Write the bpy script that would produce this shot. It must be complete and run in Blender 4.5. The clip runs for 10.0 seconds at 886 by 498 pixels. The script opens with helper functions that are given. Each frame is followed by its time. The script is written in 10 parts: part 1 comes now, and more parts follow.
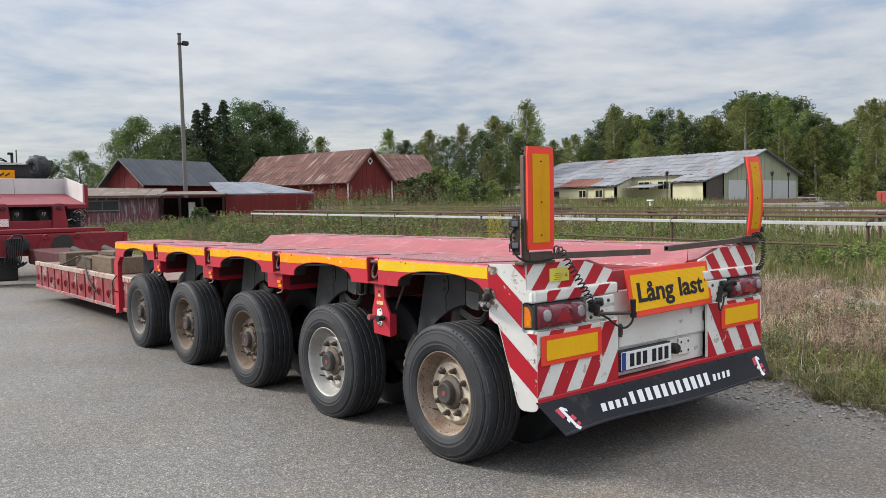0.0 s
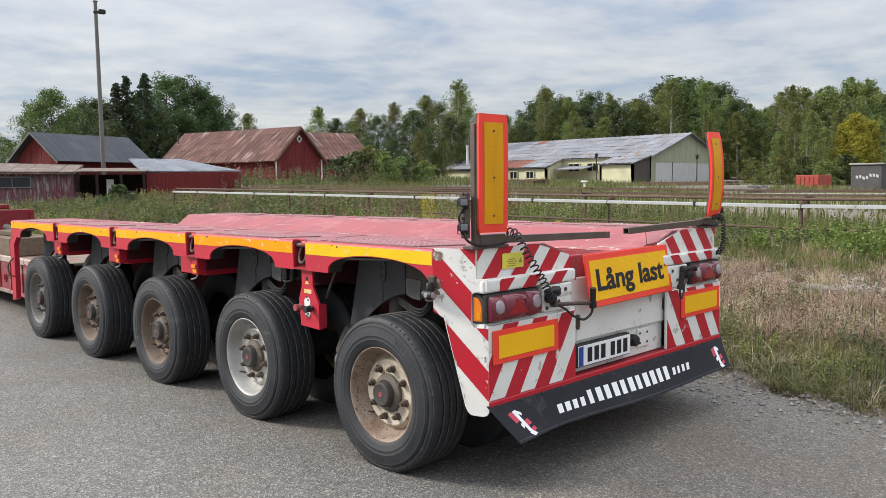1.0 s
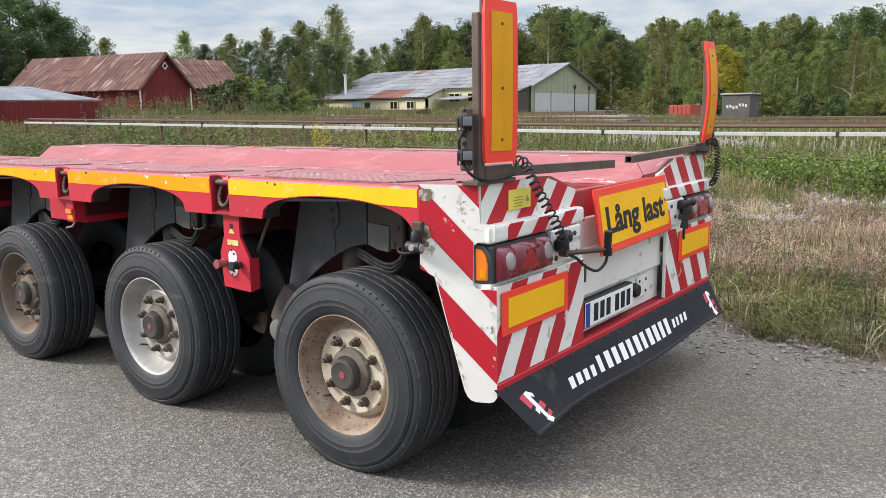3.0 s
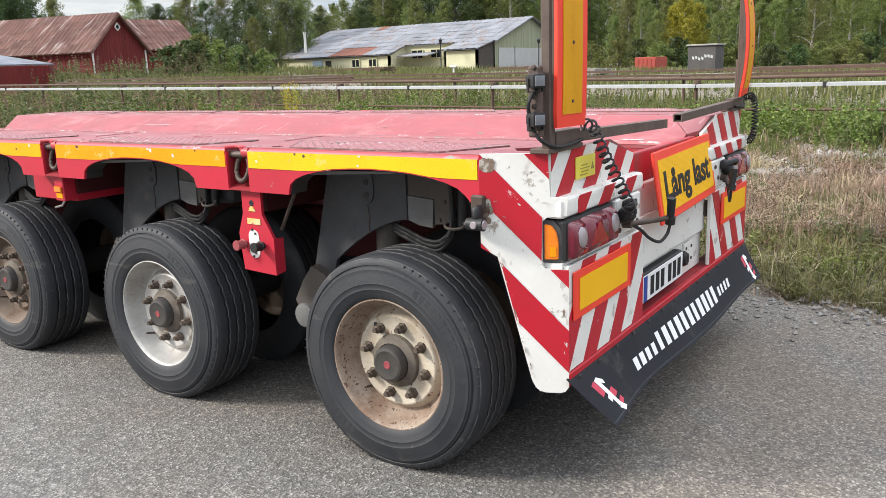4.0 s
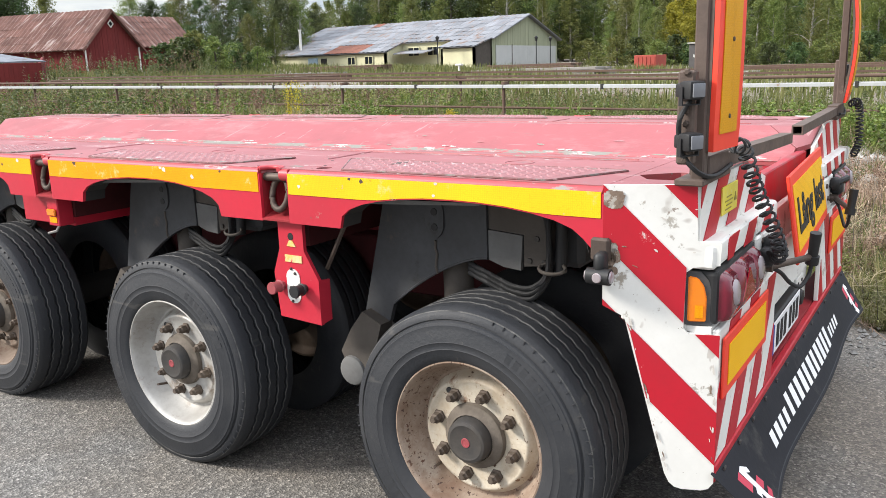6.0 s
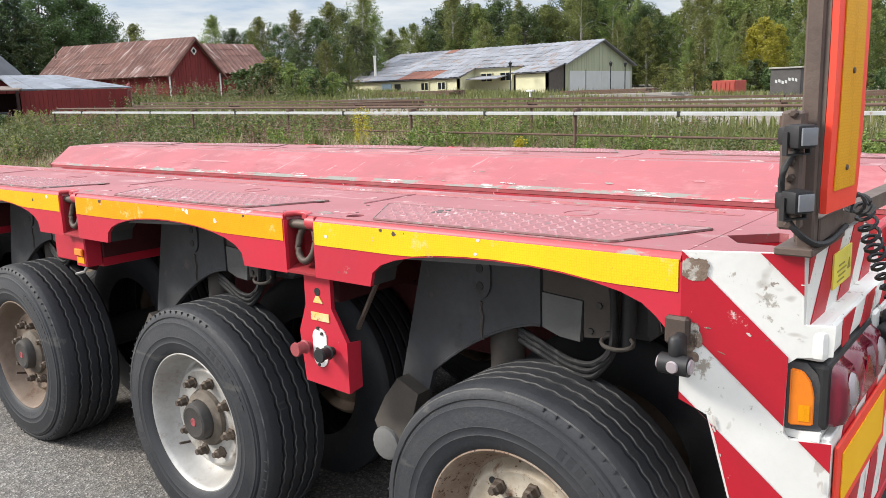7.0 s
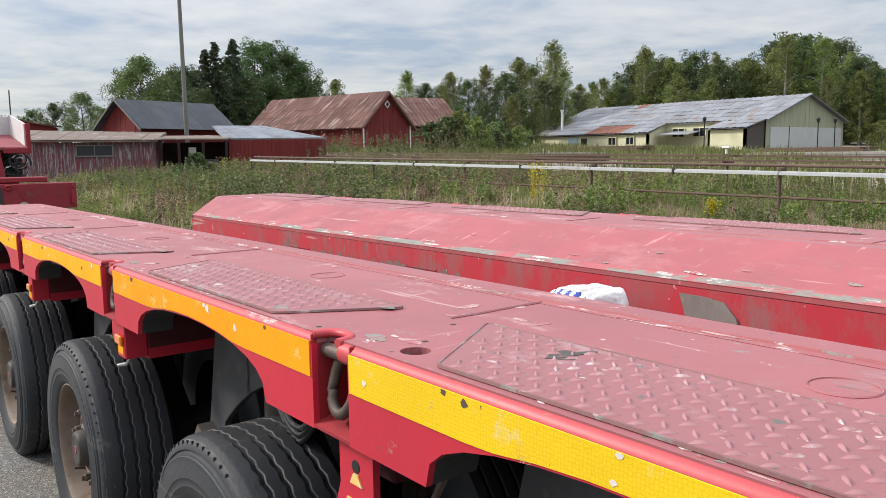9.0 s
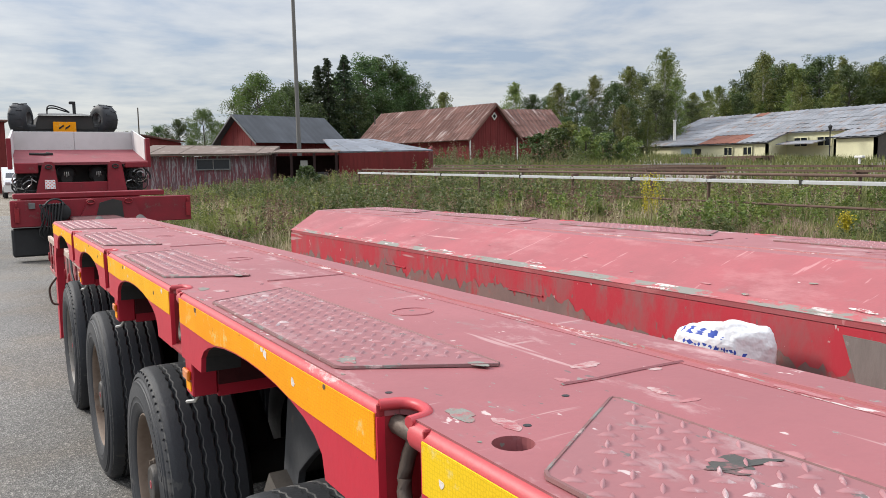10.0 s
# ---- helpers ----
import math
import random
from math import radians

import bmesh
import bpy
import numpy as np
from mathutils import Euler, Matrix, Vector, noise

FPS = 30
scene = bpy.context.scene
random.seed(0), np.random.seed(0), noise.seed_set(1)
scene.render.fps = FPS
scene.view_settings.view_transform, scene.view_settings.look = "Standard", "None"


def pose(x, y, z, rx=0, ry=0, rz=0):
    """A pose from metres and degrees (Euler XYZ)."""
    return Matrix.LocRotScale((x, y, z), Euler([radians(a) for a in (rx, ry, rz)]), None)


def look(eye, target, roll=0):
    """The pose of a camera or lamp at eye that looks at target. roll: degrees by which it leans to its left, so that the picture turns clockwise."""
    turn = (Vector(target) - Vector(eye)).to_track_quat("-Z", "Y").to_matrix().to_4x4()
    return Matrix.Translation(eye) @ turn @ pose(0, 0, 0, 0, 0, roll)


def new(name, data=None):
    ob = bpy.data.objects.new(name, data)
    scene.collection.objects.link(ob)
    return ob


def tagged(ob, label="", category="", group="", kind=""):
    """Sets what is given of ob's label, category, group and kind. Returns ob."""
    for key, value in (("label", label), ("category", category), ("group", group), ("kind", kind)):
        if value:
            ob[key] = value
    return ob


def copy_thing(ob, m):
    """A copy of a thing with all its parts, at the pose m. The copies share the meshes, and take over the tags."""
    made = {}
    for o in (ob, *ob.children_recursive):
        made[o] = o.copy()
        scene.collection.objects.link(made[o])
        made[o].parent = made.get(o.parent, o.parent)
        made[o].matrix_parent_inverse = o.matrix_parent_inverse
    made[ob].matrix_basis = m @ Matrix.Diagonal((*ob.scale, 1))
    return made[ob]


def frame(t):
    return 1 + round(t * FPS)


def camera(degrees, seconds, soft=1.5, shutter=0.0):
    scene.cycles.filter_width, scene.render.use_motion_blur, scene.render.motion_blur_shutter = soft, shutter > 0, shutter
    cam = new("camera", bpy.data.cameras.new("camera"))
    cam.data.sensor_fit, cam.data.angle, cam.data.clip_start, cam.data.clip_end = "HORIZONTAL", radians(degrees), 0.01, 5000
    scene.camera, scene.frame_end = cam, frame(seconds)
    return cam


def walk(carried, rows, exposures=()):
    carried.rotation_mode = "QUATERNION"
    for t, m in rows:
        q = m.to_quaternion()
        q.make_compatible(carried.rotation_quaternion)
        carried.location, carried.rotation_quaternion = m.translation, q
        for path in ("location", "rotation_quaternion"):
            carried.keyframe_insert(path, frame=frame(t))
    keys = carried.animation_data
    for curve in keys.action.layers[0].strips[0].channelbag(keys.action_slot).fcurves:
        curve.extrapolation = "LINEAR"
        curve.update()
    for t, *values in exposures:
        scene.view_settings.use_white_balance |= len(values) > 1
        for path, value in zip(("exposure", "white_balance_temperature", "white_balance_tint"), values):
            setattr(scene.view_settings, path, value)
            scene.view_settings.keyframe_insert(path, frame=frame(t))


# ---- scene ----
cam = camera(58.6, 10.0, 0.75)
EXPOSURES = [(0, -0.14), (1.0, -0.05), (2.5, 0.07), (4.5, 0.30), (5.5, 0.34), (7.5, 0.20), (10, -0.10)]
PATH = [
    (0, (-2.98, -2.958, 1.543), (-1.711, -1.416, 1.432), -1.1),
    (0.5, (-2.831, -2.714, 1.528), (-1.503, -1.225, 1.393), -1.0),
    (1, (-2.644, -2.495, 1.52), (-1.248, -1.073, 1.357), -0.6),
    (1.5, (-2.531, -2.249, 1.509), (-1.068, -0.9, 1.314), -0.4),
    (2, (-2.461, -1.988, 1.505), (-0.945, -0.705, 1.266), -0.3),
    (2.5, (-2.354, -1.757, 1.473), (-0.798, -0.535, 1.183), -0.4),
    (2.7, (-2.297, -1.658, 1.46), (-0.728, -0.456, 1.154), -0.4),
    (4, (-2.175, -1.055, 1.478), (-0.561, 0.04, 1.036), -1.9),
    (4.5, (-2.096, -0.904, 1.483), (-0.466, 0.155, 1.009), -2.1),
    (5, (-1.987, -0.751, 1.483), (-0.347, 0.284, 0.992), -2.1),
    (5.5, (-1.929, -0.589, 1.502), (-0.29, 0.447, 1.013), -2.1),
    (5.7, (-1.9, -0.529, 1.501), (-0.263, 0.518, 1.027), -2.0),
    (6.8, (-1.552, -0.363, 1.527), (-0.004, 0.840, 1.131), -1.8),
    (7, (-1.488, -0.321, 1.528), (0.041, 0.91, 1.145), -1.8),
    (7.5, (-1.304, -0.181, 1.522), (0.157, 1.141, 1.181), -1.3),
    (8, (-1.122, -0.033, 1.536), (0.266, 1.374, 1.23), -0.9),
    (8.5, (-0.880, 0.092, 1.524), (0.436, 1.574, 1.252), -0.7),
    (9, (-0.670, 0.227, 1.522), (0.554, 1.790, 1.280), -0.8),
    (9.5, (-0.540, 0.421, 1.515), (0.578, 2.065, 1.294), -0.8),
    (10, (-0.450, 0.515, 1.524), (0.555, 2.231, 1.316), -1.1),
]
walk(cam, [(t, look(eye, target, roll)) for t, eye, target, roll in PATH], EXPOSURES)

# ---- world and light ----
scene.view_settings.exposure = 0.0
world = bpy.data.worlds.new("overcast_sky")
scene.world = world
world.use_nodes = True
wn, wl = world.node_tree.nodes, world.node_tree.links
wn.clear()
SUN_EL, SUN_AZ = 33.0, 320.0      # degrees: height, and bearing clockwise from +y


def wnode(kind, **kw):
    n = wn.new(kind)
    for k, v in kw.items():
        n.inputs[k].default_value = v
    return n


w_out = wn.new("ShaderNodeOutputWorld")
w_sky = wn.new("ShaderNodeTexSky")
w_sky.sky_type, w_sky.sun_disc = "NISHITA", False
w_sky.sun_elevation, w_sky.sun_rotation = radians(SUN_EL), radians(SUN_AZ)
w_blue = wnode("ShaderNodeBackground", Strength=0.03)
wl.new(w_sky.outputs[0], w_blue.inputs[0])
w_co = wn.new("ShaderNodeTexCoord")
w_sep = wn.new("ShaderNodeSeparateXYZ")
wl.new(w_co.outputs["Generated"], w_sep.inputs[0])


def wmath(op, a, b=None):
    n = wn.new("ShaderNodeMath")
    n.operation = op
    for i, v in enumerate((a, b)):
        if v is None:
            continue
        if isinstance(v, (int, float)):
            n.inputs[i].default_value = v
        else:
            wl.new(v, n.inputs[i])
    return n.outputs[0]


up = wmath("MAXIMUM", w_sep.outputs[2], 0.0)
den = wmath("ADD", up, 0.10)
w_flat = wn.new("ShaderNodeCombineXYZ")
wl.new(wmath("DIVIDE", w_sep.outputs[0], den), w_flat.inputs[0])
wl.new(wmath("DIVIDE", w_sep.outputs[1], den), w_flat.inputs[1])
w_n1 = wnode("ShaderNodeTexNoise", Scale=1.0, Detail=8.0, Roughness=0.57, Distortion=0.4)
w_n2 = wnode("ShaderNodeTexNoise", Scale=3.6, Detail=5.0, Roughness=0.5)
wl.new(w_flat.outputs[0], w_n1.inputs["Vector"])
wl.new(w_flat.outputs[0], w_n2.inputs["Vector"])
w_mixn = wmath("ADD", wmath("MULTIPLY", w_n1.outputs[0], 0.65), wmath("MULTIPLY", w_n2.outputs[0], 0.35))
w_ramp = wn.new("ShaderNodeValToRGB")
wl.new(w_mixn, w_ramp.inputs[0])
w_ramp.color_ramp.elements[0].position, w_ramp.color_ramp.elements[0].color = 0.38, (0.60, 0.71, 0.90, 1)
w_ramp.color_ramp.elements[1].position, w_ramp.color_ramp.elements[1].color = 0.62, (1.14, 1.14, 1.15, 1)
w_mid = w_ramp.color_ramp.elements.new(0.49)
w_mid.color = (0.90, 0.935, 1.01, 1)
w_cloud = wn.new("ShaderNodeBackground")
wl.new(w_ramp.outputs[0], w_cloud.inputs[0])
wl.new(wmath("MULTIPLY", wmath("ADD", wmath("MULTIPLY", wmath("MULTIPLY", up, up), 4.7), 1.0), 0.52), w_cloud.inputs[1])
w_add = wn.new("ShaderNodeAddShader")
wl.new(w_blue.outputs[0], w_add.inputs[0])
wl.new(w_cloud.outputs[0], w_add.inputs[1])
wl.new(w_add.outputs[0], w_out.inputs[0])

sun = new("sun", bpy.data.lights.new("sun", "SUN"))
sun.data.energy, sun.data.angle, sun.data.color = 4.2, radians(12), (1.0, 0.95, 0.88)
sun.matrix_world = look((100 * math.sin(radians(SUN_AZ)) * math.cos(radians(SUN_EL)), 100 * math.cos(radians(SUN_AZ)) * math.cos(radians(SUN_EL)), 100 * math.sin(radians(SUN_EL))), (0, 0, 0))


# ---- materials ----
def surface(name, base, other=None, rough=0.6, metal=0.0, scale=8.0, fine=60.0, bump=0.15, amount=0.6, wear=None, wear_at=0.62, wear_scale=3.0, wear2=None, wear2_at=0.66,
            spread=0.0, rough2=None, dist=0.01, coords="Object", stretch=(1, 1, 1), wear_soft=0.03, spec=0.35, drag=(1, 1, 1), chips=None, chips_at=0.66, chips_scale=40.0, scratch=None, scratch_at=0.66, scratch_scale=22.0):
    """A painted or raw surface: two tones by coarse and fine noise, one or two kinds of worn patches, fine relief."""
    m = bpy.data.materials.new(name)
    m.use_nodes = True
    nt = m.node_tree
    n, l = nt.nodes, nt.links
    b = n["Principled BSDF"]
    co = n.new("ShaderNodeTexCoord")
    mp = n.new("ShaderNodeMapping")
    mp.inputs["Scale"].default_value = stretch
    l.new(co.outputs[coords], mp.inputs[0])

    mp2 = n.new("ShaderNodeMapping")
    mp2.inputs["Scale"].default_value = drag
    l.new(co.outputs[coords], mp2.inputs[0])

    def tex(s, detail=5.0, r=0.6, mp=mp):
        t = n.new("ShaderNodeTexNoise")
        t.inputs["Scale"].default_value, t.inputs["Detail"].default_value, t.inputs["Roughness"].default_value = s, detail, r
        l.new(mp.outputs[0], t.inputs["Vector"])
        return t.outputs[0]

    def mix(fac, a, c):
        x = n.new("ShaderNodeMix")
        x.data_type = "RGBA"
        for sock, v in ((x.inputs[0], fac), (x.inputs[6], a), (x.inputs[7], c)):
            if isinstance(v, (int, float)):
                sock.default_value = v
            elif isinstance(v, tuple):
                sock.default_value = (*v, 1)
            else:
                l.new(v, sock)
        return x.outputs[2]

    def ramp(src, lo, hi):
        x = n.new("ShaderNodeMapRange")
        x.inputs[1].default_value, x.inputs[2].default_value = lo, hi
        l.new(src, x.inputs[0])
        return x.outputs[0]

    def mul(a, k):
        x = n.new("ShaderNodeMath")
        x.operation = "MULTIPLY"
        l.new(a, x.inputs[0])
        if isinstance(k, (int, float)):
            x.inputs[1].default_value = k
        else:
            l.new(k, x.inputs[1])
        return x.outputs[0]

    other = other or tuple(c * 0.72 for c in base)
    coarse, small = tex(scale), tex(fine, 3.0)
    colour = mix(mul(ramp(coarse, 0.35, 0.65), amount), base, other)
    colour = mix(mul(ramp(small, 0.45, 0.75), amount * 0.5), colour, other)
    if spread:
        oi = n.new("ShaderNodeObjectInfo")
        hs = n.new("ShaderNodeHueSaturation")
        l.new(ramp(oi.outputs["Random"], 0, 1), hs.inputs["Value"])
        hs.inputs["Value"].default_value = 1
        mr = n.new("ShaderNodeMapRange")
        mr.inputs[3].default_value, mr.inputs[4].default_value = 1 - spread, 1 + spread
        l.new(oi.outputs["Random"], mr.inputs[0])
        l.new(mr.outputs[0], hs.inputs["Value"])
        l.new(colour, hs.inputs["Color"])
        colour = hs.outputs[0]
    if wear:
        wm_ = ramp(tex(wear_scale, 9.0, 0.72, mp2), wear_at, wear_at + wear_soft)
        colour = mix(wm_, colour, wear)
    if wear2:
        w2 = ramp(tex(wear_scale * 2.3, 8.0, 0.7, mp2), wear2_at, wear2_at + wear_soft)
        colour = mix(w2, colour, wear2)
    if scratch:
        for k, (st, c) in enumerate(zip(((1, 0.05, 0.6), (0.07, 1, 0.5)), scratch)):
            ms = n.new("ShaderNodeMapping")
            ms.inputs["Scale"].default_value = st
            ms.inputs["Rotation"].default_value = (0, 0, 0.35 * (k + 0.3))
            l.new(co.outputs[coords], ms.inputs[0])
            colour = mix(mul(ramp(tex(scratch_scale * (1 + 0.5 * k), 3.0, 0.6, ms), scratch_at, scratch_at + 0.03), 0.75), colour, c)
    if chips:
        for k, c in enumerate(chips):
            colour = mix(ramp(tex(chips_scale * (1 + 0.7 * k), 4.0, 0.65, mp2), chips_at, chips_at + 0.02), colour, c)
    l.new(colour, b.inputs["Base Color"])
    b.inputs["Metallic"].default_value = metal
    b.inputs["Specular IOR Level"].default_value = spec
    lo = rough
    hi = rough2 if rough2 is not None else min(1.0, rough + 0.2)
    rr = n.new("ShaderNodeMapRange")
    rr.inputs[3].default_value, rr.inputs[4].default_value = lo, hi
    l.new(coarse, rr.inputs[0])
    l.new(rr.outputs[0], b.inputs["Roughness"])
    if bump:
        bp = n.new("ShaderNodeBump")
        bp.inputs["Strength"].default_value, bp.inputs["Distance"].default_value = bump, dist
        l.new(small, bp.inputs["Height"])
        l.new(bp.outputs[0], b.inputs["Normal"])
    return m


red_side = surface("red_paint", (0.48, 0.018, 0.038), (0.37, 0.02, 0.036), rough=0.38, chips=((0.55, 0.42, 0.38), (0.12, 0.07, 0.06)), chips_at=0.71, chips_scale=16, scale=3, fine=45, bump=0.05, wear=(0.30, 0.20, 0.17), wear_at=0.665, wear_scale=3.0)
red_deck = surface("faded_red_deck_paint", (0.304, 0.093, 0.099), (0.248, 0.079, 0.085), rough=0.42, scale=2.2, fine=70, bump=0.06, amount=0.9, drag=(1.0, 0.45, 1.0), spec=0.45, scratch=((0.42, 0.25, 0.245), (0.40, 0.23, 0.225)), scratch_at=0.68, scratch_scale=20, chips=((0.50, 0.38, 0.36), (0.13, 0.09, 0.085), (0.20, 0.20, 0.18)), chips_at=0.675, chips_scale=22, wear=(0.44, 0.27, 0.265), wear_at=0.565, wear_scale=6.0, wear_soft=0.12, wear2=(0.24, 0.15, 0.145), wear2_at=0.60)
red_slope = surface("rubbed_red_slope_paint", (0.332, 0.071, 0.078), (0.248, 0.065, 0.070), rough=0.42, scale=2.6, fine=70, bump=0.06, amount=0.9, drag=(1.0, 0.45, 1.0), spec=0.45, scratch=((0.50, 0.27, 0.265), (0.44, 0.20, 0.20)), scratch_at=0.67, scratch_scale=14, chips=((0.50, 0.38, 0.36), (0.20, 0.20, 0.18)), chips_at=0.71, chips_scale=14, wear=(0.40, 0.16, 0.16), wear_at=0.52, wear_scale=4.5, wear_soft=0.2, wear2=(0.21, 0.135, 0.125), wear2_at=0.61)
red_wall = surface("scuffed_red_well_paint", (0.205, 0.105, 0.102), (0.30, 0.045, 0.052), rough=0.5, scale=2.4, fine=60, bump=0.06, amount=1.0, stretch=(1, 1.0, 0.5), scratch=((0.40, 0.30, 0.29), (0.13, 0.10, 0.09)), scratch_at=0.66, scratch_scale=16, chips=((0.46, 0.36, 0.34), (0.13, 0.12, 0.11)), chips_at=0.68, chips_scale=13, wear=(0.36, 0.024, 0.038), wear_at=0.40, wear_scale=3.2, wear_soft=0.14, drag=(1, 1.4, 0.6), wear2=(0.15, 0.125, 0.115), wear2_at=0.60)
# red_under darkened: shade below the deck put into colour; neck beam shares it
red_dark = surface("shade_dark_red_frame", (0.075, 0.010, 0.012), (0.035, 0.009, 0.010), rough=0.75, scale=5)
red_under = surface("dull_red_underframe", (0.28, 0.015, 0.022), (0.16, 0.018, 0.02), rough=0.6, scale=5)
scraped_red = surface("scraped_red_edge", (0.36, 0.09, 0.095), (0.30, 0.07, 0.075), rough=0.5, scale=4, fine=50, drag=(1, 0.45, 1), wear=(0.20, 0.19, 0.165), wear_at=0.50, wear_scale=8, wear_soft=0.05, wear2=(0.44, 0.38, 0.36), wear2_at=0.575)
white_paint = surface("white_paint", (0.74, 0.73, 0.69), (0.62, 0.61, 0.57), rough=0.45, scale=4, fine=50, bump=0.05, scratch=((0.38, 0.34, 0.30), (0.45, 0.41, 0.37)), scratch_at=0.67, scratch_scale=14, chips=((0.30, 0.25, 0.21), (0.16, 0.13, 0.11)), chips_at=0.705, chips_scale=17, wear=(0.33, 0.29, 0.24), wear_at=0.62, wear_scale=5, wear2=(0.40, 0.37, 0.32), wear2_at=0.605)
stripe_red = surface("red_stripe_film", (0.47, 0.012, 0.026), (0.38, 0.015, 0.026), rough=0.32, scale=5, bump=0.03, chips=((0.62, 0.56, 0.52), (0.20, 0.08, 0.07)), chips_at=0.70, chips_scale=14, wear=(0.66, 0.60, 0.56), wear_at=0.65, wear_scale=4.2)
def honeycomb(m, scale=170.0):
    """Fine cell lines of a reflective film."""
    n, l = m.node_tree.nodes, m.node_tree.links
    b = n["Principled BSDF"]
    co, vo, mr, mx = n.new("ShaderNodeTexCoord"), n.new("ShaderNodeTexVoronoi"), n.new("ShaderNodeMapRange"), n.new("ShaderNodeMix")
    vo.feature = "DISTANCE_TO_EDGE"
    vo.inputs["Scale"].default_value, vo.inputs["Randomness"].default_value = scale, 0.35
    l.new(co.outputs["Object"], vo.inputs["Vector"])
    l.new(vo.outputs["Distance"], mr.inputs[0])
    mr.inputs[1].default_value, mr.inputs[2].default_value, mr.inputs[3].default_value, mr.inputs[4].default_value = 0.02, 0.14, 0.85, 1.0
    mx.data_type, mx.blend_type = "RGBA", "MULTIPLY"
    mx.inputs[0].default_value = 1.0
    l.new(b.inputs["Base Color"].links[0].from_socket, mx.inputs[6])
    l.new(mr.outputs[0], mx.inputs[7])
    l.new(mx.outputs[2], b.inputs["Base Color"])
    return m


strip_yellow = surface("yellow_reflective_tape", (0.74, 0.49, 0.012), (0.66, 0.42, 0.012), spec=0.15, rough=0.5, scale=5, fine=180, bump=0.06, wear=(0.36, 0.24, 0.10), wear_at=0.655, wear_scale=4, chips=((0.42, 0.36, 0.26), (0.10, 0.07, 0.05)), chips_at=0.70, chips_scale=22, wear2=(0.62, 0.52, 0.20), wear2_at=0.60, wear_soft=0.1)
strip_orange = surface("orange_reflective_tape", (0.84, 0.33, 0.006), (0.74, 0.26, 0.005), spec=0.12, rough=0.5, scale=5, fine=180, bump=0.06, wear=(0.36, 0.2, 0.10), wear_at=0.655, wear_scale=4, chips=((0.42, 0.36, 0.26), (0.10, 0.07, 0.05)), chips_at=0.70, chips_scale=22, wear2=(0.62, 0.52, 0.20), wear2_at=0.60, wear_soft=0.1)
strip_amber = surface("amber_reflective_tape", (0.80, 0.40, 0.008), (0.70, 0.33, 0.008), spec=0.12, rough=0.5, scale=5, fine=180, bump=0.06, wear=(0.36, 0.2, 0.10), wear_at=0.655, wear_scale=4, chips=((0.42, 0.36, 0.26), (0.10, 0.07, 0.05)), chips_at=0.70, chips_scale=22, wear2=(0.62, 0.52, 0.20), wear2_at=0.60, wear_soft=0.1)
mark_yellow = surface("yellow_marker_film", (0.90, 0.50, 0.010), (0.82, 0.42, 0.010), spec=0.2, rough=0.45, scale=4, fine=220, bump=0.15)
for film_ in (strip_yellow, strip_orange, strip_amber, mark_yellow):
    honeycomb(film_)
sticker_yellow = surface("scuffed_sticker_yellow", (0.74, 0.62, 0.05), (0.62, 0.56, 0.16), rough=0.5, scale=14, wear=(0.66, 0.62, 0.48), wear_at=0.56, wear_scale=16, wear_soft=0.08)
mark_faded = surface("faded_yellow_sticker", (0.72, 0.45, 0.10), (0.62, 0.55, 0.38), rough=0.5, scale=30, wear=(0.5, 0.03, 0.04), wear_at=0.62, wear_scale=25)
mark_red = surface("fluorescent_red_film", (0.85, 0.06, 0.03), (0.75, 0.05, 0.03), rough=0.4, scale=4, bump=0.03)
rubber = surface("tyre_rubber", (0.020, 0.022, 0.026), (0.034, 0.035, 0.038), spec=0.34, rough=0.52, scale=5, fine=90, bump=0.15, amount=0.9, wear=(0.048, 0.046, 0.044), wear_at=0.60, wear_scale=7, wear_soft=0.14, scratch=((0.065, 0.063, 0.060), (0.055, 0.053, 0.050)), scratch_at=0.68, scratch_scale=18)
rubber_worn = surface("scuffed_tyre_edge", (0.13, 0.127, 0.12), (0.04, 0.04, 0.04), spec=0.25, rough=0.75, scale=16, fine=90, bump=0.1, amount=1.0, wear=(0.15, 0.145, 0.135), wear_at=0.60, wear_scale=14, wear_soft=0.08)
black_rubber = surface("black_rubber", (0.018, 0.018, 0.019), (0.03, 0.03, 0.03), rough=0.55, scale=8)
rim_rust = surface("rusty_cream_rim", (0.52, 0.475, 0.39), (0.36, 0.285, 0.20), rough=0.6, scale=11, fine=90, bump=0.14, amount=0.8, wear=(0.17, 0.085, 0.045), wear_at=0.57, wear_scale=8, wear_soft=0.10, chips=((0.16, 0.09, 0.05), (0.09, 0.05, 0.03)), chips_at=0.655, chips_scale=34)
rim_band = surface("rust_brown_rim_band", (0.30, 0.235, 0.18), (0.17, 0.105, 0.07), rough=0.65, scale=9, fine=70, bump=0.14, amount=0.9, wear=(0.36, 0.31, 0.25), wear_at=0.54, wear_scale=5, wear_soft=0.12, chips=((0.10, 0.05, 0.03), (0.07, 0.04, 0.03)), chips_at=0.62, chips_scale=40)
rim_brown = surface("brown_rusty_rim", (0.20, 0.15, 0.115), (0.12, 0.085, 0.06), rough=0.65, scale=7, fine=70, bump=0.12, amount=0.8, wear=(0.10, 0.05, 0.03), wear_at=0.58, wear_scale=7, wear_soft=0.1)
rim_grey = surface("dull_grey_rim", (0.21, 0.195, 0.175), (0.13, 0.115, 0.10), rough=0.55, scale=7, fine=60, bump=0.1, wear=(0.10, 0.065, 0.045), wear_at=0.56, wear_scale=7, wear_soft=0.1)
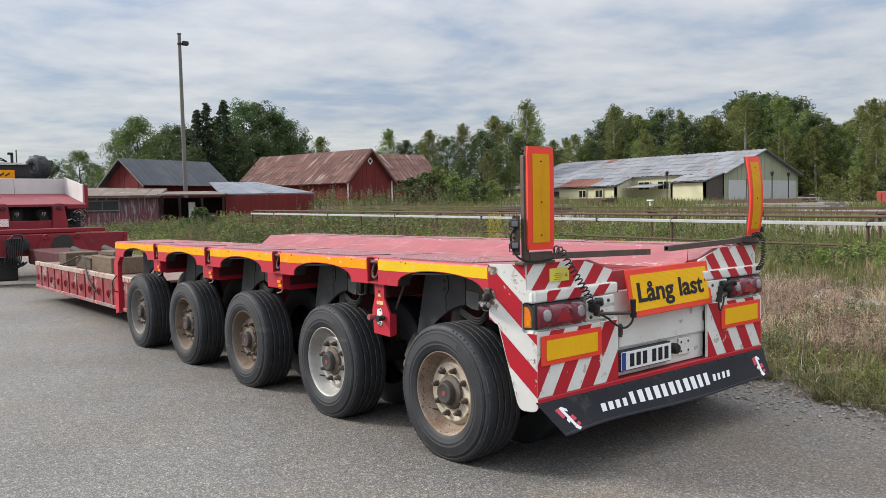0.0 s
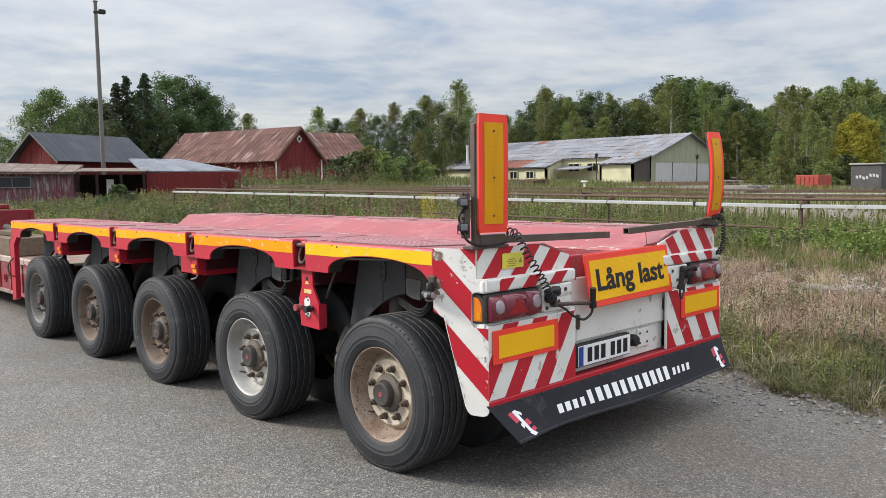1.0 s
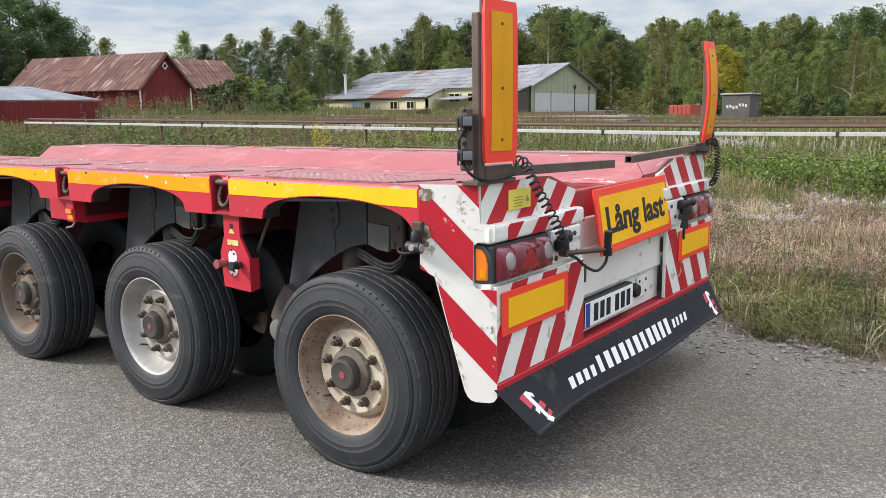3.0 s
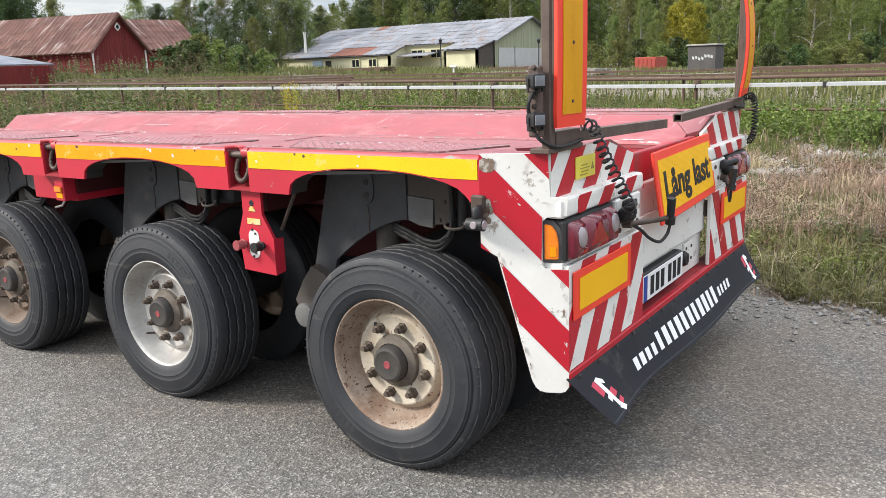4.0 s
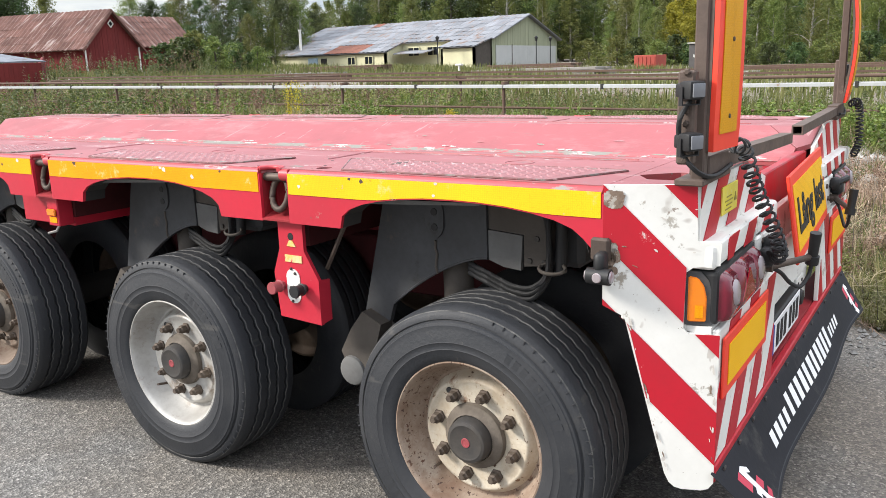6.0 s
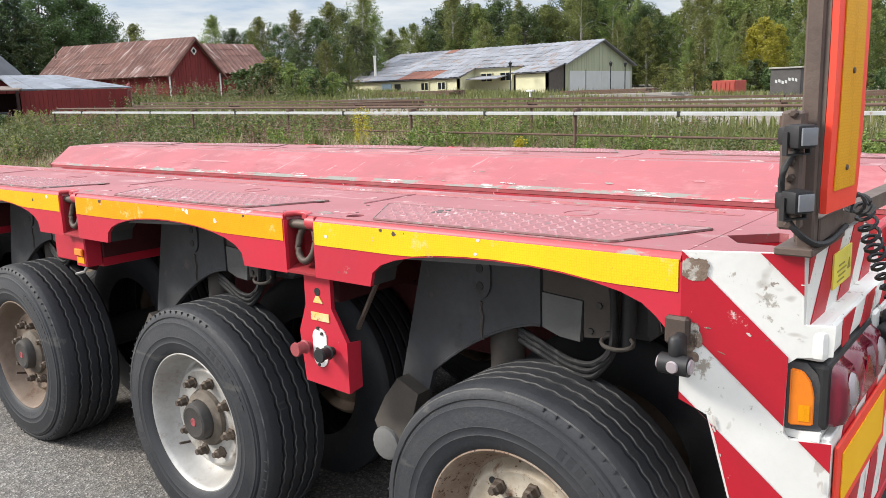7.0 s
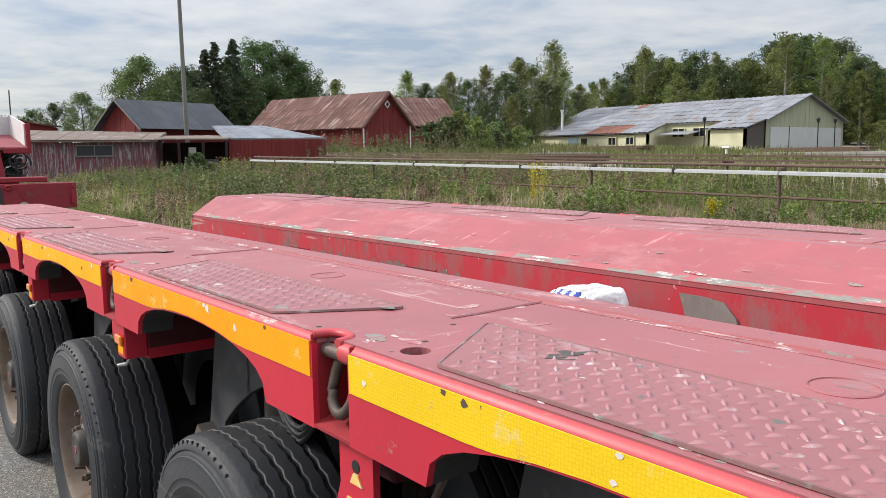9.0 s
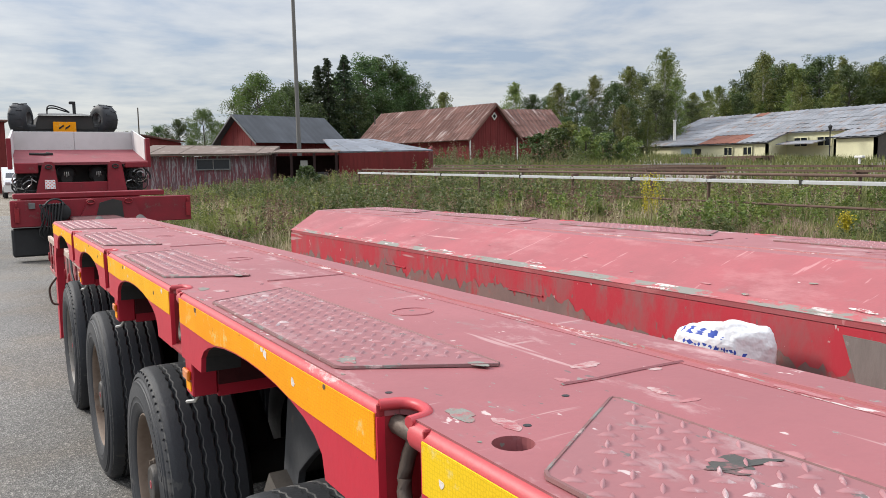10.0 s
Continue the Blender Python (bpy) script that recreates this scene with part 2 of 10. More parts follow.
rim_silver = surface("galvanised_rim", (0.47, 0.46, 0.435), (0.27, 0.25, 0.225), rough=0.40, metal=0.3, scale=6, fine=60, bump=0.05, wear=(0.20, 0.155, 0.115), wear_at=0.54, wear_scale=9, wear_soft=0.14)
hub_dusty = surface("dusty_hub_flange", (0.15, 0.125, 0.10), (0.085, 0.07, 0.055), rough=0.7, scale=16, fine=80, amount=0.9)
nut_rusty = surface("rusty_nut_steel", (0.115, 0.09, 0.07), (0.06, 0.045, 0.035), rough=0.6, metal=0.2, scale=30)
badge_red = surface("faded_red_badge", (0.30, 0.055, 0.065), (0.22, 0.06, 0.06), rough=0.5, scale=60, bump=0)
hub_dark = surface("greasy_hub_metal", (0.045, 0.043, 0.042), (0.08, 0.07, 0.06), rough=0.5, metal=0.3, scale=14)
axle_grey = surface("dusty_grey_axle_paint", (0.070, 0.072, 0.076), (0.044, 0.044, 0.045), rough=0.7, scale=4, fine=50, bump=0.08, amount=0.8, wear=(0.115, 0.092, 0.075), wear_at=0.58, wear_scale=5, wear_soft=0.12, wear2=(0.035, 0.033, 0.031), wear2_at=0.60)
dark_metal = surface("dark_underframe", (0.030, 0.029, 0.028), (0.045, 0.040, 0.036), rough=0.7, scale=6)
steel = surface("brown_oiled_steel", (0.10, 0.075, 0.06), (0.06, 0.045, 0.04), rough=0.5, metal=0.4, scale=12)
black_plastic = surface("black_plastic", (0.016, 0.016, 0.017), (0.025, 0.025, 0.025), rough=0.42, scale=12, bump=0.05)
flap_black = surface("black_flap_rubber", (0.012, 0.013, 0.017), (0.022, 0.023, 0.028), rough=0.55, spec=0.2, scale=4, fine=40, bump=0.08, wear=(0.06, 0.058, 0.055), wear_at=0.60, wear_scale=3, wear_soft=0.12)
flap_worn = surface("rubbed_flap_rubber", (0.06, 0.062, 0.068), (0.035, 0.036, 0.04), rough=0.7, scale=12, fine=60)
worn_print = surface("worn_grey_print", (0.24, 0.20, 0.06), (0.40, 0.32, 0.06), rough=0.6, scale=40, bump=0)
print_white = surface("white_print", (0.80, 0.80, 0.80), (0.7, 0.7, 0.7), rough=0.5, scale=20, bump=0)
print_black = surface("black_print", (0.012, 0.012, 0.014), rough=0.5, bump=0)
print_blue = surface("blue_print", (0.02, 0.05, 0.30), (0.03, 0.06, 0.25), rough=0.5, bump=0)
print_pink = surface("red_print", (0.58, 0.06, 0.10), rough=0.5, bump=0)
chrome = surface("bright_metal", (0.62, 0.62, 0.60), (0.5, 0.5, 0.48), rough=0.25, metal=0.9, scale=20, bump=0.02)


def lens(name, colour, rough=0.12):
    m = surface(name, colour, tuple(c * 0.85 for c in colour), rough=rough, rough2=rough + 0.05, scale=30, fine=160, bump=0.12, dist=0.003)
    m.node_tree.nodes["Principled BSDF"].inputs["Coat Weight"].default_value = 0.6
    return m


lens_red = lens("red_lens", (0.15, 0.008, 0.022))
lens_tri = lens("red_triangle_lens", (0.30, 0.012, 0.026))
lens_amber = lens("amber_lens", (0.85, 0.22, 0.01))
lens_clear = lens("clear_lens", (0.30, 0.26, 0.27))
lens_lamp = lens("clear_lamp_glass", (0.17, 0.175, 0.19), 0.08)


# ---- builders ----
def bm_new():
    return bmesh.new()


def world_of(ob):
    return (world_of(ob.parent) if ob.parent else Matrix()) @ ob.matrix_basis


def part(name, bm, material, parent, label="", smooth=None):
    """Links a bmesh, given in world metres, as one mesh object under a thing or a part. smooth: angle in degrees under which edges are smooth."""
    me = bpy.data.meshes.new(name)
    bmesh.ops.recalc_face_normals(bm, faces=bm.faces[:])
    if smooth:
        for f in bm.faces:
            f.smooth = True
        for e in bm.edges:
            if len(e.link_faces) == 2 and e.calc_face_angle(0) > radians(smooth):
                e.smooth = False
    bm.to_mesh(me)
    bm.free()
    ob = new(name, me)
    if parent:
        ob.parent = parent
        me.transform(world_of(parent).inverted())
    for m in material if isinstance(material, (list, tuple)) else (material,):
        me.materials.append(m)
    return tagged(ob, label)


def thing(name, origin, label, category, group="", kind=""):
    ob = new(name)
    ob.empty_display_size = 0.2
    ob.matrix_basis = Matrix.Translation(origin)
    return tagged(ob, label, category, group, kind)


def solo(name, bm, material, label, category, group="", kind="", smooth=None, origin=None):
    """A thing of one mesh."""
    ob = part(name, bm, material, None, "", smooth)
    if origin:
        ob.data.transform(Matrix.Translation(origin).inverted())
        ob.matrix_basis = Matrix.Translation(origin)
    return tagged(ob, label, category, group, kind)


def box(bm, lo, hi, bevel=0.0, m=None, seg=1):
    """A box from corner to corner, its edges rounded, turned by m about its centre."""
    c = [(a + b) / 2 for a, b in zip(lo, hi)]
    s = [abs(b - a) for a, b in zip(lo, hi)]
    mat = Matrix.Translation(c) @ (m or Matrix()) @ Matrix.Diagonal((*s, 1))
    vs = bmesh.ops.create_cube(bm, size=1, matrix=mat)["verts"]
    if bevel:
        es = list({e for v in vs for e in v.link_edges})
        bmesh.ops.bevel(bm, geom=es, offset=min(bevel, min(s) * 0.45), segments=seg, affect="EDGES", profile=0.6)


def rod(bm, p, q, r, n=10, r2=None):
    p, q = Vector(p), Vector(q)
    d = q - p
    m = Matrix.Translation((p + q) / 2) @ d.to_track_quat("Z", "Y").to_matrix().to_4x4()
    bmesh.ops.create_cone(bm, cap_ends=True, cap_tris=False, segments=n, radius1=r, radius2=r if r2 is None else r2, depth=d.length, matrix=m)


def tube(bm, pts, r, n=7, closed=False):
    """A round tube along a row of points."""
    pts = [Vector([float(c) for c in p]) for p in pts]
    rings = []
    k = len(pts)
    ref = Vector((0.31, 0.17, 0.93)).normalized()
    for i, p in enumerate(pts):
        a, b = (pts[(i - 1) % k], pts[(i + 1) % k]) if closed else (pts[max(i - 1, 0)], pts[min(i + 1, k - 1)])
        d = (b - a).normalized()
        u = d.cross(ref)
        if u.length < 0.1:
            u = d.cross(Vector((1, 0, 0)))
        u.normalize()
        v = d.cross(u).normalized()
        rr = float(r[i] if isinstance(r, (list, tuple)) else r)
        rings.append([bm.verts.new(p + rr * (math.cos(t) * u + math.sin(t) * v)) for t in (2 * math.pi * j / n for j in range(n))])
    for i in range(k if closed else k - 1):
        x, y = rings[i], rings[(i + 1) % k]
        for j in range(n):
            bm.faces.new((x[j], x[(j + 1) % n], y[(j + 1) % n], y[j]))
    if not closed:
        bm.faces.new(rings[0][::-1])
        bm.faces.new(rings[-1])


def curve_pts(ctrl, n=6):
    """A smooth row of points through control points."""
    c = [Vector(p) for p in ctrl]
    out = []
    for i in range(len(c) - 1):
        p0, p1, p2, p3 = c[max(i - 1, 0)], c[i], c[i + 1], c[min(i + 2, len(c) - 1)]
        for k in range(n):
            t = k / n
            out.append(0.5 * (2 * p1 + (p2 - p0) * t + (2 * p0 - 5 * p1 + 4 * p2 - p3) * t * t + (3 * p1 - p0 - 3 * p2 + p3) * t ** 3))
    return out + [c[-1]]


def slab(bm, pts, push):
    """A flat polygon of 3D points, thickened by the vector push."""
    push = Vector(push)
    a = [bm.verts.new(Vector(p)) for p in pts]
    b = [bm.verts.new(Vector(p) + push) for p in pts]
    bm.faces.new(a)
    bm.faces.new(b[::-1])
    k = len(a)
    for i in range(k):
        bm.faces.new((a[i], b[i], b[(i + 1) % k], a[(i + 1) % k]))


def lathe(bm, profile, centre, axis, n=48, close=False):
    """Turns (along, radius) pairs round an axis through centre."""
    rot = Vector(axis).to_track_quat("Z", "Y").to_matrix()
    c = Vector(centre)
    rings = []
    for h, r in profile:
        if r < 1e-6:
            rings.append([bm.verts.new(c + rot @ Vector((0, 0, h)))])
        else:
            rings.append([bm.verts.new(c + rot @ Vector((r * math.cos(t), r * math.sin(t), h))) for t in (2 * math.pi * j / n for j in range(n))])
    pairs = list(zip(rings, rings[1:])) + ([(rings[-1], rings[0])] if close else [])
    for a, b in pairs:
        for j in range(n):
            k = (j + 1) % n
            if len(a) == 1 and len(b) == 1:
                continue
            if len(a) == 1:
                bm.faces.new((a[0], b[k], b[j]))
            elif len(b) == 1:
                bm.faces.new((a[j], a[k], b[0]))
            else:
                bm.faces.new((a[j], a[k], b[k], b[j]))


def fill(bm, loops, z0, z1):
    """A plate between two heights with a drawn outline and holes: loops of (x, y), the outline first."""
    for z in (z0, z1):
        es = []
        for lp in loops:
            vs = [bm.verts.new((x, y, z)) for x, y in lp]
            es += [bm.edges.new((vs[i], vs[(i + 1) % len(vs)])) for i in range(len(vs))]
        bmesh.ops.triangle_fill(bm, use_beauty=True, edges=es)
    for lp in loops:
        k = len(lp)
        for i in range(k):
            (xa, ya), (xb, yb) = lp[i], lp[(i + 1) % k]
            bm.faces.new([bm.verts.new(p) for p in ((xa, ya, z0), (xb, yb, z0), (xb, yb, z1), (xa, ya, z1))])
    bmesh.ops.remove_doubles(bm, verts=bm.verts[:], dist=1e-5)


def clip_half(poly, a, b, c):
    """The part of a 2D polygon where a*x + b*y <= c."""
    out = []
    for i in range(len(poly)):
        p, q = poly[i], poly[(i + 1) % len(poly)]
        dp, dq = a * p[0] + b * p[1] - c, a * q[0] + b * q[1] - c
        if dp <= 0:
            out.append(p)
        if dp * dq < 0:
            t = dp / (dp - dq)
            out.append((p[0] + t * (q[0] - p[0]), p[1] + t * (q[1] - p[1])))
    return out


def stripes(poly, slope, pitch, width, start):
    """Slanting bands across a 2D polygon: bands of constant y + slope * x."""
    vals = [y + slope * x for x, y in poly]
    k = math.floor((min(vals) - start) / pitch)
    while start + k * pitch < max(vals):
        lo = start + k * pitch
        q = clip_half(clip_half(poly, -slope, -1, -lo), slope, 1, lo + width)
        if len(q) > 2:
            yield q
        k += 1


def lettering(name, words, height, m, material, parent, spread):
    """Raised letters, made `spread` metres wide."""
    cu = bpy.data.curves.new(name, "FONT")
    cu.body, cu.size, cu.extrude, cu.align_x, cu.align_y = words, height, 0.0012, "CENTER", "CENTER"
    cu.offset = 0.004
    tmp = new("lettering_source", cu)
    me = bpy.data.meshes.new_from_object(tmp.evaluated_get(bpy.context.evaluated_depsgraph_get()))
    bpy.data.objects.remove(tmp)
    me.name = name
    ob = new(name, me)
    me.materials.clear()
    me.materials.append(material)
    span = max(v.co.x for v in me.vertices) - min(v.co.x for v in me.vertices)
    me.transform(world_of(parent).inverted() @ m @ Matrix.Diagonal((spread / span, 1, 1, 1)))
    ob.parent = parent
    return ob


# ---- the low-loader trailer: its left side lies at x = 0, its rear at y = 0, y runs forward ----
W = 2.55
DECK = 1.205
HUB_Z, TYRE_R, PITCH = 0.403, 0.423, 1.36
AXLES = [0.703 + PITCH * i for i in range(5)]
POCKETS = [a + 0.707 for a in AXLES[:4]]
FRONT, BACK = 6.89, 0.27
trailer = thing("low_loader_trailer", (W / 2, 3.4, 0), "red five-axle low-loader trailer with faded deck and striped rear", "trailer")


edge_red = surface("worn_red_edge_paint", (0.45, 0.045, 0.055), (0.36, 0.06, 0.068), rough=0.36, scale=3, fine=60, bump=0.05, drag=(1, 0.4, 1), wear=(0.52, 0.36, 0.34), wear_at=0.60, wear_scale=7, wear_soft=0.06, wear2=(0.22, 0.2, 0.18), wear2_at=0.63)
nick_dark = surface("dark_nick", (0.10, 0.07, 0.05), rough=0.8)
nick_pale = surface("pale_nick", (0.66, 0.60, 0.55), rough=0.8)


def side(right):
    return (lambda x: W - x) if right else (lambda x: x)


def arch_line(y0, n=14):
    """The underside of a wheel arch, from front to rear."""
    c, h = y0 + 0.02, 0.41
    return [(c + h * math.cos(t), 1.028 + 0.112 * math.sin(t) ** 0.7) for t in (math.pi * i / n for i in range(n + 1))]


def pocket_lip(p):
    """The deck's rounded cut-out behind a lashing ring."""
    return [(0.030, p - 0.018), (0.043, p - 0.006), (0.050, p + 0.020), (0.047, p + 0.042), (0.034, p + 0.058)]


def curve_pts2(pts):
    return [(v.x, v.y) for v in curve_pts([(x, y, 0) for x, y in pts], 4)]


def blotch(X, x, y, rx, ry, z, mat, parent, seed, name="scrape", turn=0.0, fall=0.0):
    """A thin ragged patch, on a level surface or one that falls inwards, where the paint is gone."""
    rg = random.Random(seed)
    ph = [rg.uniform(0, 6.3) for _ in range(4)]
    pts = []
    for k in range(30):
        t = 2 * math.pi * k / 30
        r = 0.82 + 0.14 * math.sin(2 * t + ph[0]) + 0.09 * math.sin(3 * t + ph[1]) + 0.05 * math.sin(7 * t + ph[2]) + rg.uniform(-0.05, 0.05)
        a, b = rx * r * math.cos(t), ry * r * math.sin(t)
        da = a * math.cos(turn) - b * math.sin(turn)
        pts.append((X(x + da), y + a * math.sin(turn) + b * math.cos(turn), z - fall * da))
    bm = bm_new()
    slab(bm, pts, (0, 0, 0.0003))
    part(name, bm, mat, parent)


def deck_half(right):
    X = side(right)
    BACK = 0.27
    out = [(0.012, BACK)]
    for p in POCKETS:
        out += [(0.012, p - 0.020)] + pocket_lip(p) + [(0.012, p + 0.062)]
    FRONT = 6.72 if right else 6.86
    out += [(0.012, FRONT), (0.53, FRONT), (0.53, BACK)]
    holes = [[(0.064 + 0.025 * math.cos(t), p - 0.170 + 0.0265 * math.sin(t)) for t in (2 * math.pi * i / 24 for i in range(24))] for p in POCKETS[:1]]
    bm = bm_new()
    fill(bm, [[(X(x), y) for x, y in lp] for lp in [out] + holes], DECK - 0.02, DECK)
    part("deck_plate", bm, red_deck, trailer)
    # black cup added under the hole: its colour stands for the shade inside
    bm = bm_new()
    lathe(bm, [(0.0, 0.040), (-0.055, 0.040), (-0.055, 0.0)], (X(0.064), POCKETS[0] - 0.170, DECK - 0.021), (0, 0, 1), 20)
    part("hole_cup", bm, black_plastic, trailer)
    for p in POCKETS:
        bm = bm_new()
        tube(bm, [(X(x), y, DECK - 0.004) for x, y in curve_pts2([(0.004, p - 0.024)] + pocket_lip(p) + [(0.006, p + 0.066)])], 0.0085, 7)
        part("pocket_rim", bm, edge_red, trailer, "worn rounded pocket rim", smooth=60)
    bm = bm_new()
    slab(bm, [(X(0.5305), BACK, DECK), (X(0.5305), FRONT - 0.002, DECK), (X(0.6145), FRONT - 0.092, DECK), (X(0.6145), BACK, DECK)], (0, 0, -0.02))
    part("deck_strip", bm, red_deck, trailer)
    bm = bm_new()
    slab(bm, [(X(0.615), BACK, DECK), (X(0.615), FRONT - 0.092, DECK), (X(0.98), FRONT - 0.48, 1.09), (X(0.98), 0.12, 1.09), (X(0.85), 0.12, 1.131)], (0, 0, -0.02))
    part("sloped_deck_edge", bm, red_slope, trailer)
    bm = bm_new()
    slot = [(0.150, 0.212), (0.222, 0.258), (0.300, 0.170), (0.298, 0.150), (0.168, 0.116), (0.152, 0.130)]
    fill(bm, [[(X(x), y) for x, y in lp] for lp in ([(0.095, 0.071), (0.615, 0.071), (0.615, BACK - 0.002), (0.012, BACK - 0.002)], slot)], DECK - 0.02, DECK)
    slab(bm, [(X(0.616), 0.071, DECK), (X(0.80), 0.071, 1.147), (X(0.845), 0.118, 1.132), (X(0.616), BACK - 0.004, DECK)], (0, 0, -0.02))
    part("rear_deck_plate", bm, red_deck, trailer)
    bm = bm_new()
    slab(bm, [(X(x), y, DECK - 0.075) for x, y in slot], (0, 0, -0.01))
    for (xa, ya), (xb, yb) in zip(slot, slot[1:] + slot[:1]):
        slab(bm, [(X(xa), ya, DECK - 0.021), (X(xb), yb, DECK - 0.021), (X(xb), yb, DECK - 0.075), (X(xa), ya, DECK - 0.075)], (X(0.003) - X(0), 0, 0))
    part("stake_pocket", bm, red_side, trailer, "red recessed stake pocket")
    bm = bm_new()
    slab(bm, [(X(0.615), FRONT - 0.0927, DECK - 0.001), (X(0.53), FRONT - 0.002, DECK - 0.001), (X(0.53), FRONT - 0.002, 0.80), (X(0.98), FRONT - 0.482, 0.80), (X(0.98), FRONT - 0.482, 1.089)], (0, -0.02, 0))
    part("front_wall", bm, red_wall, trailer)
    bm = bm_new()
    box(bm, (X(0.98), 0.14, 0.80), (X(0.962), FRONT - 0.50, 1.072))
    part("well_wall", bm, red_wall, trailer)
    # rounded outer edge, fascia and tape, one run between each two lashing pockets
    cuts = [BACK] + [v for p in POCKETS for v in (p - 0.062, p + 0.062)] + [FRONT]
    for i in range(5):
        a, b = cuts[2 * i], cuts[2 * i + 1]
        bm = bm_new()
        be = b - 0.004 if i == 4 else b + 0.036
        tube(bm, [(X(0.021), a + 0.004, DECK - 0.0215), (X(0.021), (a + be) / 2, DECK - 0.0215), (X(0.021), be, DECK - 0.0215)], 0.021, 14)
        part("edge_rail", bm, edge_red, trailer, smooth=60)
        arch = arch_line(AXLES[i])
        top = DECK - 0.02
        low_b = [(b, 1.028)] if i < 4 else [(b, 1.028)]
        prof = [(a, top), (b, top)] + low_b + arch
        if i == 0:
            prof = [(a, top), (b, top), (b, 1.028)] + arch[:-1] + [(a, 1.012)]
        else:
            prof = prof + [(a, 1.028)]
        bm = bm_new()
        slab(bm, [(X(0.0), y, z) for y, z in prof], (X(0.012) - X(0), 0, 0))
        part("fascia", bm, red_side, trailer)
        # tape
        lowt = 1.124
        up = [(a + 0.006, 1.190), (b - 0.006, 1.190), (b - 0.006, lowt)] + [(y, max(z + 0.004, lowt)) for y, z in arch if a + 0.01 < y < b - 0.01] + [(a + 0.006, lowt)]
        bm = bm_new()
        slab(bm, [(X(-0.002), y, z) for y, z in up], (X(0.0) - X(-0.002), 0, 0))
        part("reflective_tape", bm, (strip_yellow, strip_orange, strip_amber, strip_amber, strip_amber)[i], trailer, ("yellow", "orange", "amber", "amber", "amber")[i] + " reflective tape")
        # nicks in the tape
        rgt = random.Random(40 + i + 10 * right)
        for k in range(5):
            yc = rgt.uniform(a + 0.05, b - 0.05)
            zc = rgt.choice((1.186, 1.180, 1.152, 1.16))
            r0 = rgt.uniform(0.004, 0.009)
            bm = bm_new()
            slab(bm, [(X(-0.0026), yc + r0 * rgt.uniform(0.7, 1.5) * math.cos(t), min(1.1895, zc + r0 * rgt.uniform(0.6, 1.3) * math.sin(t))) for t in (2 * math.pi * j / 9 for j in range(9))], (X(0.0005) - X(0), 0, 0))
            part("paint_nick", bm, nick_dark if k % 2 else nick_pale, trailer)
        # inner return along the arch
        bm = bm_new()
        rows = [[bm.verts.new((X(x), ya, za + dz)) for ya, za in arch] for x, dz in ((0.012, 0), (0.10, 0), (0.10, 0.006), (0.012, 0.006))]
        for r0_, r1_ in zip(rows, rows[1:] + rows[:1]):
            for k in range(len(arch) - 1):
                bm.faces.new((r0_[k], r0_[k + 1], r1_[k + 1], r1_[k]))
        part("arch_lip", bm, dark_metal, trailer)
    for p in POCKETS:
        bm = bm_new()
        box(bm, (X(0.076), p - 0.066, 1.04), (X(0.09), p + 0.066, DECK - 0.021))
        for s in (-1, 1):
            box(bm, (X(0.002), p + s * 0.0625, 1.035), (X(0.078), p + s * 0.070, DECK - 0.002), 0.002)
        slab(bm, [(X(0.0), p - 0.062, 1.030), (X(0.0), p + 0.062, 1.030), (X(0.078), p + 0.062, 1.055), (X(0.078), p - 0.062, 1.055)], (0, 0, 0.006))
        part("lashing_pocket", bm, red_under, trailer)
        bm = bm_new()
        ring = [(X(0.030 + 0.012 * math.cos(t)), p + 0.036 * math.sin(t), 1.118 + 0.052 * math.cos(t)) for t in (2 * math.pi * j / 20 for j in range(20))]
        tube(bm, ring, 0.011, 7, closed=True)
        rod(bm, (X(0.03), p - 0.06, 1.172), (X(0.03), p + 0.06, 1.172), 0.014, 8)
        part("lashing_ring", bm, steel, trailer, smooth=60)
    # tread plates with raised lugs, over each axle
    for i, a in enumerate(AXLES):
        y0, y1, y2, y3, xw = a - 0.39, a + 0.405, a + 0.51, a - 0.52, 0.258
        if i == 0:
            y0, y1, y2, y3, xw = a - 0.27, a + 0.44, a + 0.60, a - 0.395, 0.278
        bm = bm_new()
        cnr = [(0.030, y0 + 0.012), (0.030, y1 - 0.012), (0.037, y1), (xw - 0.006, y2), (xw, y2 - 0.01), (xw, y3 + 0.01), (xw - 0.007, y3), (0.037, y0)]
        slab(bm, [(X(x), y, DECK + 0.0005) for x, y in cnr], (0, 0, 0.004))
        eb = bm_new()
        tube(eb, [(X(x), y, DECK + 0.0025) for x, y in cnr], 0.0036, 5, closed=True)
        part("plate_edge", eb, scraped_plate, trailer, "worn dark edge weld", smooth=60)
        rows = 11 if i else 12
        for r in range(rows):
            x = 0.043 + r * 0.0200
            f = (x - 0.03) / (xw - 0.03)
            lo, hi = y0 + (y3 - y0) * f + 0.03, y1 + (y2 - y1) * f - 0.03
            k = 0
            y = math.ceil(lo / 0.041) * 0.041 + 0.0205 * (r % 2)
            while y < hi:
                ang = radians(45) if r % 2 else radians(-45)
                dx, dy = 0.0138 * math.cos(ang), 0.0138 * math.sin(ang)
                nx, ny = -dy * 0.20, dx * 0.20
                zt = DECK + 0.0045
                q = [bm.verts.new((X(x + sx), y + sy, zt)) for sx, sy in ((dx, dy), (nx + dx * 0.35, ny + dy * 0.35), (nx - dx * 0.35, ny - dy * 0.35), (-dx, -dy), (-nx - dx * 0.35, -ny - dy * 0.35), (-nx + dx * 0.35, -ny + dy * 0.35))]
                t1 = bm.verts.new((X(x + dx * 0.4), y + dy * 0.4, zt + 0.0040))
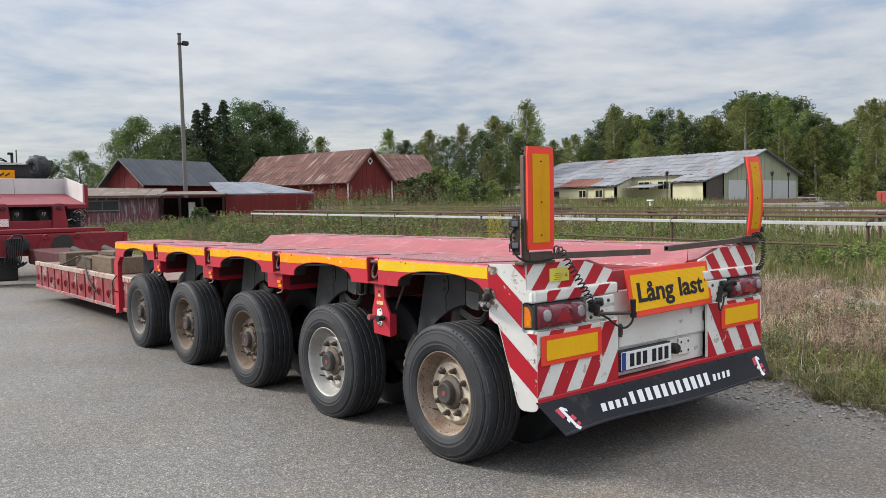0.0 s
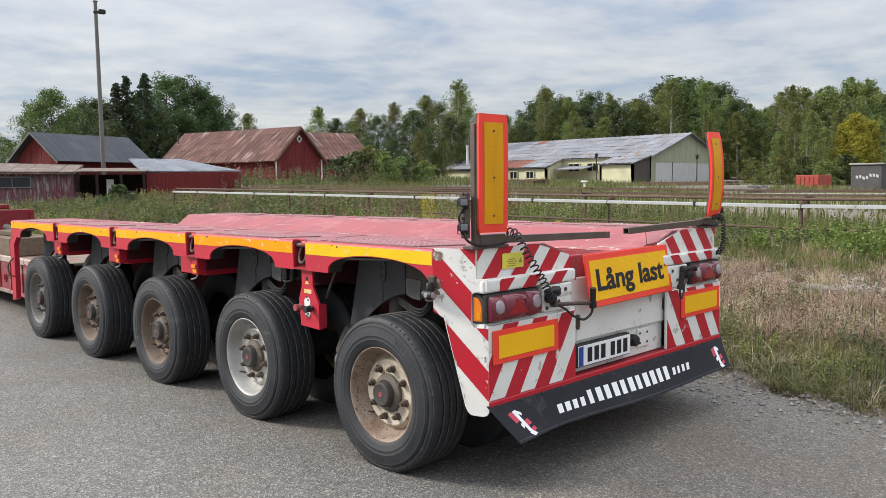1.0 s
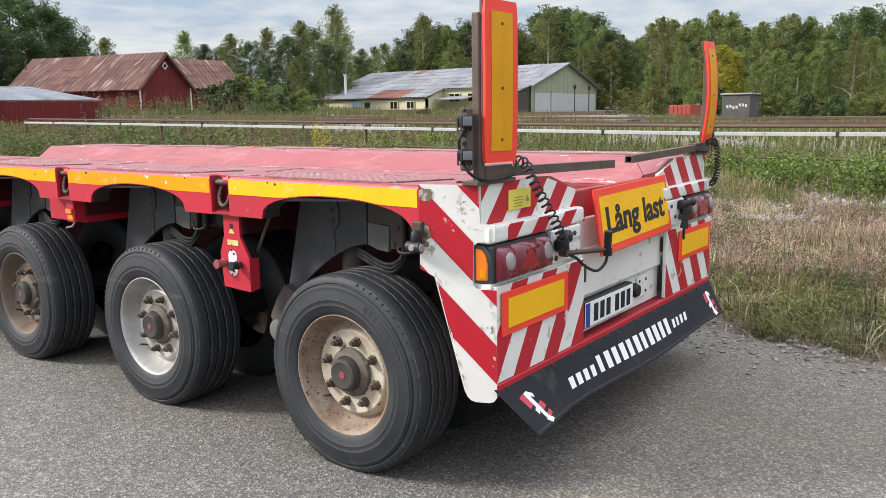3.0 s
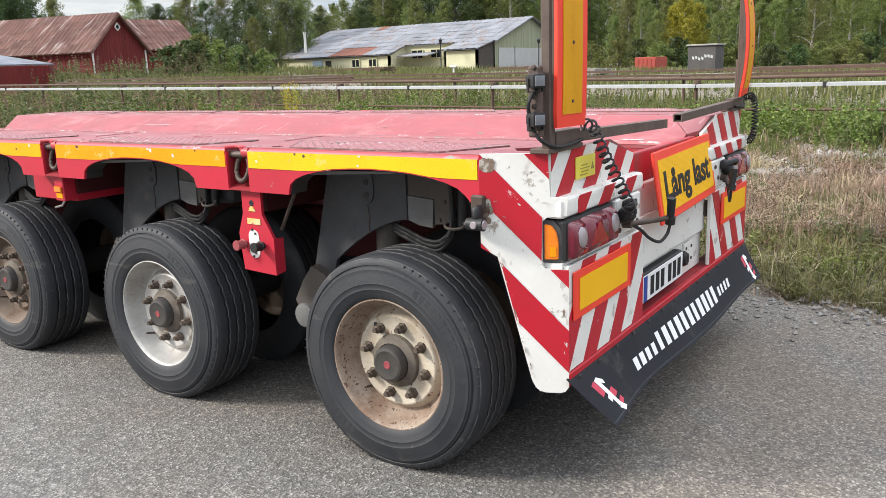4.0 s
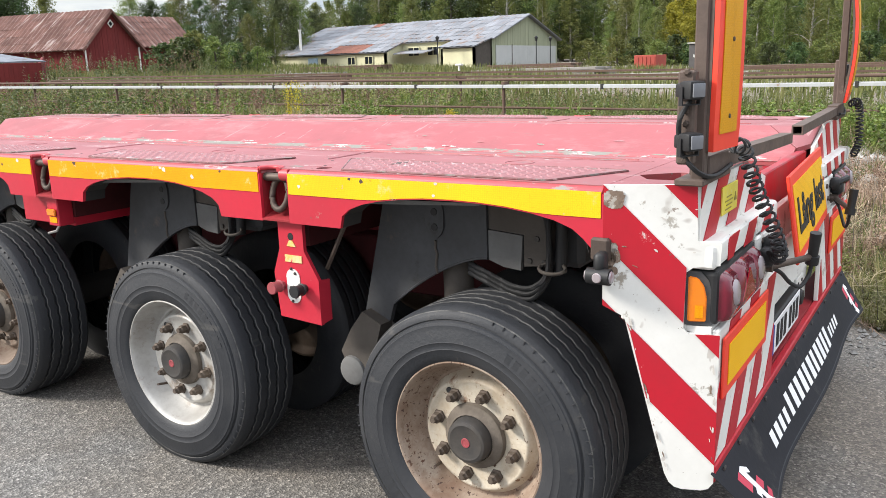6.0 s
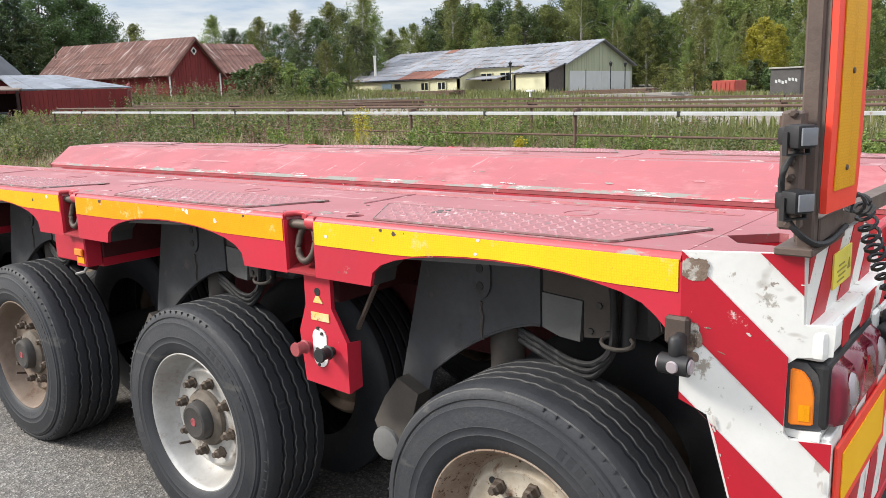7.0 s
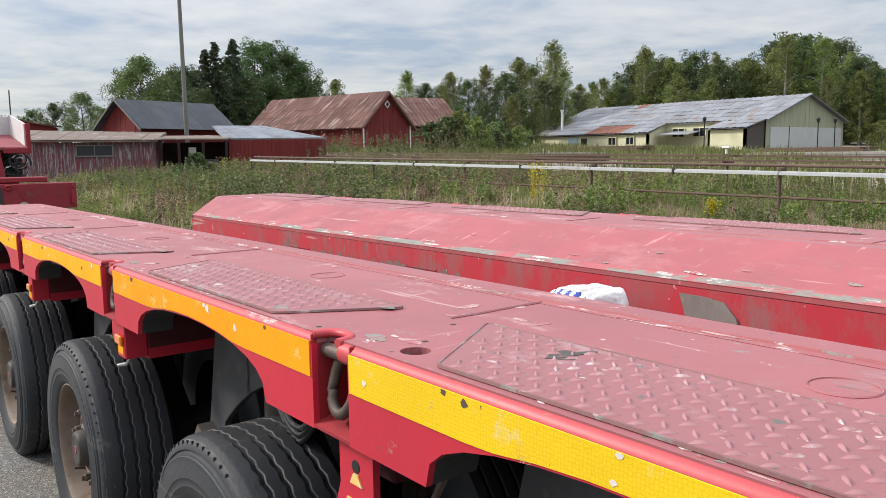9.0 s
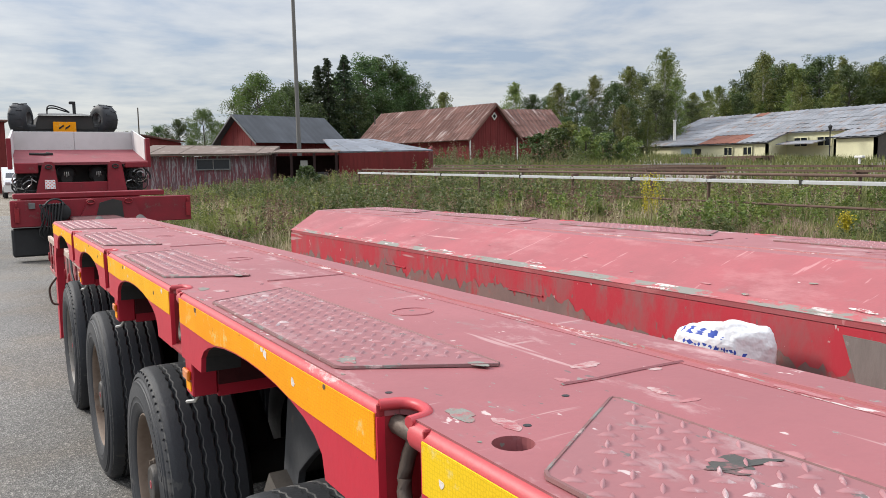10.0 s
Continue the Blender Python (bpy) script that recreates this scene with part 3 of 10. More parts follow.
                t2 = bm.verts.new((X(x - dx * 0.4), y - dy * 0.4, zt + 0.0040))
                for f3 in ((q[0], q[1], t1), (q[1], q[2], t2, t1), (q[2], q[3], t2), (q[3], q[4], t2), (q[4], q[5], t1, t2), (q[5], q[0], t1)):
                    f4 = bm.faces.new(f3)
                    f4.material_index, f4.smooth = 1, True
                y += 0.041
        part("tread_plate", bm, (red_tread, worn_lug), trailer, "worn chequer plate of faded red paint")
    # weld bead along the crease and seams across the deck
    bm = bm_new()
    pts = [(X(0.53 + 0.003 * math.sin(k * 1.7)), BACK + 0.1 + k * 0.1, DECK + 0.0005) for k in range(int((FRONT - BACK - 0.2) / 0.1))]
    tube(bm, pts, 0.0045, 5)
    part("weld_bead", bm, flaked_red, trailer)
    for p in POCKETS:
        bm = bm_new()
        tube(bm, [(X(0.265), p - 0.010, DECK + 0.0005), (X(0.33), p - 0.014, DECK + 0.0005), (X(0.42), p - 0.011, DECK + 0.0005), (X(0.51), p - 0.013, DECK + 0.0005)], 0.0032, 5)
        part("weld_bead", bm, red_deck, trailer)
        bm = bm_new()
        tube(bm, [(X(0.372 + 0.046 * math.cos(t)), p - 0.71 + 0.046 * math.sin(t), DECK) for t in (2 * math.pi * j / 24 for j in range(24))], 0.0022, 5, closed=True)
        part("cover_ring", bm, red_deck, trailer, smooth=60)
    # flaked strips along the crease and the outer edge, and one greasy smudge
    for x0, x1, dz in ((0.500, 0.531, 0.0008),):
        bm = bm_new()
        cuts2 = [BACK + 0.05] + [v for p in POCKETS for v in (p - 0.075, p + 0.075)] + [FRONT - 0.05] if x0 < 0.1 else [BACK + 0.05, FRONT - 0.05]
        for a, b in zip(cuts2[::2], cuts2[1::2]):
            slab(bm, [(X(x0), a, DECK + dz - 0.0004), (X(x0), b, DECK + dz - 0.0004), (X(x1), b, DECK + dz - 0.0004), (X(x1), a, DECK + dz - 0.0004)], (0, 0, 0.0004))
        part("worn_strip", bm, flaked_red, trailer, "flaked red paint")
    # dark greasy smudge on the second plate, with a feathered streak
    blotch(X, 0.208, 1.050, 0.030, 0.030, DECK + 0.0048, scrape_dark, trailer, 31, "smudge")
    blotch(X, 0.215, 1.045, 0.050, 0.012, DECK + 0.0052, scrape_dark, trailer, 32, "smudge", -0.33)
    # bare patches where chains and loads have rubbed
    sc = 300 if right else 200
    for k, p in enumerate(POCKETS):
        blotch(X, 0.070, p - 0.045, 0.018, 0.040, DECK + 0.0003, scrape_grey, trailer, sc + k)
        blotch(X, 0.098, p - 0.110, 0.016, 0.030, DECK + 0.0003, scrape_pale, trailer, sc + 20 + k)
        blotch(X, 0.060, p + 0.300, 0.022, 0.030, DECK + 0.0048, scrape_grey, trailer, sc + 40 + k)
        blotch(X, 0.225, p + 0.150, 0.014, 0.026, DECK + 0.0048, scrape_grey, trailer, sc + 50 + k)
        blotch(X, 0.37, p + 0.06 + 0.05 * (k % 2), 0.03, 0.02, DECK + 0.0003, scrape_pale, trailer, sc + 60 + k)
    rge = random.Random(sc)
    for k in range(46):
        y = rge.uniform(BACK + 0.1, FRONT - 0.2)
        if k % 3 == 0:      # along the crease
            blotch(X, rge.uniform(0.497, 0.528), y, rge.uniform(0.004, 0.012), rge.uniform(0.02, 0.09), DECK + 0.0012, (scrape_pale, scrape_grey, scrape_rub)[k // 3 % 3], trailer, sc + 400 + k)
        elif k % 3 == 1 and all(abs(y - p) > 0.12 for p in POCKETS):      # along the outer edge
            blotch(X, rge.uniform(0.020, 0.029), y, rge.uniform(0.002, 0.005), rge.uniform(0.006, 0.03), DECK + 0.0003, (scrape_pale, scrape_grey)[k % 2], trailer, sc + 400 + k)
        else:
            blotch(X, rge.uniform(0.28, 0.49), y, rge.uniform(0.005, 0.02), rge.uniform(0.008, 0.03), DECK + 0.0003, (scrape_rub, scrape_pale, scrape_rub)[k % 3], trailer, sc + 400 + k)
    for k in range(70):      # chipped paint by the outer edge and along the plates
        y = rge.uniform(BACK + 0.1, FRONT - 0.2)
        if any(abs(y - p) < 0.13 for p in POCKETS):
            continue
        blotch(X, 0.021 + 0.035 * rge.random() ** 2, y, rge.uniform(0.0012, 0.005), rge.uniform(0.004, 0.022), DECK + 0.0004, (flake_white, flake_grey, scrape_pale)[k % 3], trailer, sc + 800 + k, "flake", rge.uniform(-0.3, 0.3))
    for k, p in enumerate(POCKETS):      # small drilled holes
        for hx, hy in ((0.038, 0.10), (0.115, -0.128), (0.235, -0.055)):
            bm = bm_new()
            lathe(bm, [(0.0, 0.0055), (0.0006, 0.0055), (0.0006, 0.0)], (X(hx), p + hy, DECK), (0, 0, 1), 10)
            part("drill_hole", bm, black_plastic, trailer)
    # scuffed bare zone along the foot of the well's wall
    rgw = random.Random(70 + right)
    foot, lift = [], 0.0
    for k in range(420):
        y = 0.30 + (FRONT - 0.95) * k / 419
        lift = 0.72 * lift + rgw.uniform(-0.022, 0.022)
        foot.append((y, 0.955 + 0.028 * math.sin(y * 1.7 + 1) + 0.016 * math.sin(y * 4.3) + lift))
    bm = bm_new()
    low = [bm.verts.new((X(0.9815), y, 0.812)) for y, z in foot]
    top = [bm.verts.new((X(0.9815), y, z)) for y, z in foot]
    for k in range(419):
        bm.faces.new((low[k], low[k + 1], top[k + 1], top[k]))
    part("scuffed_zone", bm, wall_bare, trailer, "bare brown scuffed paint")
    # ledges on the wall of the well
    for y in (3.14, 4.38):
        bm = bm_new()
        slab(bm, [(X(0.981), y, 0.979), (X(0.981), y + 0.25, 0.979), (X(0.981), y + 0.25, 0.984), (X(0.981), y, 0.984)], (X(0.985) - X(0.981), 0, 0))
        part("ledge", bm, red_wall, trailer)
    # scraped bar along the lower edge of the slope
    bm = bm_new()
    slab(bm, [(X(0.940), 0.16, 1.1030), (X(0.940), FRONT - 0.47, 1.1030), (X(0.982), FRONT - 0.49, 1.0899), (X(0.982), 0.16, 1.0899)], (0, 0, 0.0012))
    part("edge_bar", bm, scraped_red, trailer, "scraped steel edge with flaked red paint")
    for k in range(64):
        y = 0.25 + (FRONT - 0.9) * (k + rge.uniform(-0.6, 0.6)) / 64
        x = (rge.uniform(0.955, 0.975), rge.uniform(0.92, 0.955), rge.uniform(0.955, 0.978), rge.uniform(0.80, 0.93))[k % 4]
        small_ = 0.4 if k % 4 == 3 else 1.0
        blotch(X, x, y, rge.uniform(0.003, 0.011), rge.uniform(0.012, 0.085) * small_, 1.1045 - 0.3140 * (x - 0.940), (flake_white, flake_grey, flake_grey, scrape_rub)[(k // 2) % 4], trailer, sc + 700 + k, "flake", rge.uniform(-0.12, 0.12), 0.3140)


scraped_plate = surface("dark_plate_edge", (0.20, 0.085, 0.085), (0.13, 0.075, 0.07), rough=0.55, scale=8, fine=70, wear=(0.17, 0.165, 0.15), wear_at=0.54, wear_scale=9, wear_soft=0.05, wear2=(0.36, 0.25, 0.24), wear2_at=0.60)
worn_lug = surface("rubbed_tread_lug", (0.34, 0.155, 0.161), (0.28, 0.115, 0.121), spec=0.55, rough=0.25, scale=18, fine=90, bump=0.03, wear=(0.46, 0.37, 0.365), wear_at=0.57, wear_scale=11, wear_soft=0.08)
red_tread = surface("worn_red_tread", (0.266, 0.102, 0.107), (0.222, 0.089, 0.094), rough=0.40, scale=4, fine=60, bump=0.05, drag=(1, 0.5, 1), chips=((0.45, 0.36, 0.35), (0.12, 0.10, 0.095)), chips_at=0.65, chips_scale=24, wear=(0.33, 0.22, 0.218), wear_at=0.55, wear_scale=7, wear_soft=0.12, wear2=(0.22, 0.21, 0.195), wear2_at=0.635)
flaked_red = surface("flaked_red_deck_paint", (0.315, 0.085, 0.089), (0.255, 0.072, 0.076), rough=0.36, scale=3, fine=70, bump=0.06, drag=(2.5, 0.6, 1), wear=(0.52, 0.44, 0.42), wear_at=0.575, wear_scale=9, wear_soft=0.03, wear2=(0.20, 0.20, 0.175), wear2_at=0.60)
scraped_dark = surface("rubbed_grey_brown_board", (0.17, 0.15, 0.135), (0.11, 0.10, 0.09), rough=0.7, scale=5, fine=50, stretch=(1, 3, 0.6), wear=(0.28, 0.25, 0.23), wear_at=0.58, wear_scale=6, wear_soft=0.1)
PINK, PINK2 = (0.31, 0.088, 0.095), (0.275, 0.10, 0.105)
scrape_grey = surface("bare_grey_primer", (0.20, 0.20, 0.175), (0.15, 0.145, 0.125), rough=0.6, scale=16, fine=90, wear=PINK, wear_at=0.485, wear_scale=34, wear_soft=0.10, wear2=(0.40, 0.30, 0.285), wear2_at=0.60)
scrape_pale = surface("pale_rubbed_paint", (0.42, 0.30, 0.285), (0.34, 0.20, 0.20), rough=0.5, scale=16, fine=90, wear=PINK, wear_at=0.47, wear_scale=30, wear_soft=0.14, wear2=(0.50, 0.42, 0.40), wear2_at=0.60)
flake_white = surface("chalky_flaked_edge", (0.58, 0.53, 0.50), (0.42, 0.33, 0.31), rough=0.7, scale=20, fine=90, wear=(0.30, 0.075, 0.082), wear_at=0.52, wear_scale=40, wear_soft=0.06)
flake_grey = surface("bare_grey_green_edge", (0.23, 0.225, 0.19), (0.15, 0.145, 0.12), rough=0.6, scale=20, fine=90, wear=(0.32, 0.085, 0.09), wear_at=0.53, wear_scale=30, wear_soft=0.06, wear2=(0.50, 0.44, 0.41), wear2_at=0.61)
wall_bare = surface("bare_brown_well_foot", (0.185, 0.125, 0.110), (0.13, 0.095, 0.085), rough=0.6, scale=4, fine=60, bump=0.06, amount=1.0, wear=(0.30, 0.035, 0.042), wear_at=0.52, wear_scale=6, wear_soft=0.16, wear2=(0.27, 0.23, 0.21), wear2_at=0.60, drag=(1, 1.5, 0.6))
scrape_rub = surface("rubbed_pink_paint", (0.37, 0.165, 0.168), (0.33, 0.12, 0.125), rough=0.45, scale=12, fine=80, wear=PINK, wear_at=0.46, wear_scale=24, wear_soft=0.18)
scrape_dark = surface("dark_greasy_smudge", (0.050, 0.050, 0.044), (0.085, 0.075, 0.068), rough=0.5, scale=12, fine=80, wear=PINK2, wear_at=0.555, wear_scale=26, wear_soft=0.14)
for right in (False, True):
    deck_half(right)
bm = bm_new()
box(bm, (0.965, 0.16, 0.79), (W - 0.965, FRONT - 0.32, 0.81))
part("well_floor", bm, red_wall, trailer)
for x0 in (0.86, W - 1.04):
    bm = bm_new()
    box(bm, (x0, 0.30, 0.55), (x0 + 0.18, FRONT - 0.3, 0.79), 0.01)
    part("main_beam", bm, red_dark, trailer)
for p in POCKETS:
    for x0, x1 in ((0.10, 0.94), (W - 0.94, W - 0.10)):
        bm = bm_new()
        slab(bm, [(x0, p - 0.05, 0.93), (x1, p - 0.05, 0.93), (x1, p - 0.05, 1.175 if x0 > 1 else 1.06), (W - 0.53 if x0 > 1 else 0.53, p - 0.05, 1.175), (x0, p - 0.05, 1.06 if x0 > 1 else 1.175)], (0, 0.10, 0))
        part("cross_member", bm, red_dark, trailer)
bm = bm_new()
slab(bm, [(1.555, 1.72, 0.815), (1.555, 1.54, 0.815), (1.557, 1.555, 0.92), (1.562, 1.585, 0.99), (1.567, 1.63, 1.035), (1.567, 1.70, 1.045), (1.567, 1.80, 1.047), (1.560, 1.755, 0.93)], (0.010, 0, 0))
part("well_flap", bm, scraped_dark, trailer, "bare grey rubbed steel plate")


def wheel(y, right, inner, rim_mat):
    """One wheel of a swing axle; its outer face looks away from the trailer's middle."""
    X = side(right)
    s = -1 if not right else 1
    if inner:
        xo = X(0.84)
        ax = (-s, 0, 0)
    else:
        xo = X(0.012)
        ax = (s, 0, 0)
    c = Vector((xo, y, HUB_Z))
    wdt = 0.265
    # rim
    bm = bm_new()
    lathe(bm, [(-0.008, 0.261), (0.0, 0.258), (0.0015, 0.253), (-0.003, 0.247), (-0.016, 0.243), (-0.030, 0.239), (-0.058, 0.231), (-0.082, 0.220), (-0.094, 0.210), (-0.095, 0.201), (-0.086, 0.193), (-0.075, 0.187), (-0.067, 0.182), (-0.063, 0.177), (-0.063, 0.171), (-0.067, 0.166), (-0.066, 0.100), (-0.064, 0.0)], c, ax, 64)
    axv = Vector(ax)

    def off(q):
        """Distance of a point along and from the axle's line."""
        o = q - c
        a_ = o.dot(axv)
        return a_, (o - axv * a_).length

    band_mat = {"rusty_cream_rim": rim_band, "galvanised_rim": rim_silver}.get(rim_mat.name, rim_mat)
    for f in bm.faces:
        f.material_index = 1 if off(f.calc_center_median())[1] > 0.198 else 0
    w = part("wheel", bm, (rim_mat, band_mat), trailer, {"rusty_cream_rim": "rusty cream steel wheel", "brown_rusty_rim": "brown rusty steel wheel", "dull_grey_rim": "dull grey steel wheel", "galvanised_rim": "bright silver steel wheel"}[rim_mat.name], smooth=40)
    bm = bm_new()
    R = TYRE_R
    prof = [(-0.006, 0.250), (0.002, 0.259), (0.006, 0.264), (0.012, 0.279), (0.0165, 0.296), (0.0178, 0.2985), (0.0165, 0.301), (0.0178, 0.318), (0.0192, 0.3205), (0.0180, 0.323), (0.0185, 0.352), (0.0165, 0.356), (0.016, 0.372), (0.013, 0.374), (0.011, 0.380), (0.004, 0.3835), (0.003, 0.387), (0.007, 0.389), (0.0045, 0.400), (-0.002, 0.410), (-0.006, 0.4125), (-0.018, R - 0.004), (-0.024, R - 0.002)]
    g = 0.013
    for k in range(4):
        cx = -0.062 - k * 0.047
        prof += [(cx + 0.0085, R), (cx + 0.0055, R - 0.0022), (cx + 0.0045, R - g), (cx - 0.0045, R - g), (cx - 0.0055, R - 0.0022), (cx - 0.0085, R)]
    prof += [(-wdt + 0.024, R - 0.001), (-wdt + 0.012, 0.412), (-wdt + 0.002, 0.39), (-wdt - 0.008, 0.33), (-wdt - 0.005, 0.28), (-wdt + 0.01, 0.250)]
    lathe(bm, prof, c, ax, 72 if inner else 208)
    if not inner:      # the grooves run in fine waves
        side1 = axv.orthogonal().normalized()
        side2 = axv.cross(side1)
        for v in bm.verts:
            o = v.co - c
            if -0.235 < o.dot(axv) < -0.03:
                v.co += axv * 0.0030 * math.sin(52 * math.atan2(o.dot(side2), o.dot(side1)))
    rot = Vector(ax).to_track_quat("Z", "Y").to_matrix()
    # shoulder sipes and a few raised moulding blocks on the sidewall
    for j in range(72):
        t = 2 * math.pi * j / 72
        d = rot @ Vector((math.cos(t), math.sin(t), 0))
        tg = rot @ Vector((-math.sin(t), math.cos(t), 0))
        m = Matrix((tg, d, Vector(ax))).transposed().to_4x4()
        if not inner and math.sin(t * 1.5 + y * 2.0) > -0.35:
            p = c + d * 0.4045 + axv * 0.0015
            box(bm, tuple(p - Vector((0.0016, 0.0075, 0.0025))), tuple(p + Vector((0.0016, 0.0075, 0.0025))), 0, m)
    if not inner:
        for t0 in (0.4, 3.5):
            for j in range(9):
                t = t0 + j * 0.085
                d = rot @ Vector((math.cos(t), math.sin(t), 0))
                tg = rot @ Vector((-math.sin(t), math.cos(t), 0))
                p = c + d * 0.342 + Vector(ax) * 0.0165
                box(bm, tuple(p - Vector((0.009, 0.014, 0.002))), tuple(p + Vector((0.009, 0.014, 0.002))), 0, Matrix((tg, d, Vector(ax))).transposed().to_4x4())
    for f in bm.faces:      # rubbed rims of ribs and mouldings
        a_, r_ = off(f.calc_center_median())
        f.material_index = 1 if (r_ > R - 0.0018 and f.calc_area() < 0.00007 and a_ < -0.03) or 0.3865 < r_ < 0.3885 or 0.4095 < r_ < 0.4128 and a_ > -0.02 else 0
    part("tyre", bm, (rubber, rubber_worn), w, "worn black tyre", smooth=35)
    if inner:
        return
    bm = bm_new()
    lathe(bm, [(-0.064, 0.106), (-0.050, 0.102), (-0.044, 0.092), (-0.040, 0.078), (-0.036, 0.075)], c, ax, 32)
    part("hub_flange", bm, hub_dusty, w, "dusty brown hub flange", smooth=40)
    bm = bm_new()
    lathe(bm, [(-0.040, 0.072), (-0.012, 0.069), (-0.004, 0.064), (-0.001, 0.055), (-0.003, 0.048), (-0.003, 0.0)], c, ax, 32)
    part("hub_cap", bm, hub_dark, w, "greasy dark hub cap", smooth=30)
    bm = bm_new()
    lathe(bm, [(-0.003, 0.0155), (-0.001, 0.0145), (-0.001, 0.0095), (-0.002, 0.009), (-0.002, 0.0)], c, ax, 16)
    part("hub_badge", bm, badge_red, w, "small faded red badge")
    for j in range(8):
        t = 2 * math.pi * (j + 0.5) / 8 + 0.15
        d = rot @ Vector((math.cos(t), math.sin(t), 0))
        bm = bm_new()
        p = c + d * 0.1375
        lathe(bm, [(-0.068, 0.022), (-0.060, 0.022), (-0.058, 0.0165), (-0.038, 0.0165), (-0.034, 0.011), (-0.024, 0.010), (-0.024, 0.0)], p, ax, 6)
        part("wheel_nut", bm, nut_rusty, w)
    bm = bm_new()
    lathe(bm, [(-0.0655, 0.0), (-0.0655, 0.0105), (-0.0630, 0.0105), (-0.0630, 0.0)], c + rot @ Vector((math.cos(2.2), math.sin(2.2), 0)) * 0.158, ax, 12)
    part("vent_hole", bm, black_plastic, w)
    bm = bm_new()
    t = 3.9
    d = rot @ Vector((math.cos(t), math.sin(t), 0))
    rod(bm, c + d * 0.205 + Vector(ax) * -0.085, c + d * 0.175 + Vector(ax) * -0.02, 0.005, 6)
    part("valve_stem", bm, steel, w)


axle_brown = surface("brown_dusty_steel", (0.090, 0.078, 0.067), (0.055, 0.047, 0.040), rough=0.7, scale=5, fine=50)
axle_pale = surface("pale_dusty_paint", (0.15, 0.15, 0.147), (0.09, 0.087, 0.083), rough=0.6, scale=5, fine=50, wear=(0.12, 0.10, 0.085), wear_at=0.6, wear_scale=4, wear_soft=0.1)


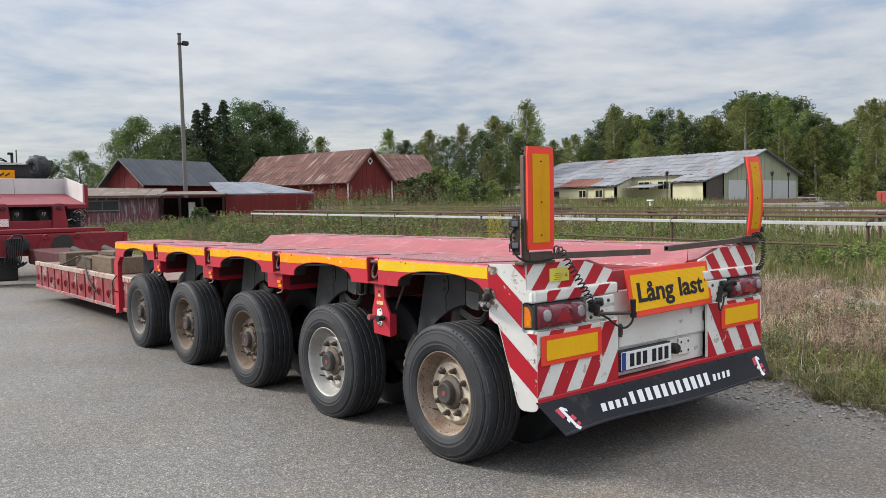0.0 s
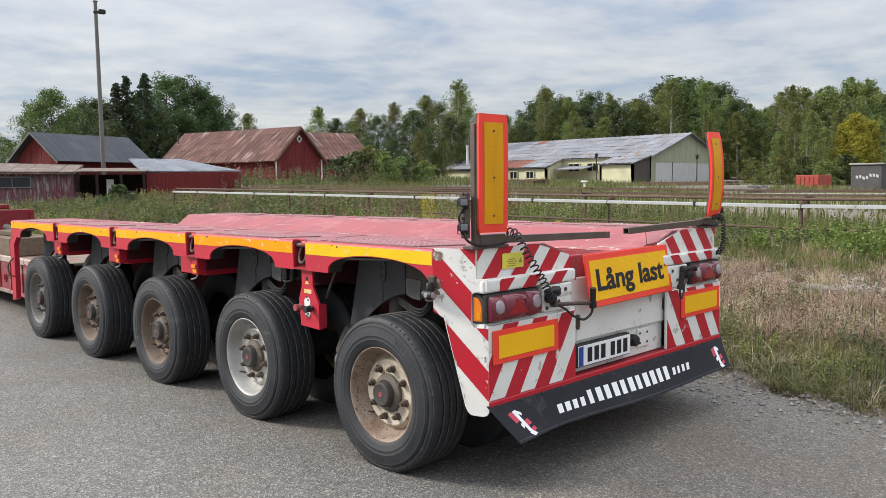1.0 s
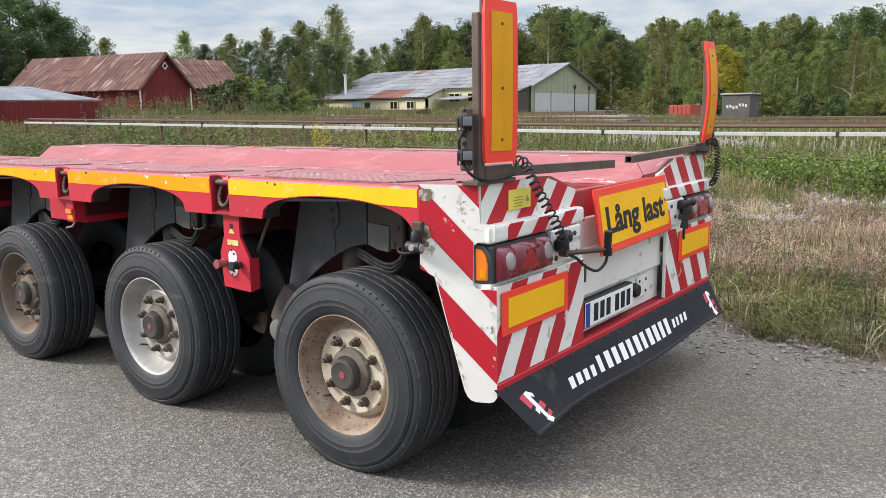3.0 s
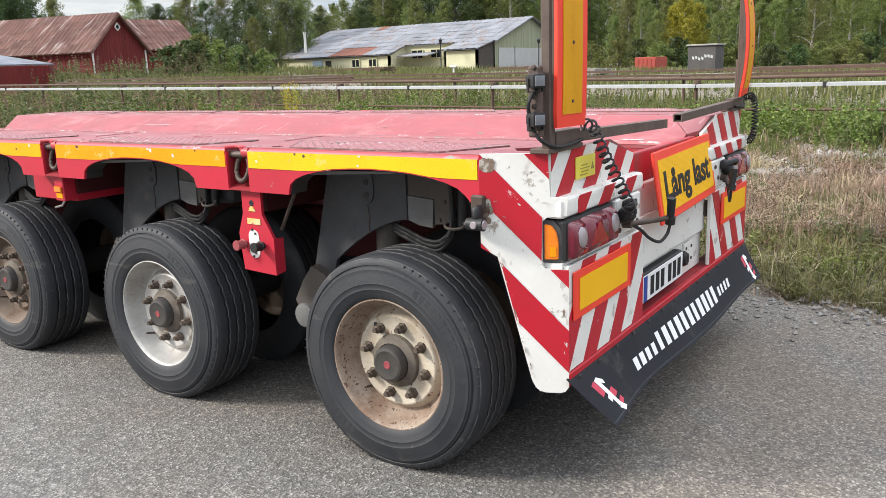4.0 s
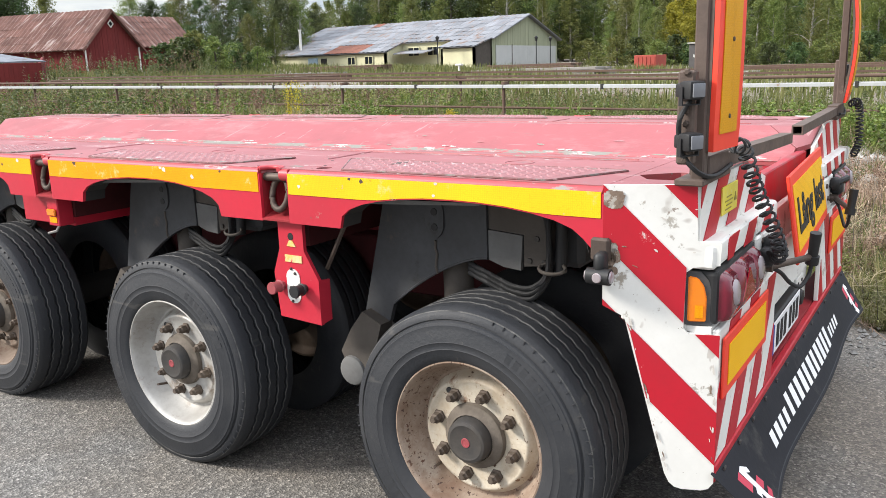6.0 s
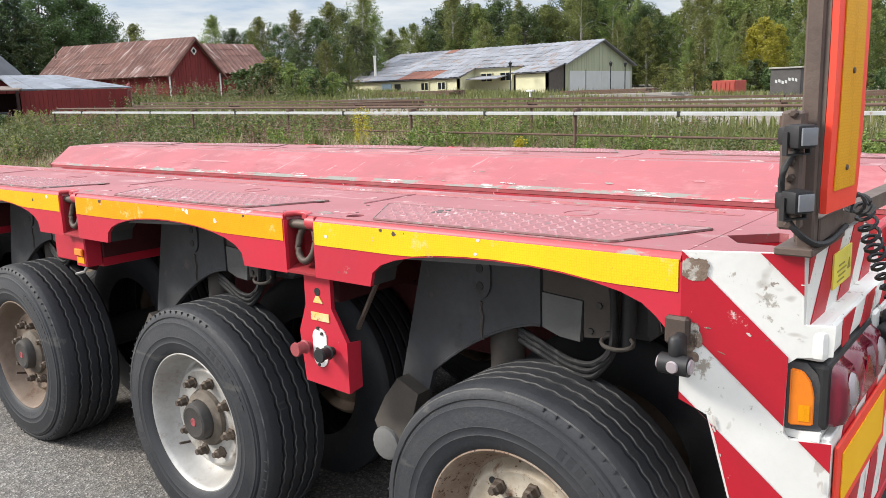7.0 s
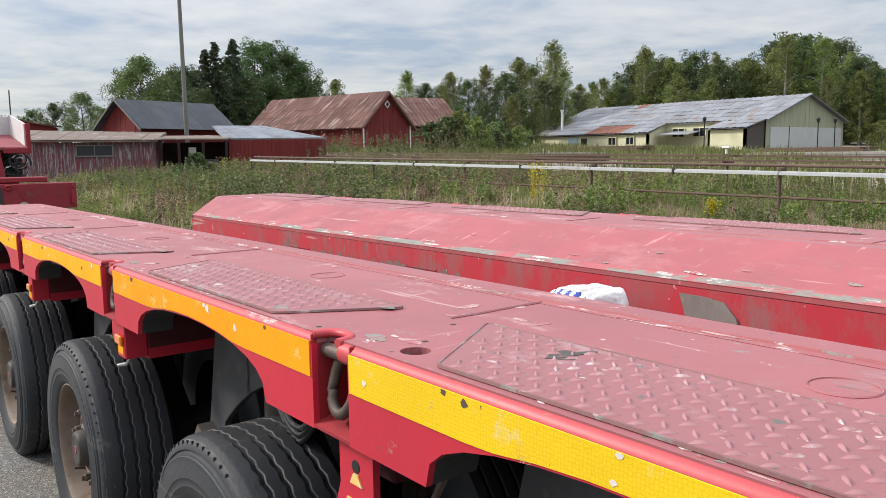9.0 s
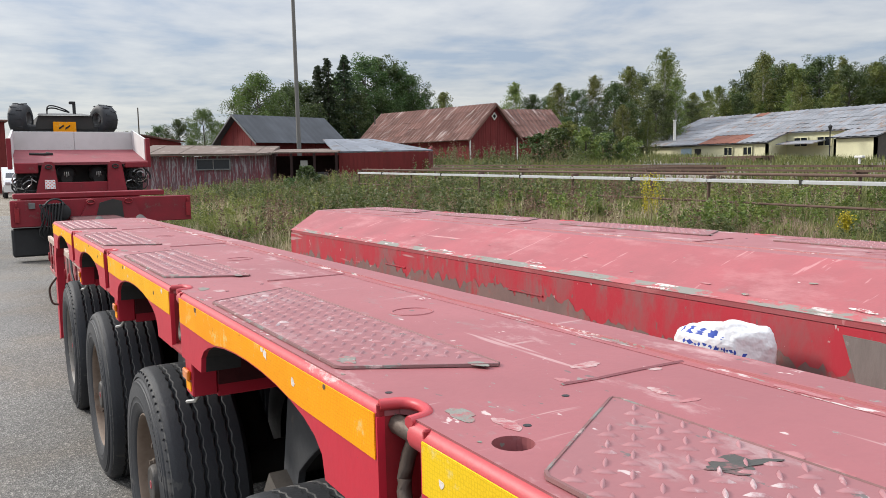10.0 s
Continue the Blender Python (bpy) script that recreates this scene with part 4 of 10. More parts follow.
def swing_axle(y, right):
    X = side(right)
    # fork plate over the tyre, with a curved lower edge
    arc = [(y + 0.42 - 0.375 * t, 0.72 + 0.197 * (1 - (1 - t) ** 1.6)) for t in (i / 14 for i in range(15))]
    prof = [(y + 0.045, 1.17), (y + 0.42, 1.17), (y + 0.55, 0.66), (y + 0.50, 0.63), (y + 0.44, 0.655)] + arc
    bm = bm_new()
    slab(bm, [(X(0.24), a, b) for a, b in prof], (X(0.26) - X(0.24), 0, 0))
    part("axle_bracket", bm, axle_grey, trailer, "dusty grey axle bracket")
    bm = bm_new()
    tube(bm, [(X(0.242), a, b + 0.003) for a, b in arc], 0.005, 6)
    part("bracket_lip", bm, axle_grey, trailer, smooth=50)
    bm = bm_new()
    box(bm, (X(0.30), y - 0.25, 0.90), (X(0.55), y + 0.28, 1.16), 0.02)
    part("turntable", bm, axle_grey, trailer)
    bm = bm_new()
    slab(bm, [(X(0.245), y + 0.042, 1.01), (X(0.245), y + 0.042, 0.915), (X(0.245), y - 0.01, 0.897), (X(0.245), y - 0.07, 0.892), (X(0.250), y - 0.075, 1.00)], (X(0.26) - X(0.245), 0, 0))
    part("guard_plate", bm, axle_pale, trailer, "pale grey guard plate")
    bm = bm_new()
    slab(bm, [(X(0.249), y + 0.042, 1.15), (X(0.249), y + 0.042, 1.012), (X(0.249), y - 0.08, 1.003), (X(0.249), y - 0.08, 0.905), (X(0.249), y - 0.165, 0.915), (X(0.249), y - 0.18, 1.13)], (X(0.275) - X(0.249), 0, 0))
    part("grease_box", bm, axle_brown, trailer)
    for k in range(3):
        bm = bm_new()
        lathe(bm, [(0, 0.009), (0.006, 0.009), (0.006, 0)], (X(0.249), y - 0.10 - 0.025 * k, 0.925 + 0.07 * (k % 2)), (1 if right else -1, 0, 0), 6)
        part("bolt", bm, hub_dark, trailer)
    bm = bm_new()
    slab(bm, [(X(0.05), y + 0.40, 1.100), (X(0.05), y - 0.04, 1.122), (X(0.05), y - 0.06, 1.130), (X(0.05), y + 0.38, 1.118)], (X(0.12) - X(0.05), 0, 0))
    part("arch_stay", bm, axle_pale, trailer)
    # oval boss with two holes
    bm = bm_new()
    ov = [(y + 0.235 + 0.036 * math.cos(t), 1.035 + 0.055 * math.sin(t) + (0.012 if math.sin(t) > 0 else -0.012)) for t in (2 * math.pi * k / 20 for k in range(20))]
    slab(bm, [(X(0.232), a, b) for a, b in ov], (X(0.24) - X(0.232), 0, 0))
    bo = part("boss", bm, axle_grey, trailer)
    for dz in (0.02, -0.03):
        bm = bm_new()
        lathe(bm, [(0, 0.013), (0.002, 0.012), (0.002, 0)], (X(0.232), y + 0.235, 1.035 + dz), (1 if right else -1, 0, 0), 12)
        part("boss_hole", bm, black_plastic, bo)
    bm = bm_new()
    tube(bm, [(X(0.238), y + 0.235 + 0.004 * math.sin(k * 2.1), 0.96 - 0.022 * k) for k in range(6)], 0.005, 6)
    part("weld_bead", bm, axle_brown, trailer)
    bm = bm_new()
    rod(bm, (X(0.33), y + 0.21, 0.50), (X(0.33), y + 0.21, 0.95), 0.052, 16)
    part("steering_column", bm, axle_brown, trailer, smooth=40)
    for k in range(3):
        bm = bm_new()
        d = 0.016 * k
        tube(bm, curve_pts([(X(0.27), y + 0.13, 0.89 - d), (X(0.245), y + 0.03, 0.865 - d), (X(0.225), y - 0.06, 0.845 - d), (X(0.22), y - 0.13, 0.855 - d), (X(0.22 + 0.01 * k), y - 0.175, 0.92), (X(0.225 + 0.012 * k), y - 0.17 + 0.012 * k, 1.10)], 8), 0.0085, 6)
        part("air_hose", bm, black_rubber, trailer, smooth=60)
    bm = bm_new()
    tube(bm, [(X(0.225 + 0.02 * math.sin(t)), y - 0.185 + 0.042 * math.cos(t), 0.915 + 0.012 * math.sin(t)) for t in (2 * math.pi * k / 18 for k in range(18))], 0.006, 6, closed=True)
    part("hose_ring", bm, axle_brown, trailer, smooth=60)
    bm = bm_new()
    tube(bm, [(X(0.26), y - 0.20, 1.10), (X(0.25), y - 0.205, 1.0), (X(0.25), y - 0.20, 0.90)], 0.019, 8)
    part("thick_hose", bm, black_rubber, trailer, smooth=60)
    bm = bm_new()
    rod(bm, (X(0.10), y, HUB_Z), (X(0.74), y, HUB_Z), 0.075, 16)
    rod(bm, (X(0.42), y + 0.28, 0.66), (X(0.42), y, HUB_Z), 0.07, 10)
    part("axle_beam", bm, dark_metal, trailer, smooth=40)
    bm = bm_new()
    lathe(bm, [(-0.10, 0.0), (-0.10, 0.06), (-0.06, 0.085), (0.08, 0.085), (0.10, 0.06), (0.10, 0.0)], (X(0.36), y + 0.47, 0.44), (1 if right else -1, 0, 0), 16)
    part("brake_cylinder", bm, black_plastic, trailer, smooth=40)
    bm = bm_new()
    slab(bm, [(X(0.19), a, b) for a, b in ((y + 0.44, 0.655), (y + 0.52, 0.69), (y + 0.575, 0.62), (y + 0.625, 0.53), (y + 0.60, 0.48), (y + 0.52, 0.48), (y + 0.47, 0.56))], (X(0.26) - X(0.19), 0, 0))
    part("bracket_foot", bm, axle_brown, trailer, "dusty brown bracket foot")
    bm = bm_new()
    lathe(bm, [(0.0, 0.0), (0.0, 0.040), (-0.006, 0.052), (-0.02, 0.057), (-0.09, 0.057)], (X(0.175), y + 0.575, 0.465), (1 if right else -1, 0, 0), 18)
    part("pivot_cap", bm, axle_pale, trailer, "pale grey pivot cap", smooth=40)
    bm = bm_new()
    box(bm, (X(0.28), y + 0.30, 0.46), (X(0.40), y + 0.44, 0.62), 0.03, Matrix.Rotation(0.5, 4, "X"))
    part("axle_lever", bm, axle_grey, trailer)


RIMS = [rim_rust, rim_silver, rim_brown, rim_brown, rim_grey]
for right in (False, True):
    for i, a in enumerate(AXLES):
        swing_axle(a, right)
        wheel(a, right, False, RIMS[i])
        wheel(a, right, True, rim_brown)
    X = side(right)
    # small red marker-lamp brackets below the pockets, and the valve box behind the last axle but one
    for i, p in enumerate(POCKETS):
        if i == 0:
            continue
        bm = bm_new()
        box(bm, (X(0.03), p - 0.035, 0.90), (X(0.10), p + 0.045, 1.03), 0.004)
        box(bm, (X(0.10), p - 0.03, 0.89), (X(0.40), p + 0.36, 1.03), 0.004)
        b = part("lamp_bracket", bm, red_side, trailer)
        bm = bm_new()
        box(bm, (X(0.018), p - 0.025, 0.945), (X(0.030), p + 0.035, 0.975), 0.004)
        part("marker_lamp", bm, lens_amber, b, "small amber marker lamp")
        bm = bm_new()
        box(bm, (X(0.027), p - 0.022, 0.915), (X(0.030), p + 0.03, 0.940), 0.0)
        part("reflector", bm, strip_orange, b)
        bm = bm_new()
        tube(bm, [(X(0.06), p + 0.02, 0.895), (X(0.05), p + 0.03, 0.872), (X(0.035), p + 0.07, 0.862)], 0.006, 6)
        part("lever", bm, chrome, b, "small bright lever", smooth=60)
    y = 1.38
    bm = bm_new()
    slab(bm, [(X(0.03), y + 0.055, 1.03), (X(0.03), y - 0.055, 1.03), (X(0.03), y - 0.055, 0.93), (X(0.03), y - 0.112, 0.835), (X(0.03), y - 0.112, 0.682), (X(0.03), y + 0.072, 0.690), (X(0.03), y + 0.088, 0.845), (X(0.03), y + 0.055, 0.93)], (X(0.044) - X(0.03), 0, 0))
    slab(bm, [(X(0.044), y - 0.112, 0.835), (X(0.044), y - 0.112, 0.684), (X(0.085), y - 0.112, 0.690), (X(0.085), y - 0.112, 0.830)], (0, 0.006, 0))
    vb = part("valve_box", bm, red_side, trailer, "red valve bracket with release knobs")
    bm = bm_new()
    lathe(bm, [(0, 0.0), (0.0, 0.030), (0.003, 0.030), (0.003, 0.0)], (X(0.03), y, 0.835), (1 if right else -1, 0, 0), 16)
    lathe(bm, [(0, 0.0), (0.0, 0.030), (0.003, 0.030), (0.003, 0.0)], (X(0.03), y, 0.775), (1 if right else -1, 0, 0), 16)
    box(bm, (X(0.0272), y - 0.0295, 0.775), (X(0.03), y + 0.0295, 0.835))
    part("valve_plate", bm, white_paint, vb, "white oval plate")
    for dy, mat, lab in ((0.052, badge_red, "faded red release knob"), (-0.050, black_plastic, "black release knob")):
        bm = bm_new()
        lathe(bm, [(0.0, 0.014), (0.012, 0.014), (0.014, 0.020), (0.018, 0.022), (0.022, 0.018), (0.046, 0.018), (0.05, 0.022), (0.056, 0.020), (0.056, 0)], (X(0.03), y + dy, 0.803), (1 if right else -1, 0, 0), 14)
        part("knob", bm, mat, vb, lab, smooth=40)
    bm = bm_new()
    box(bm, (X(0.027), y - 0.045, 0.888), (X(0.03), y + 0.030, 0.912))
    slab(bm, [(X(0.027), y + 0.018, 0.942), (X(0.027), y - 0.022, 0.942), (X(0.027), y - 0.008, 0.962), (X(0.027), y + 0.006, 0.962)], (X(0.03) - X(0.027), 0, 0))
    part("reflector", bm, mark_faded, vb, "faded yellow sticker")
    bm = bm_new()
    lathe(bm, [(0, 0.013), (0.0015, 0.012), (0.0015, 0)], (X(0.03), y, 0.975), (1 if right else -1, 0, 0), 12)
    part("bolt_hole", bm, black_plastic, vb)
    for dy, dz in ((0.004, 0.865), (-0.012, 0.85), (0.010, 0.80), (-0.008, 0.768), (0.006, 0.752)):
        bm = bm_new()
        lathe(bm, [(0, 0.0055), (0.0045, 0.005), (0.0045, 0)], (X(0.0272), y + dy, dz), (1 if right else -1, 0, 0), 6)
        part("plate_screw", bm, hub_dark, vb)
    bm = bm_new()
    rod(bm, (X(0.10), y - 0.20, 1.05), (X(0.10), y - 0.09, 0.86), 0.008, 6)
    part("linkage_rod", bm, steel, trailer)
    # front post with a handle
    bm = bm_new()
    slab(bm, [(X(0.0), FRONT - 0.02, 1.03), (X(0.0), FRONT - 0.20, 1.03), (X(0.0), FRONT - 0.10, 0.95), (X(0.0), FRONT - 0.08, 0.36), (X(0.0), FRONT + 0.04, 0.33), (X(0.0), FRONT + 0.04, 0.95)], (X(0.05) - X(0.0), 0, 0))
    fp = part("front_post", bm, red_side, trailer)
    bm = bm_new()
    tube(bm, curve_pts([(X(0.0), FRONT - 0.05, 0.80), (X(-0.05), FRONT - 0.03, 0.72), (X(-0.04), FRONT - 0.05, 0.62), (X(0.0), FRONT - 0.05, 0.60)]), 0.008, 6)
    part("handle", bm, steel, fp, smooth=60)


# ---- rear of the trailer ----
stand_brown = surface("brown_rusty_stand_steel", (0.125, 0.092, 0.075), (0.075, 0.056, 0.048), rough=0.6, metal=0.2, scale=10, fine=60, wear=(0.20, 0.15, 0.12), wear_at=0.60, wear_scale=8, wear_soft=0.08)
mark_board = surface("amber_board_film", (0.70, 0.335, 0.006), (0.62, 0.28, 0.006), spec=0.2, rough=0.45, scale=4, fine=220, bump=0.15)
honeycomb(mark_board)
ARM = {False: (1.203, 1.187), True: (1.213, 1.165)}


def rear_corner(right):
    """The striped corner: a slanting side plate, the lamp shelf, a marker plate and the striped rear plates."""
    X = side(right)
    s = 1 if not right else -1
    # slanting side plate, from the deck's side in to the rear corner; u runs rearward along it
    A, B = Vector((X(0.0), BACK, 0)), Vector((X(0.10), 0.0, 0))
    u = (B - A)
    L = u.length
    u.normalize()
    nrm = Vector((-u.y, u.x, 0)) * (-1 if not right else 1)
    if (nrm.x > 0) != right:
        nrm = -nrm
    out = [(0.0, DECK + 0.003), (0.222, DECK + 0.003), (0.228, 1.068), (L - 0.004, 1.066), (L - 0.006, 1.008), (0.218, 1.002), (0.203, 0.99), (0.20, 0.845), (0.212, 0.832), (L, 0.83), (L, 0.425), (L - 0.012, 0.408), (L - 0.03, 0.402), (L - 0.080, 0.402), (L - 0.098, 0.407), (L - 0.112, 0.420), (L - 0.124, 0.445), (0.055, 0.87), (0.0, 0.90)]

    def P(q, d=0.0):
        return A + u * q[0] + Vector((0, 0, q[1])) + nrm * d

    bm = bm_new()
    slab(bm, [P(q) for q in out], nrm * -0.012)
    pl = part("corner_plate", bm, white_paint, trailer, "chipped white plate with red stripes")
    # the outline is not convex: stripe it as three convex pieces
    pieces = [[(0.0, DECK + 0.003), (0.222, DECK + 0.003), (0.228, 1.066), (0.218, 1.003), (0.0, 1.003)], [(0.0, 1.003), (0.203, 1.003), (0.199, 0.832), (0.07, 0.832), (0.055, 0.87), (0.0, 0.90)],
              [(0.07, 0.832), (L, 0.83), (L, 0.425), (L - 0.03, 0.402), (L - 0.10, 0.410), (L - 0.122, 0.445)]]
    for pc in pieces:
        for q in stripes(pc, SIDE_SLOPE, SIDE_PITCH, SIDE_WIDTH, SIDE_START):
            if max(v[1] for v in q) < 0.47:
                continue
            bm = bm_new()
            slab(bm, [P(v, 0.0008) for v in q], nrm * 0.0012)
            part("stripe", bm, stripe_red, pl, "red slanting stripe")
    # rear plates
    y = 0.0
    bm = bm_new()
    box(bm, (X(0.10), y + 0.002, 0.475), (X(0.80), y + 0.02, 0.84), 0.003)
    low = part("rear_plate", bm, white_paint, trailer, "white rear plate with red stripes")
    for q in stripes([(0.102, 0.476), (0.795, 0.476), (0.795, 0.838), (0.102, 0.838)], -1.6, 0.37, 0.18, -0.053):
        bm = bm_new()
        slab(bm, [(X(a), y - 0.0002, b) for a, b in q], (0, 0.002, 0))
        part("stripe", bm, stripe_red, low, "red slanting stripe")
    bm = bm_new()
    box(bm, (X(0.105), 0.02, 0.832), (X(0.82), 0.26, 0.85), 0.004)
    box(bm, (X(0.105), 0.10, 0.84), (X(0.82), 0.26, 1.00), 0.004)
    box(bm, (X(0.085), 0.014, 0.995), (X(0.82), 0.26, 1.062), 0.018, seg=3)
    shelf = part("lamp_shelf", bm, white_paint, trailer, "white lamp housing")
    bm = bm_new()
    prof = [(0.085, 1.06), (0.085, DECK + 0.004), (0.53, DECK + 0.004), (0.81, 1.135), (0.81, 1.06)]
    slab(bm, [(X(a), 0.055, b) for a, b in prof], (0, 0.014, 0))
    upp = part("upper_plate", bm, white_paint, trailer, "white upper rear plate with red stripes")
    for q in stripes(prof, -1.15, 0.247, 0.125, 0.805):
        bm = bm_new()
        slab(bm, [(X(a), 0.0525, b) for a, b in q], (0, 0.002, 0))
        part("stripe", bm, stripe_red, upp, "red slanting stripe")
    for q in stripes([(0.20, 0.999), (0.815, 0.999), (0.815, 1.058), (0.20, 1.058)], -1.0, 0.215, 0.10, 0.10):
        bm = bm_new()
        slab(bm, [(X(a), 0.0118, b) for a, b in q], (0, 0.002, 0))
        part("stripe", bm, stripe_red, shelf, "red slanting stripe")
    if not right:
        bm = bm_new()
        box(bm, (X(0.26), 0.048, 1.10), (X(0.42), 0.0515, 1.175), 0.0)
        st = part("sticker", bm, sticker_yellow, upp, "scuffed yellow warning sticker")
        bm = bm_new()
        for k in range(4):
            box(bm, (X(0.290 + 0.012 * (k % 2)), 0.0465, 1.110 + 0.011 * k), (X(0.352 + 0.008 * (k % 3)), 0.0478, 1.1132 + 0.011 * k))
        slab(bm, [(X(0.382), 0.0465, 1.124), (X(0.408), 0.0465, 1.124), (X(0.395), 0.0465, 1.148)], (0, 0.0013, 0))
        part("print", bm, worn_print, st)
    # marker plate
    bm = bm_new()
    box(bm, (X(0.125), -0.008, 0.650), (X(0.635), -0.001, 0.815), 0.002)
    mk = part("marker_plate", bm, mark_red, trailer, "yellow marker plate with red rim")
    bm = bm_new()
    box(bm, (X(0.165), -0.0105, 0.677), (X(0.595), -0.0085, 0.788))
    part("marker_field", bm, mark_yellow, mk, "yellow reflective field")
    # lamp cluster
    bm = bm_new()
    box(bm, (X(0.100), 0.01, 0.852), (X(0.50), 0.10, 0.992), 0.012, seg=2)
    lp = part("rear_lamp", bm, black_plastic, trailer, "red and amber rear lamp cluster")
    bm = bm_new()
    prof = [(0.098, 0.988), (0.055, 0.990), (0.015, 0.984), (-0.010, 0.966), (-0.020, 0.936), (-0.022, 0.885), (-0.016, 0.866), (0.0, 0.858), (0.098, 0.858)]
    secs = [(0.112, 0.80), (0.118, 0.95), (0.128, 1.0), (0.205, 1.0), (0.210, 0.93), (0.215, 1.0), (0.384, 1.0), (0.389, 0.93), (0.394, 1.0), (0.474, 1.0), (0.484, 0.95), (0.490, 0.80)]
    rows_ = [[bm.verts.new((X(x), 0.05 + (py - 0.05) * k, 0.922 + (pz - 0.922) * (0.5 + 0.5 * k))) for py, pz in prof] for x, k in secs]
    for ra, rb in zip(rows_, rows_[1:]):
        for j in range(len(prof) - 1):
            bm.faces.new((ra[j], ra[j + 1], rb[j + 1], rb[j]))
    bm.faces.new(rows_[0])
    bm.faces.new(rows_[-1][::-1])
    part("lens", bm, lens_red, lp, "dark red moulded lens", smooth=50)
    bm = bm_new()
    slab(bm, [P(v, -0.004) for v in ((0.209, 0.862), (0.254, 0.862), (0.254, 0.925), (0.247, 0.955), (0.232, 0.975), (0.209, 0.980))], nrm * -0.02)
    bmesh.ops.bevel(bm, geom=bm.edges[:], offset=0.003, segments=2, affect="EDGES")
    part("lens", bm, lens_amber, lp, "amber corner lens")
    bm = bm_new()
    slab(bm, [P(v, -0.0035) for v in ((0.226, 0.872), (0.246, 0.872), (0.246, 0.905), (0.226, 0.905))], nrm * 0.001)
    part("lens_window", bm, strip_orange, lp)
    bm = bm_new()
    slab(bm, [P(v, -0.009) for v in ((0.204, 0.853), (0.270, 0.853), (0.268, 0.93), (0.258, 0.968), (0.238, 0.990), (0.204, 0.993))], nrm * -0.02)
    part("lamp_rim", bm, axle_grey, lp, "grey lamp rim")
    bm = bm_new()
    box(bm, (X(0.076), 0.084, 0.832), (X(0.106), 0.099, 1.0))
    box(bm, (X(0.090), 0.02, 0.832), (X(0.1045), 0.084, 0.849))
    part("recess_wall", bm, white_paint, trailer)
    for cx in (0.165, 0.445):
        bm = bm_new()
        lathe(bm, [(0, 0.034), (0.006, 0.030), (0.009, 0.018), (0.010, 0)], (X(cx), -0.0185, 0.928), (0, -1, 0.12), 18)
        part("lens", bm, lens_clear, lp, "clear round lens", smooth=50)
    bm = bm_new()
    slab(bm, [(X(0.228), -0.0238, 0.885), (X(0.372), -0.0238, 0.885), (X(0.30), -0.0228, 0.962)], (0, 0.003, 0))
    part("triangle_reflector", bm, lens_tri, lp, "bright red triangle")
    # white connector box between lamp and centre with bolts
    bm = bm_new()
    box(bm, (X(0.53), 0.012, 0.852), (X(0.78), 0.10, 0.992), 0.006)
    cb = part("connector_panel", bm, white_paint, trailer)
    for q in ((0.56, 0.875), (0.60, 0.97), (0.72, 0.96), (0.74, 0.88), (0.66, 0.90)):
        bm = bm_new()
        lathe(bm, [(0, 0.011), (0.006, 0.011), (0.008, 0.006), (0.008, 0)], (X(q[0]), 0.012, q[1]), (0, -1, 0), 6)
        part("bolt", bm, steel, cb)
    bm = bm_new()
    box(bm, (X(0.53), -0.035, 0.905), (X(0.60), 0.012, 0.960), 0.012)
    box(bm, (X(0.585), -0.028, 0.935), (X(0.64), 0.012, 0.985), 0.010)
    tube(bm, curve_pts([(X(0.50), -0.03, 0.955), (X(0.54), -0.045, 0.975), (X(0.60), -0.03, 0.97), (X(0.63), 0.0, 0.95)]), 0.013, 7)
    part("socket", bm, black_plastic, cb, smooth=50)
    bm = bm_new()
    rod(bm, (X(0.60), -0.012, 0.893), (X(0.812), -0.092, 0.885), 0.0105, 10)
    rod(bm, (X(0.60), 0.012, 0.893), (X(0.60), -0.022, 0.893), 0.016, 10)
    part("plug_arm", bm, steel, cb, "brown steel rod", smooth=50)
    bm = bm_new()
    rod(bm, (X(0.817), -0.096, 0.872), (X(0.805), -0.104, 0.965), 0.0145, 12, 0.0175)
    rod(bm, (X(0.819), -0.095, 0.862), (X(0.814), -0.098, 0.890), 0.020, 12)
    part("plug", bm, black_plastic, cb, "worn black plug", smooth=40)
    bm = bm_new()
    tube(bm, curve_pts([(X(0.818), -0.095, 0.862), (X(0.805), -0.09, 0.825), (X(0.76), -0.075, 0.800), (X(0.70), -0.055, 0.825), (X(0.655), -0.035, 0.865), (X(0.62), -0.015, 0.885)]), 0.0065, 7)
    part("cable", bm, black_rubber, cb, smooth=60)
    # raised marker board with its stand, arm, work lamps and coiled lead
    bm = bm_new()
    box(bm, (X(0.066), 0.046, 1.212), (X(0.100), 0.078, 1.80), 0.004)
    box(bm, (X(0.045), 0.040, 1.208), (X(0.30), 0.110, 1.224), 0.003)
    box(bm, (X(0.018), 0.060, 1.262), (X(0.050), 0.100, 1.478), 0.005)
    stn = part("board_stand", bm, stand_brown, trailer, "brown steel stand")
    bm = bm_new()
    ax0, ax1 = ARM[right]
    for ya, yb, za, zb in ((0.046, 0.086, 0.0, 0.005), (0.046, 0.086, 0.031, 0.036), (0.046, 0.051, 0.005, 0.031), (0.081, 0.086, 0.005, 0.031)):      # a hollow square tube
        slab(bm, [(X(0.10), ya, 1.232 + za), (X(ax1), ya, ax0 + za), (X(ax1), ya, ax0 + zb), (X(0.10), ya, 1.232 + zb)], (0, yb - ya, 0))
    box(bm, (X(0.099), 0.042, 1.226), (X(0.28), 0.090, 1.274), 0.003)
    part("arm", bm, stand_brown, stn, "brown square steel tube")
    turn = Matrix.Rotation(radians(-4 if not right else 3), 4, "Z") @ Matrix.Rotation(radians(0.4 if not right else -1.5), 4, "Y")
